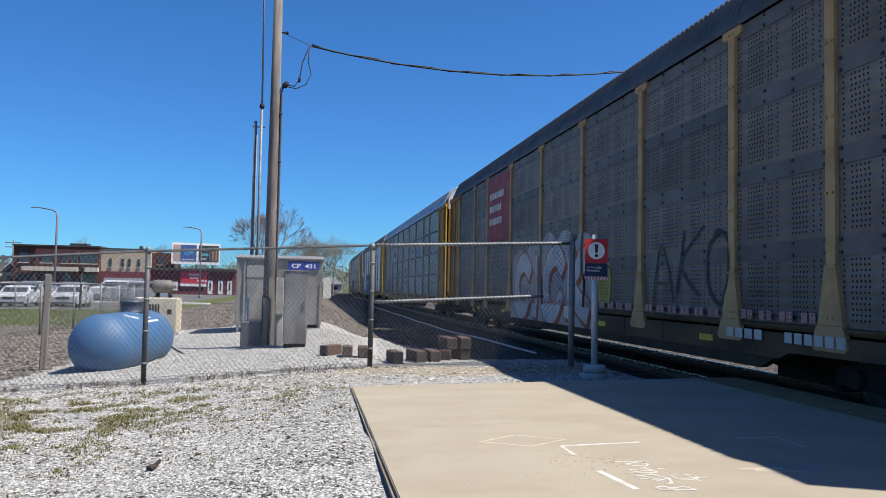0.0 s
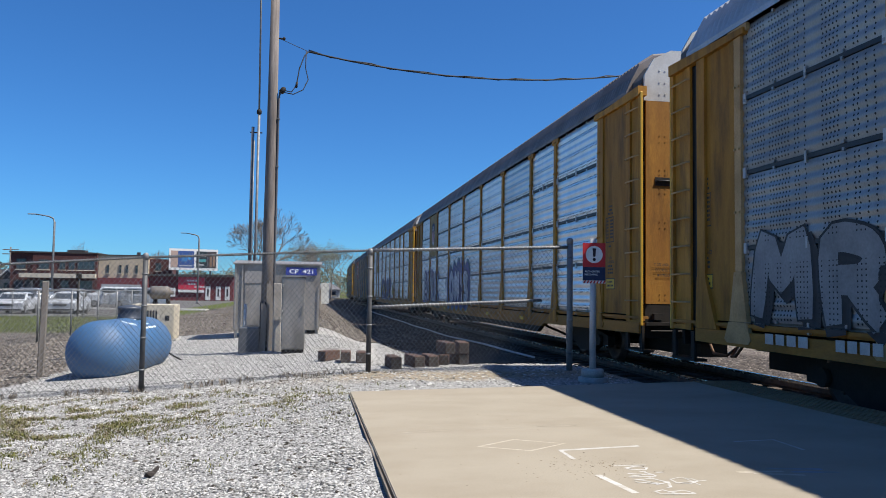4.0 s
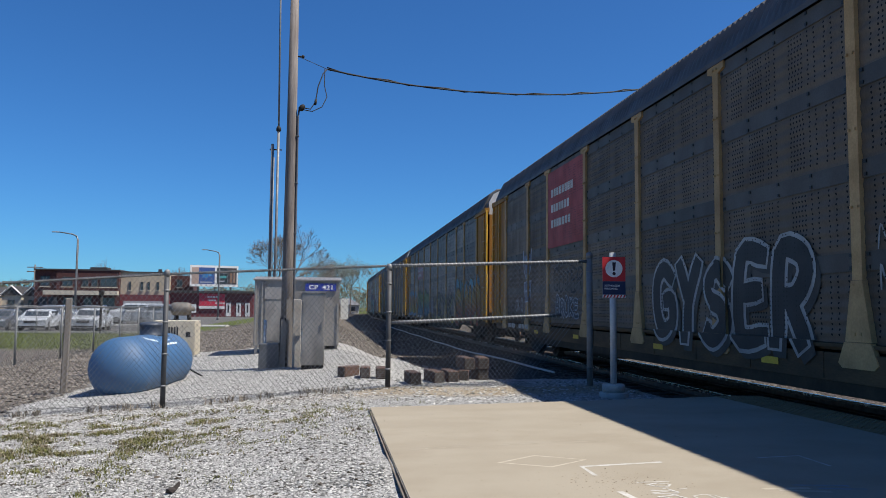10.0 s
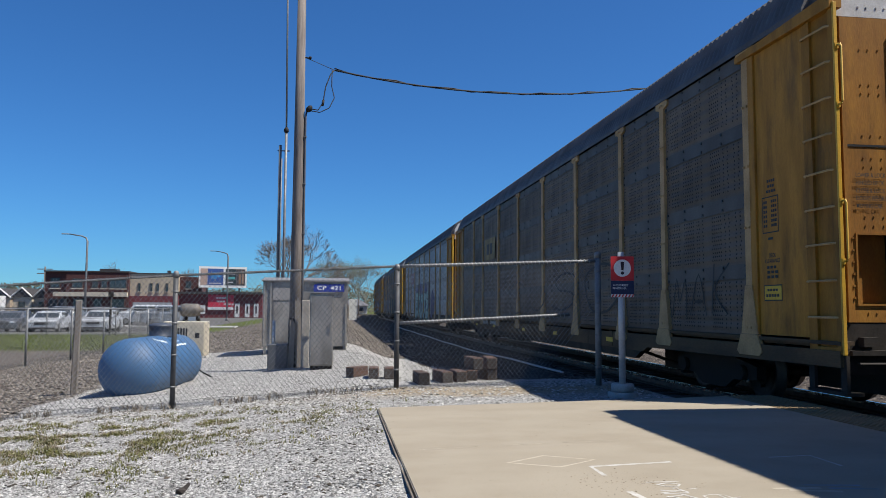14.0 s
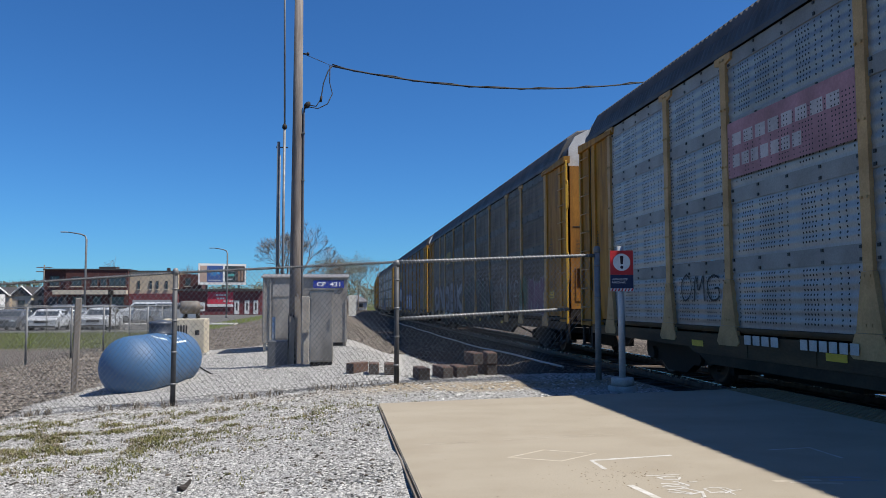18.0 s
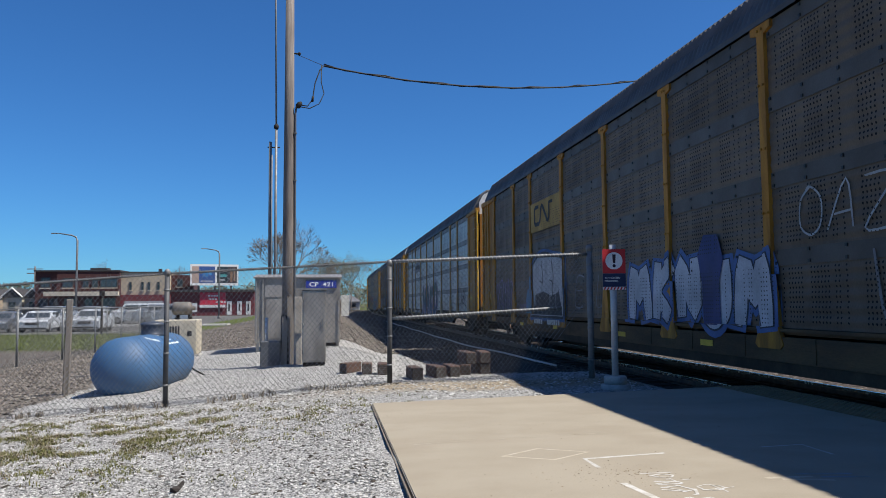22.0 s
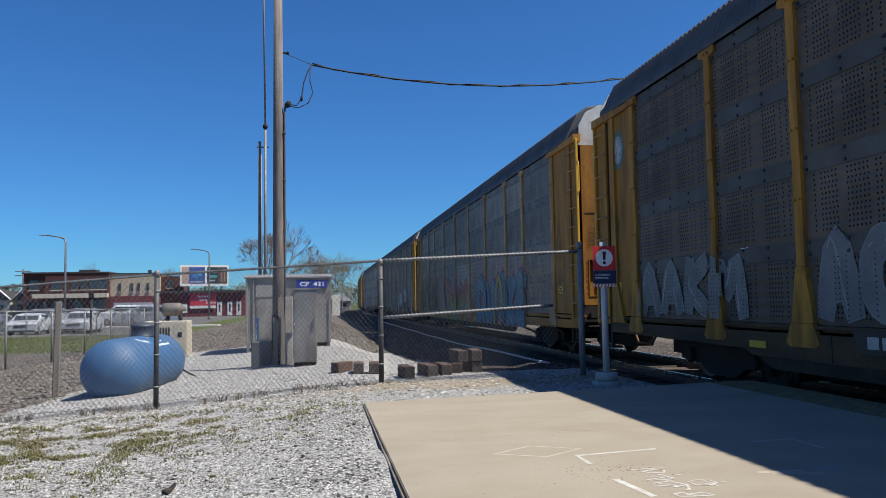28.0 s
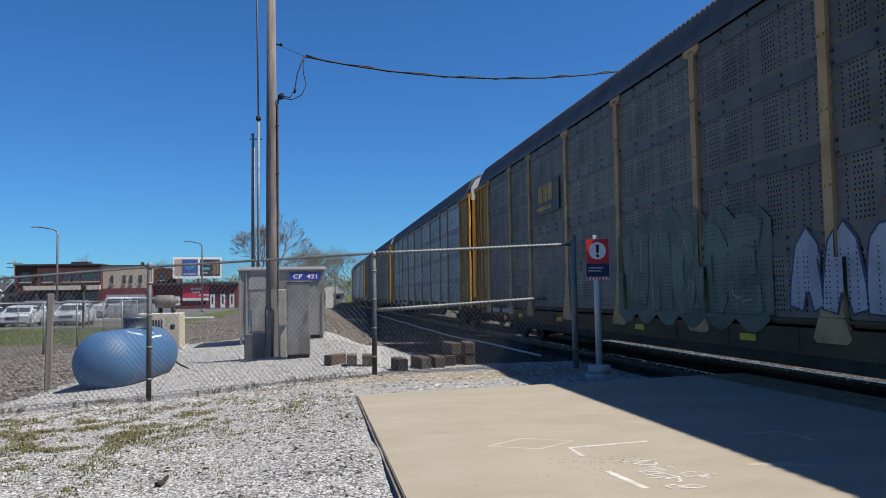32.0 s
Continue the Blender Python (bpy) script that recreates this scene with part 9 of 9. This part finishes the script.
GREEN = island_material("grass_green", (0.055, 0.064, 0.0135), (0.165, 0.155, 0.047), 0.7)
DRY = island_material("grass_dry", (0.105, 0.0819, 0.0524), (0.236, 0.197, 0.131), 0.8)


def fence_litter(rng):
    x = rng.uniform(-4.6, 1.5)
    y = fence_y(x) - 0.25 + 0.12 * math.sin(x * 1.7) + rng.gauss(0, 0.09)
    if noise.noise(Vector((x * 0.9, 7, 2))) < rng.uniform(-0.5, 0.3):
        return None
    return (x, y, surface(x, y))


scatter("debris", 900, fence_litter, lambda r: r.uniform(0.008, 0.026), island_material("litter_bit", (0.03, 0.026, 0.02), (0.14, 0.12, 0.095)), "dark twigs and litter blown against the fence foot", "debris", 7)
tufts("grass", 4800, patch, 0.034, GREEN, "thin green grass growing through gravel", 21, 8, 0.9)
tufts("grass", 1800, patch2, 0.026, GREEN, "thin green grass growing through gravel", 22, 8, 0.9)
tufts("dry_grass", 3600, patch, 0.035, DRY, "dry straw-coloured grass on gravel", 23, 6, 1.0)
tufts("dry_grass", 80, fence_weeds, 0.11, mat("dry_weed", (0.25, 0.21, 0.16), (0.17, 0.14, 0.105), 0.9), "dry dark weeds along the fence foot", 24, 7, 0.7)


def lawn(rng):
    y = rng.uniform(31.5, 49)
    x = rng.uniform(-30, -8.8)
    return (x, y, -0.7)


tufts("lawn_grass", 9000, lawn, 0.12, island_material("lawn_blade", (0.07, 0.10, 0.02), (0.18, 0.20, 0.05), 0.7), "green lawn before the car park", 25, 6, 0.5)


def rock():
    bm = bmesh.new()
    bmesh.ops.create_icosphere(bm, subdivisions=1, radius=0.05)
    for v in bm.verts:
        v.co = Vector((v.co.x * 1.1, v.co.y * 0.7, v.co.z * 0.5 + 0.02)) * (1 + 0.3 * noise.noise(v.co * 30))
        if v.co.x > 0.03:
            v.co.z += (v.co.x - 0.03) * 4.0
    solid("bark_piece", bm, mat("dark_bark", (0.022, 0.017, 0.015), (0.035, 0.028, 0.024), 0.9), pose(-1.0, 5.45, surface(-1.0, 5.45), 0, 0, 35), "dark curled piece of bark on the gravel", "debris")


rock()


motions()
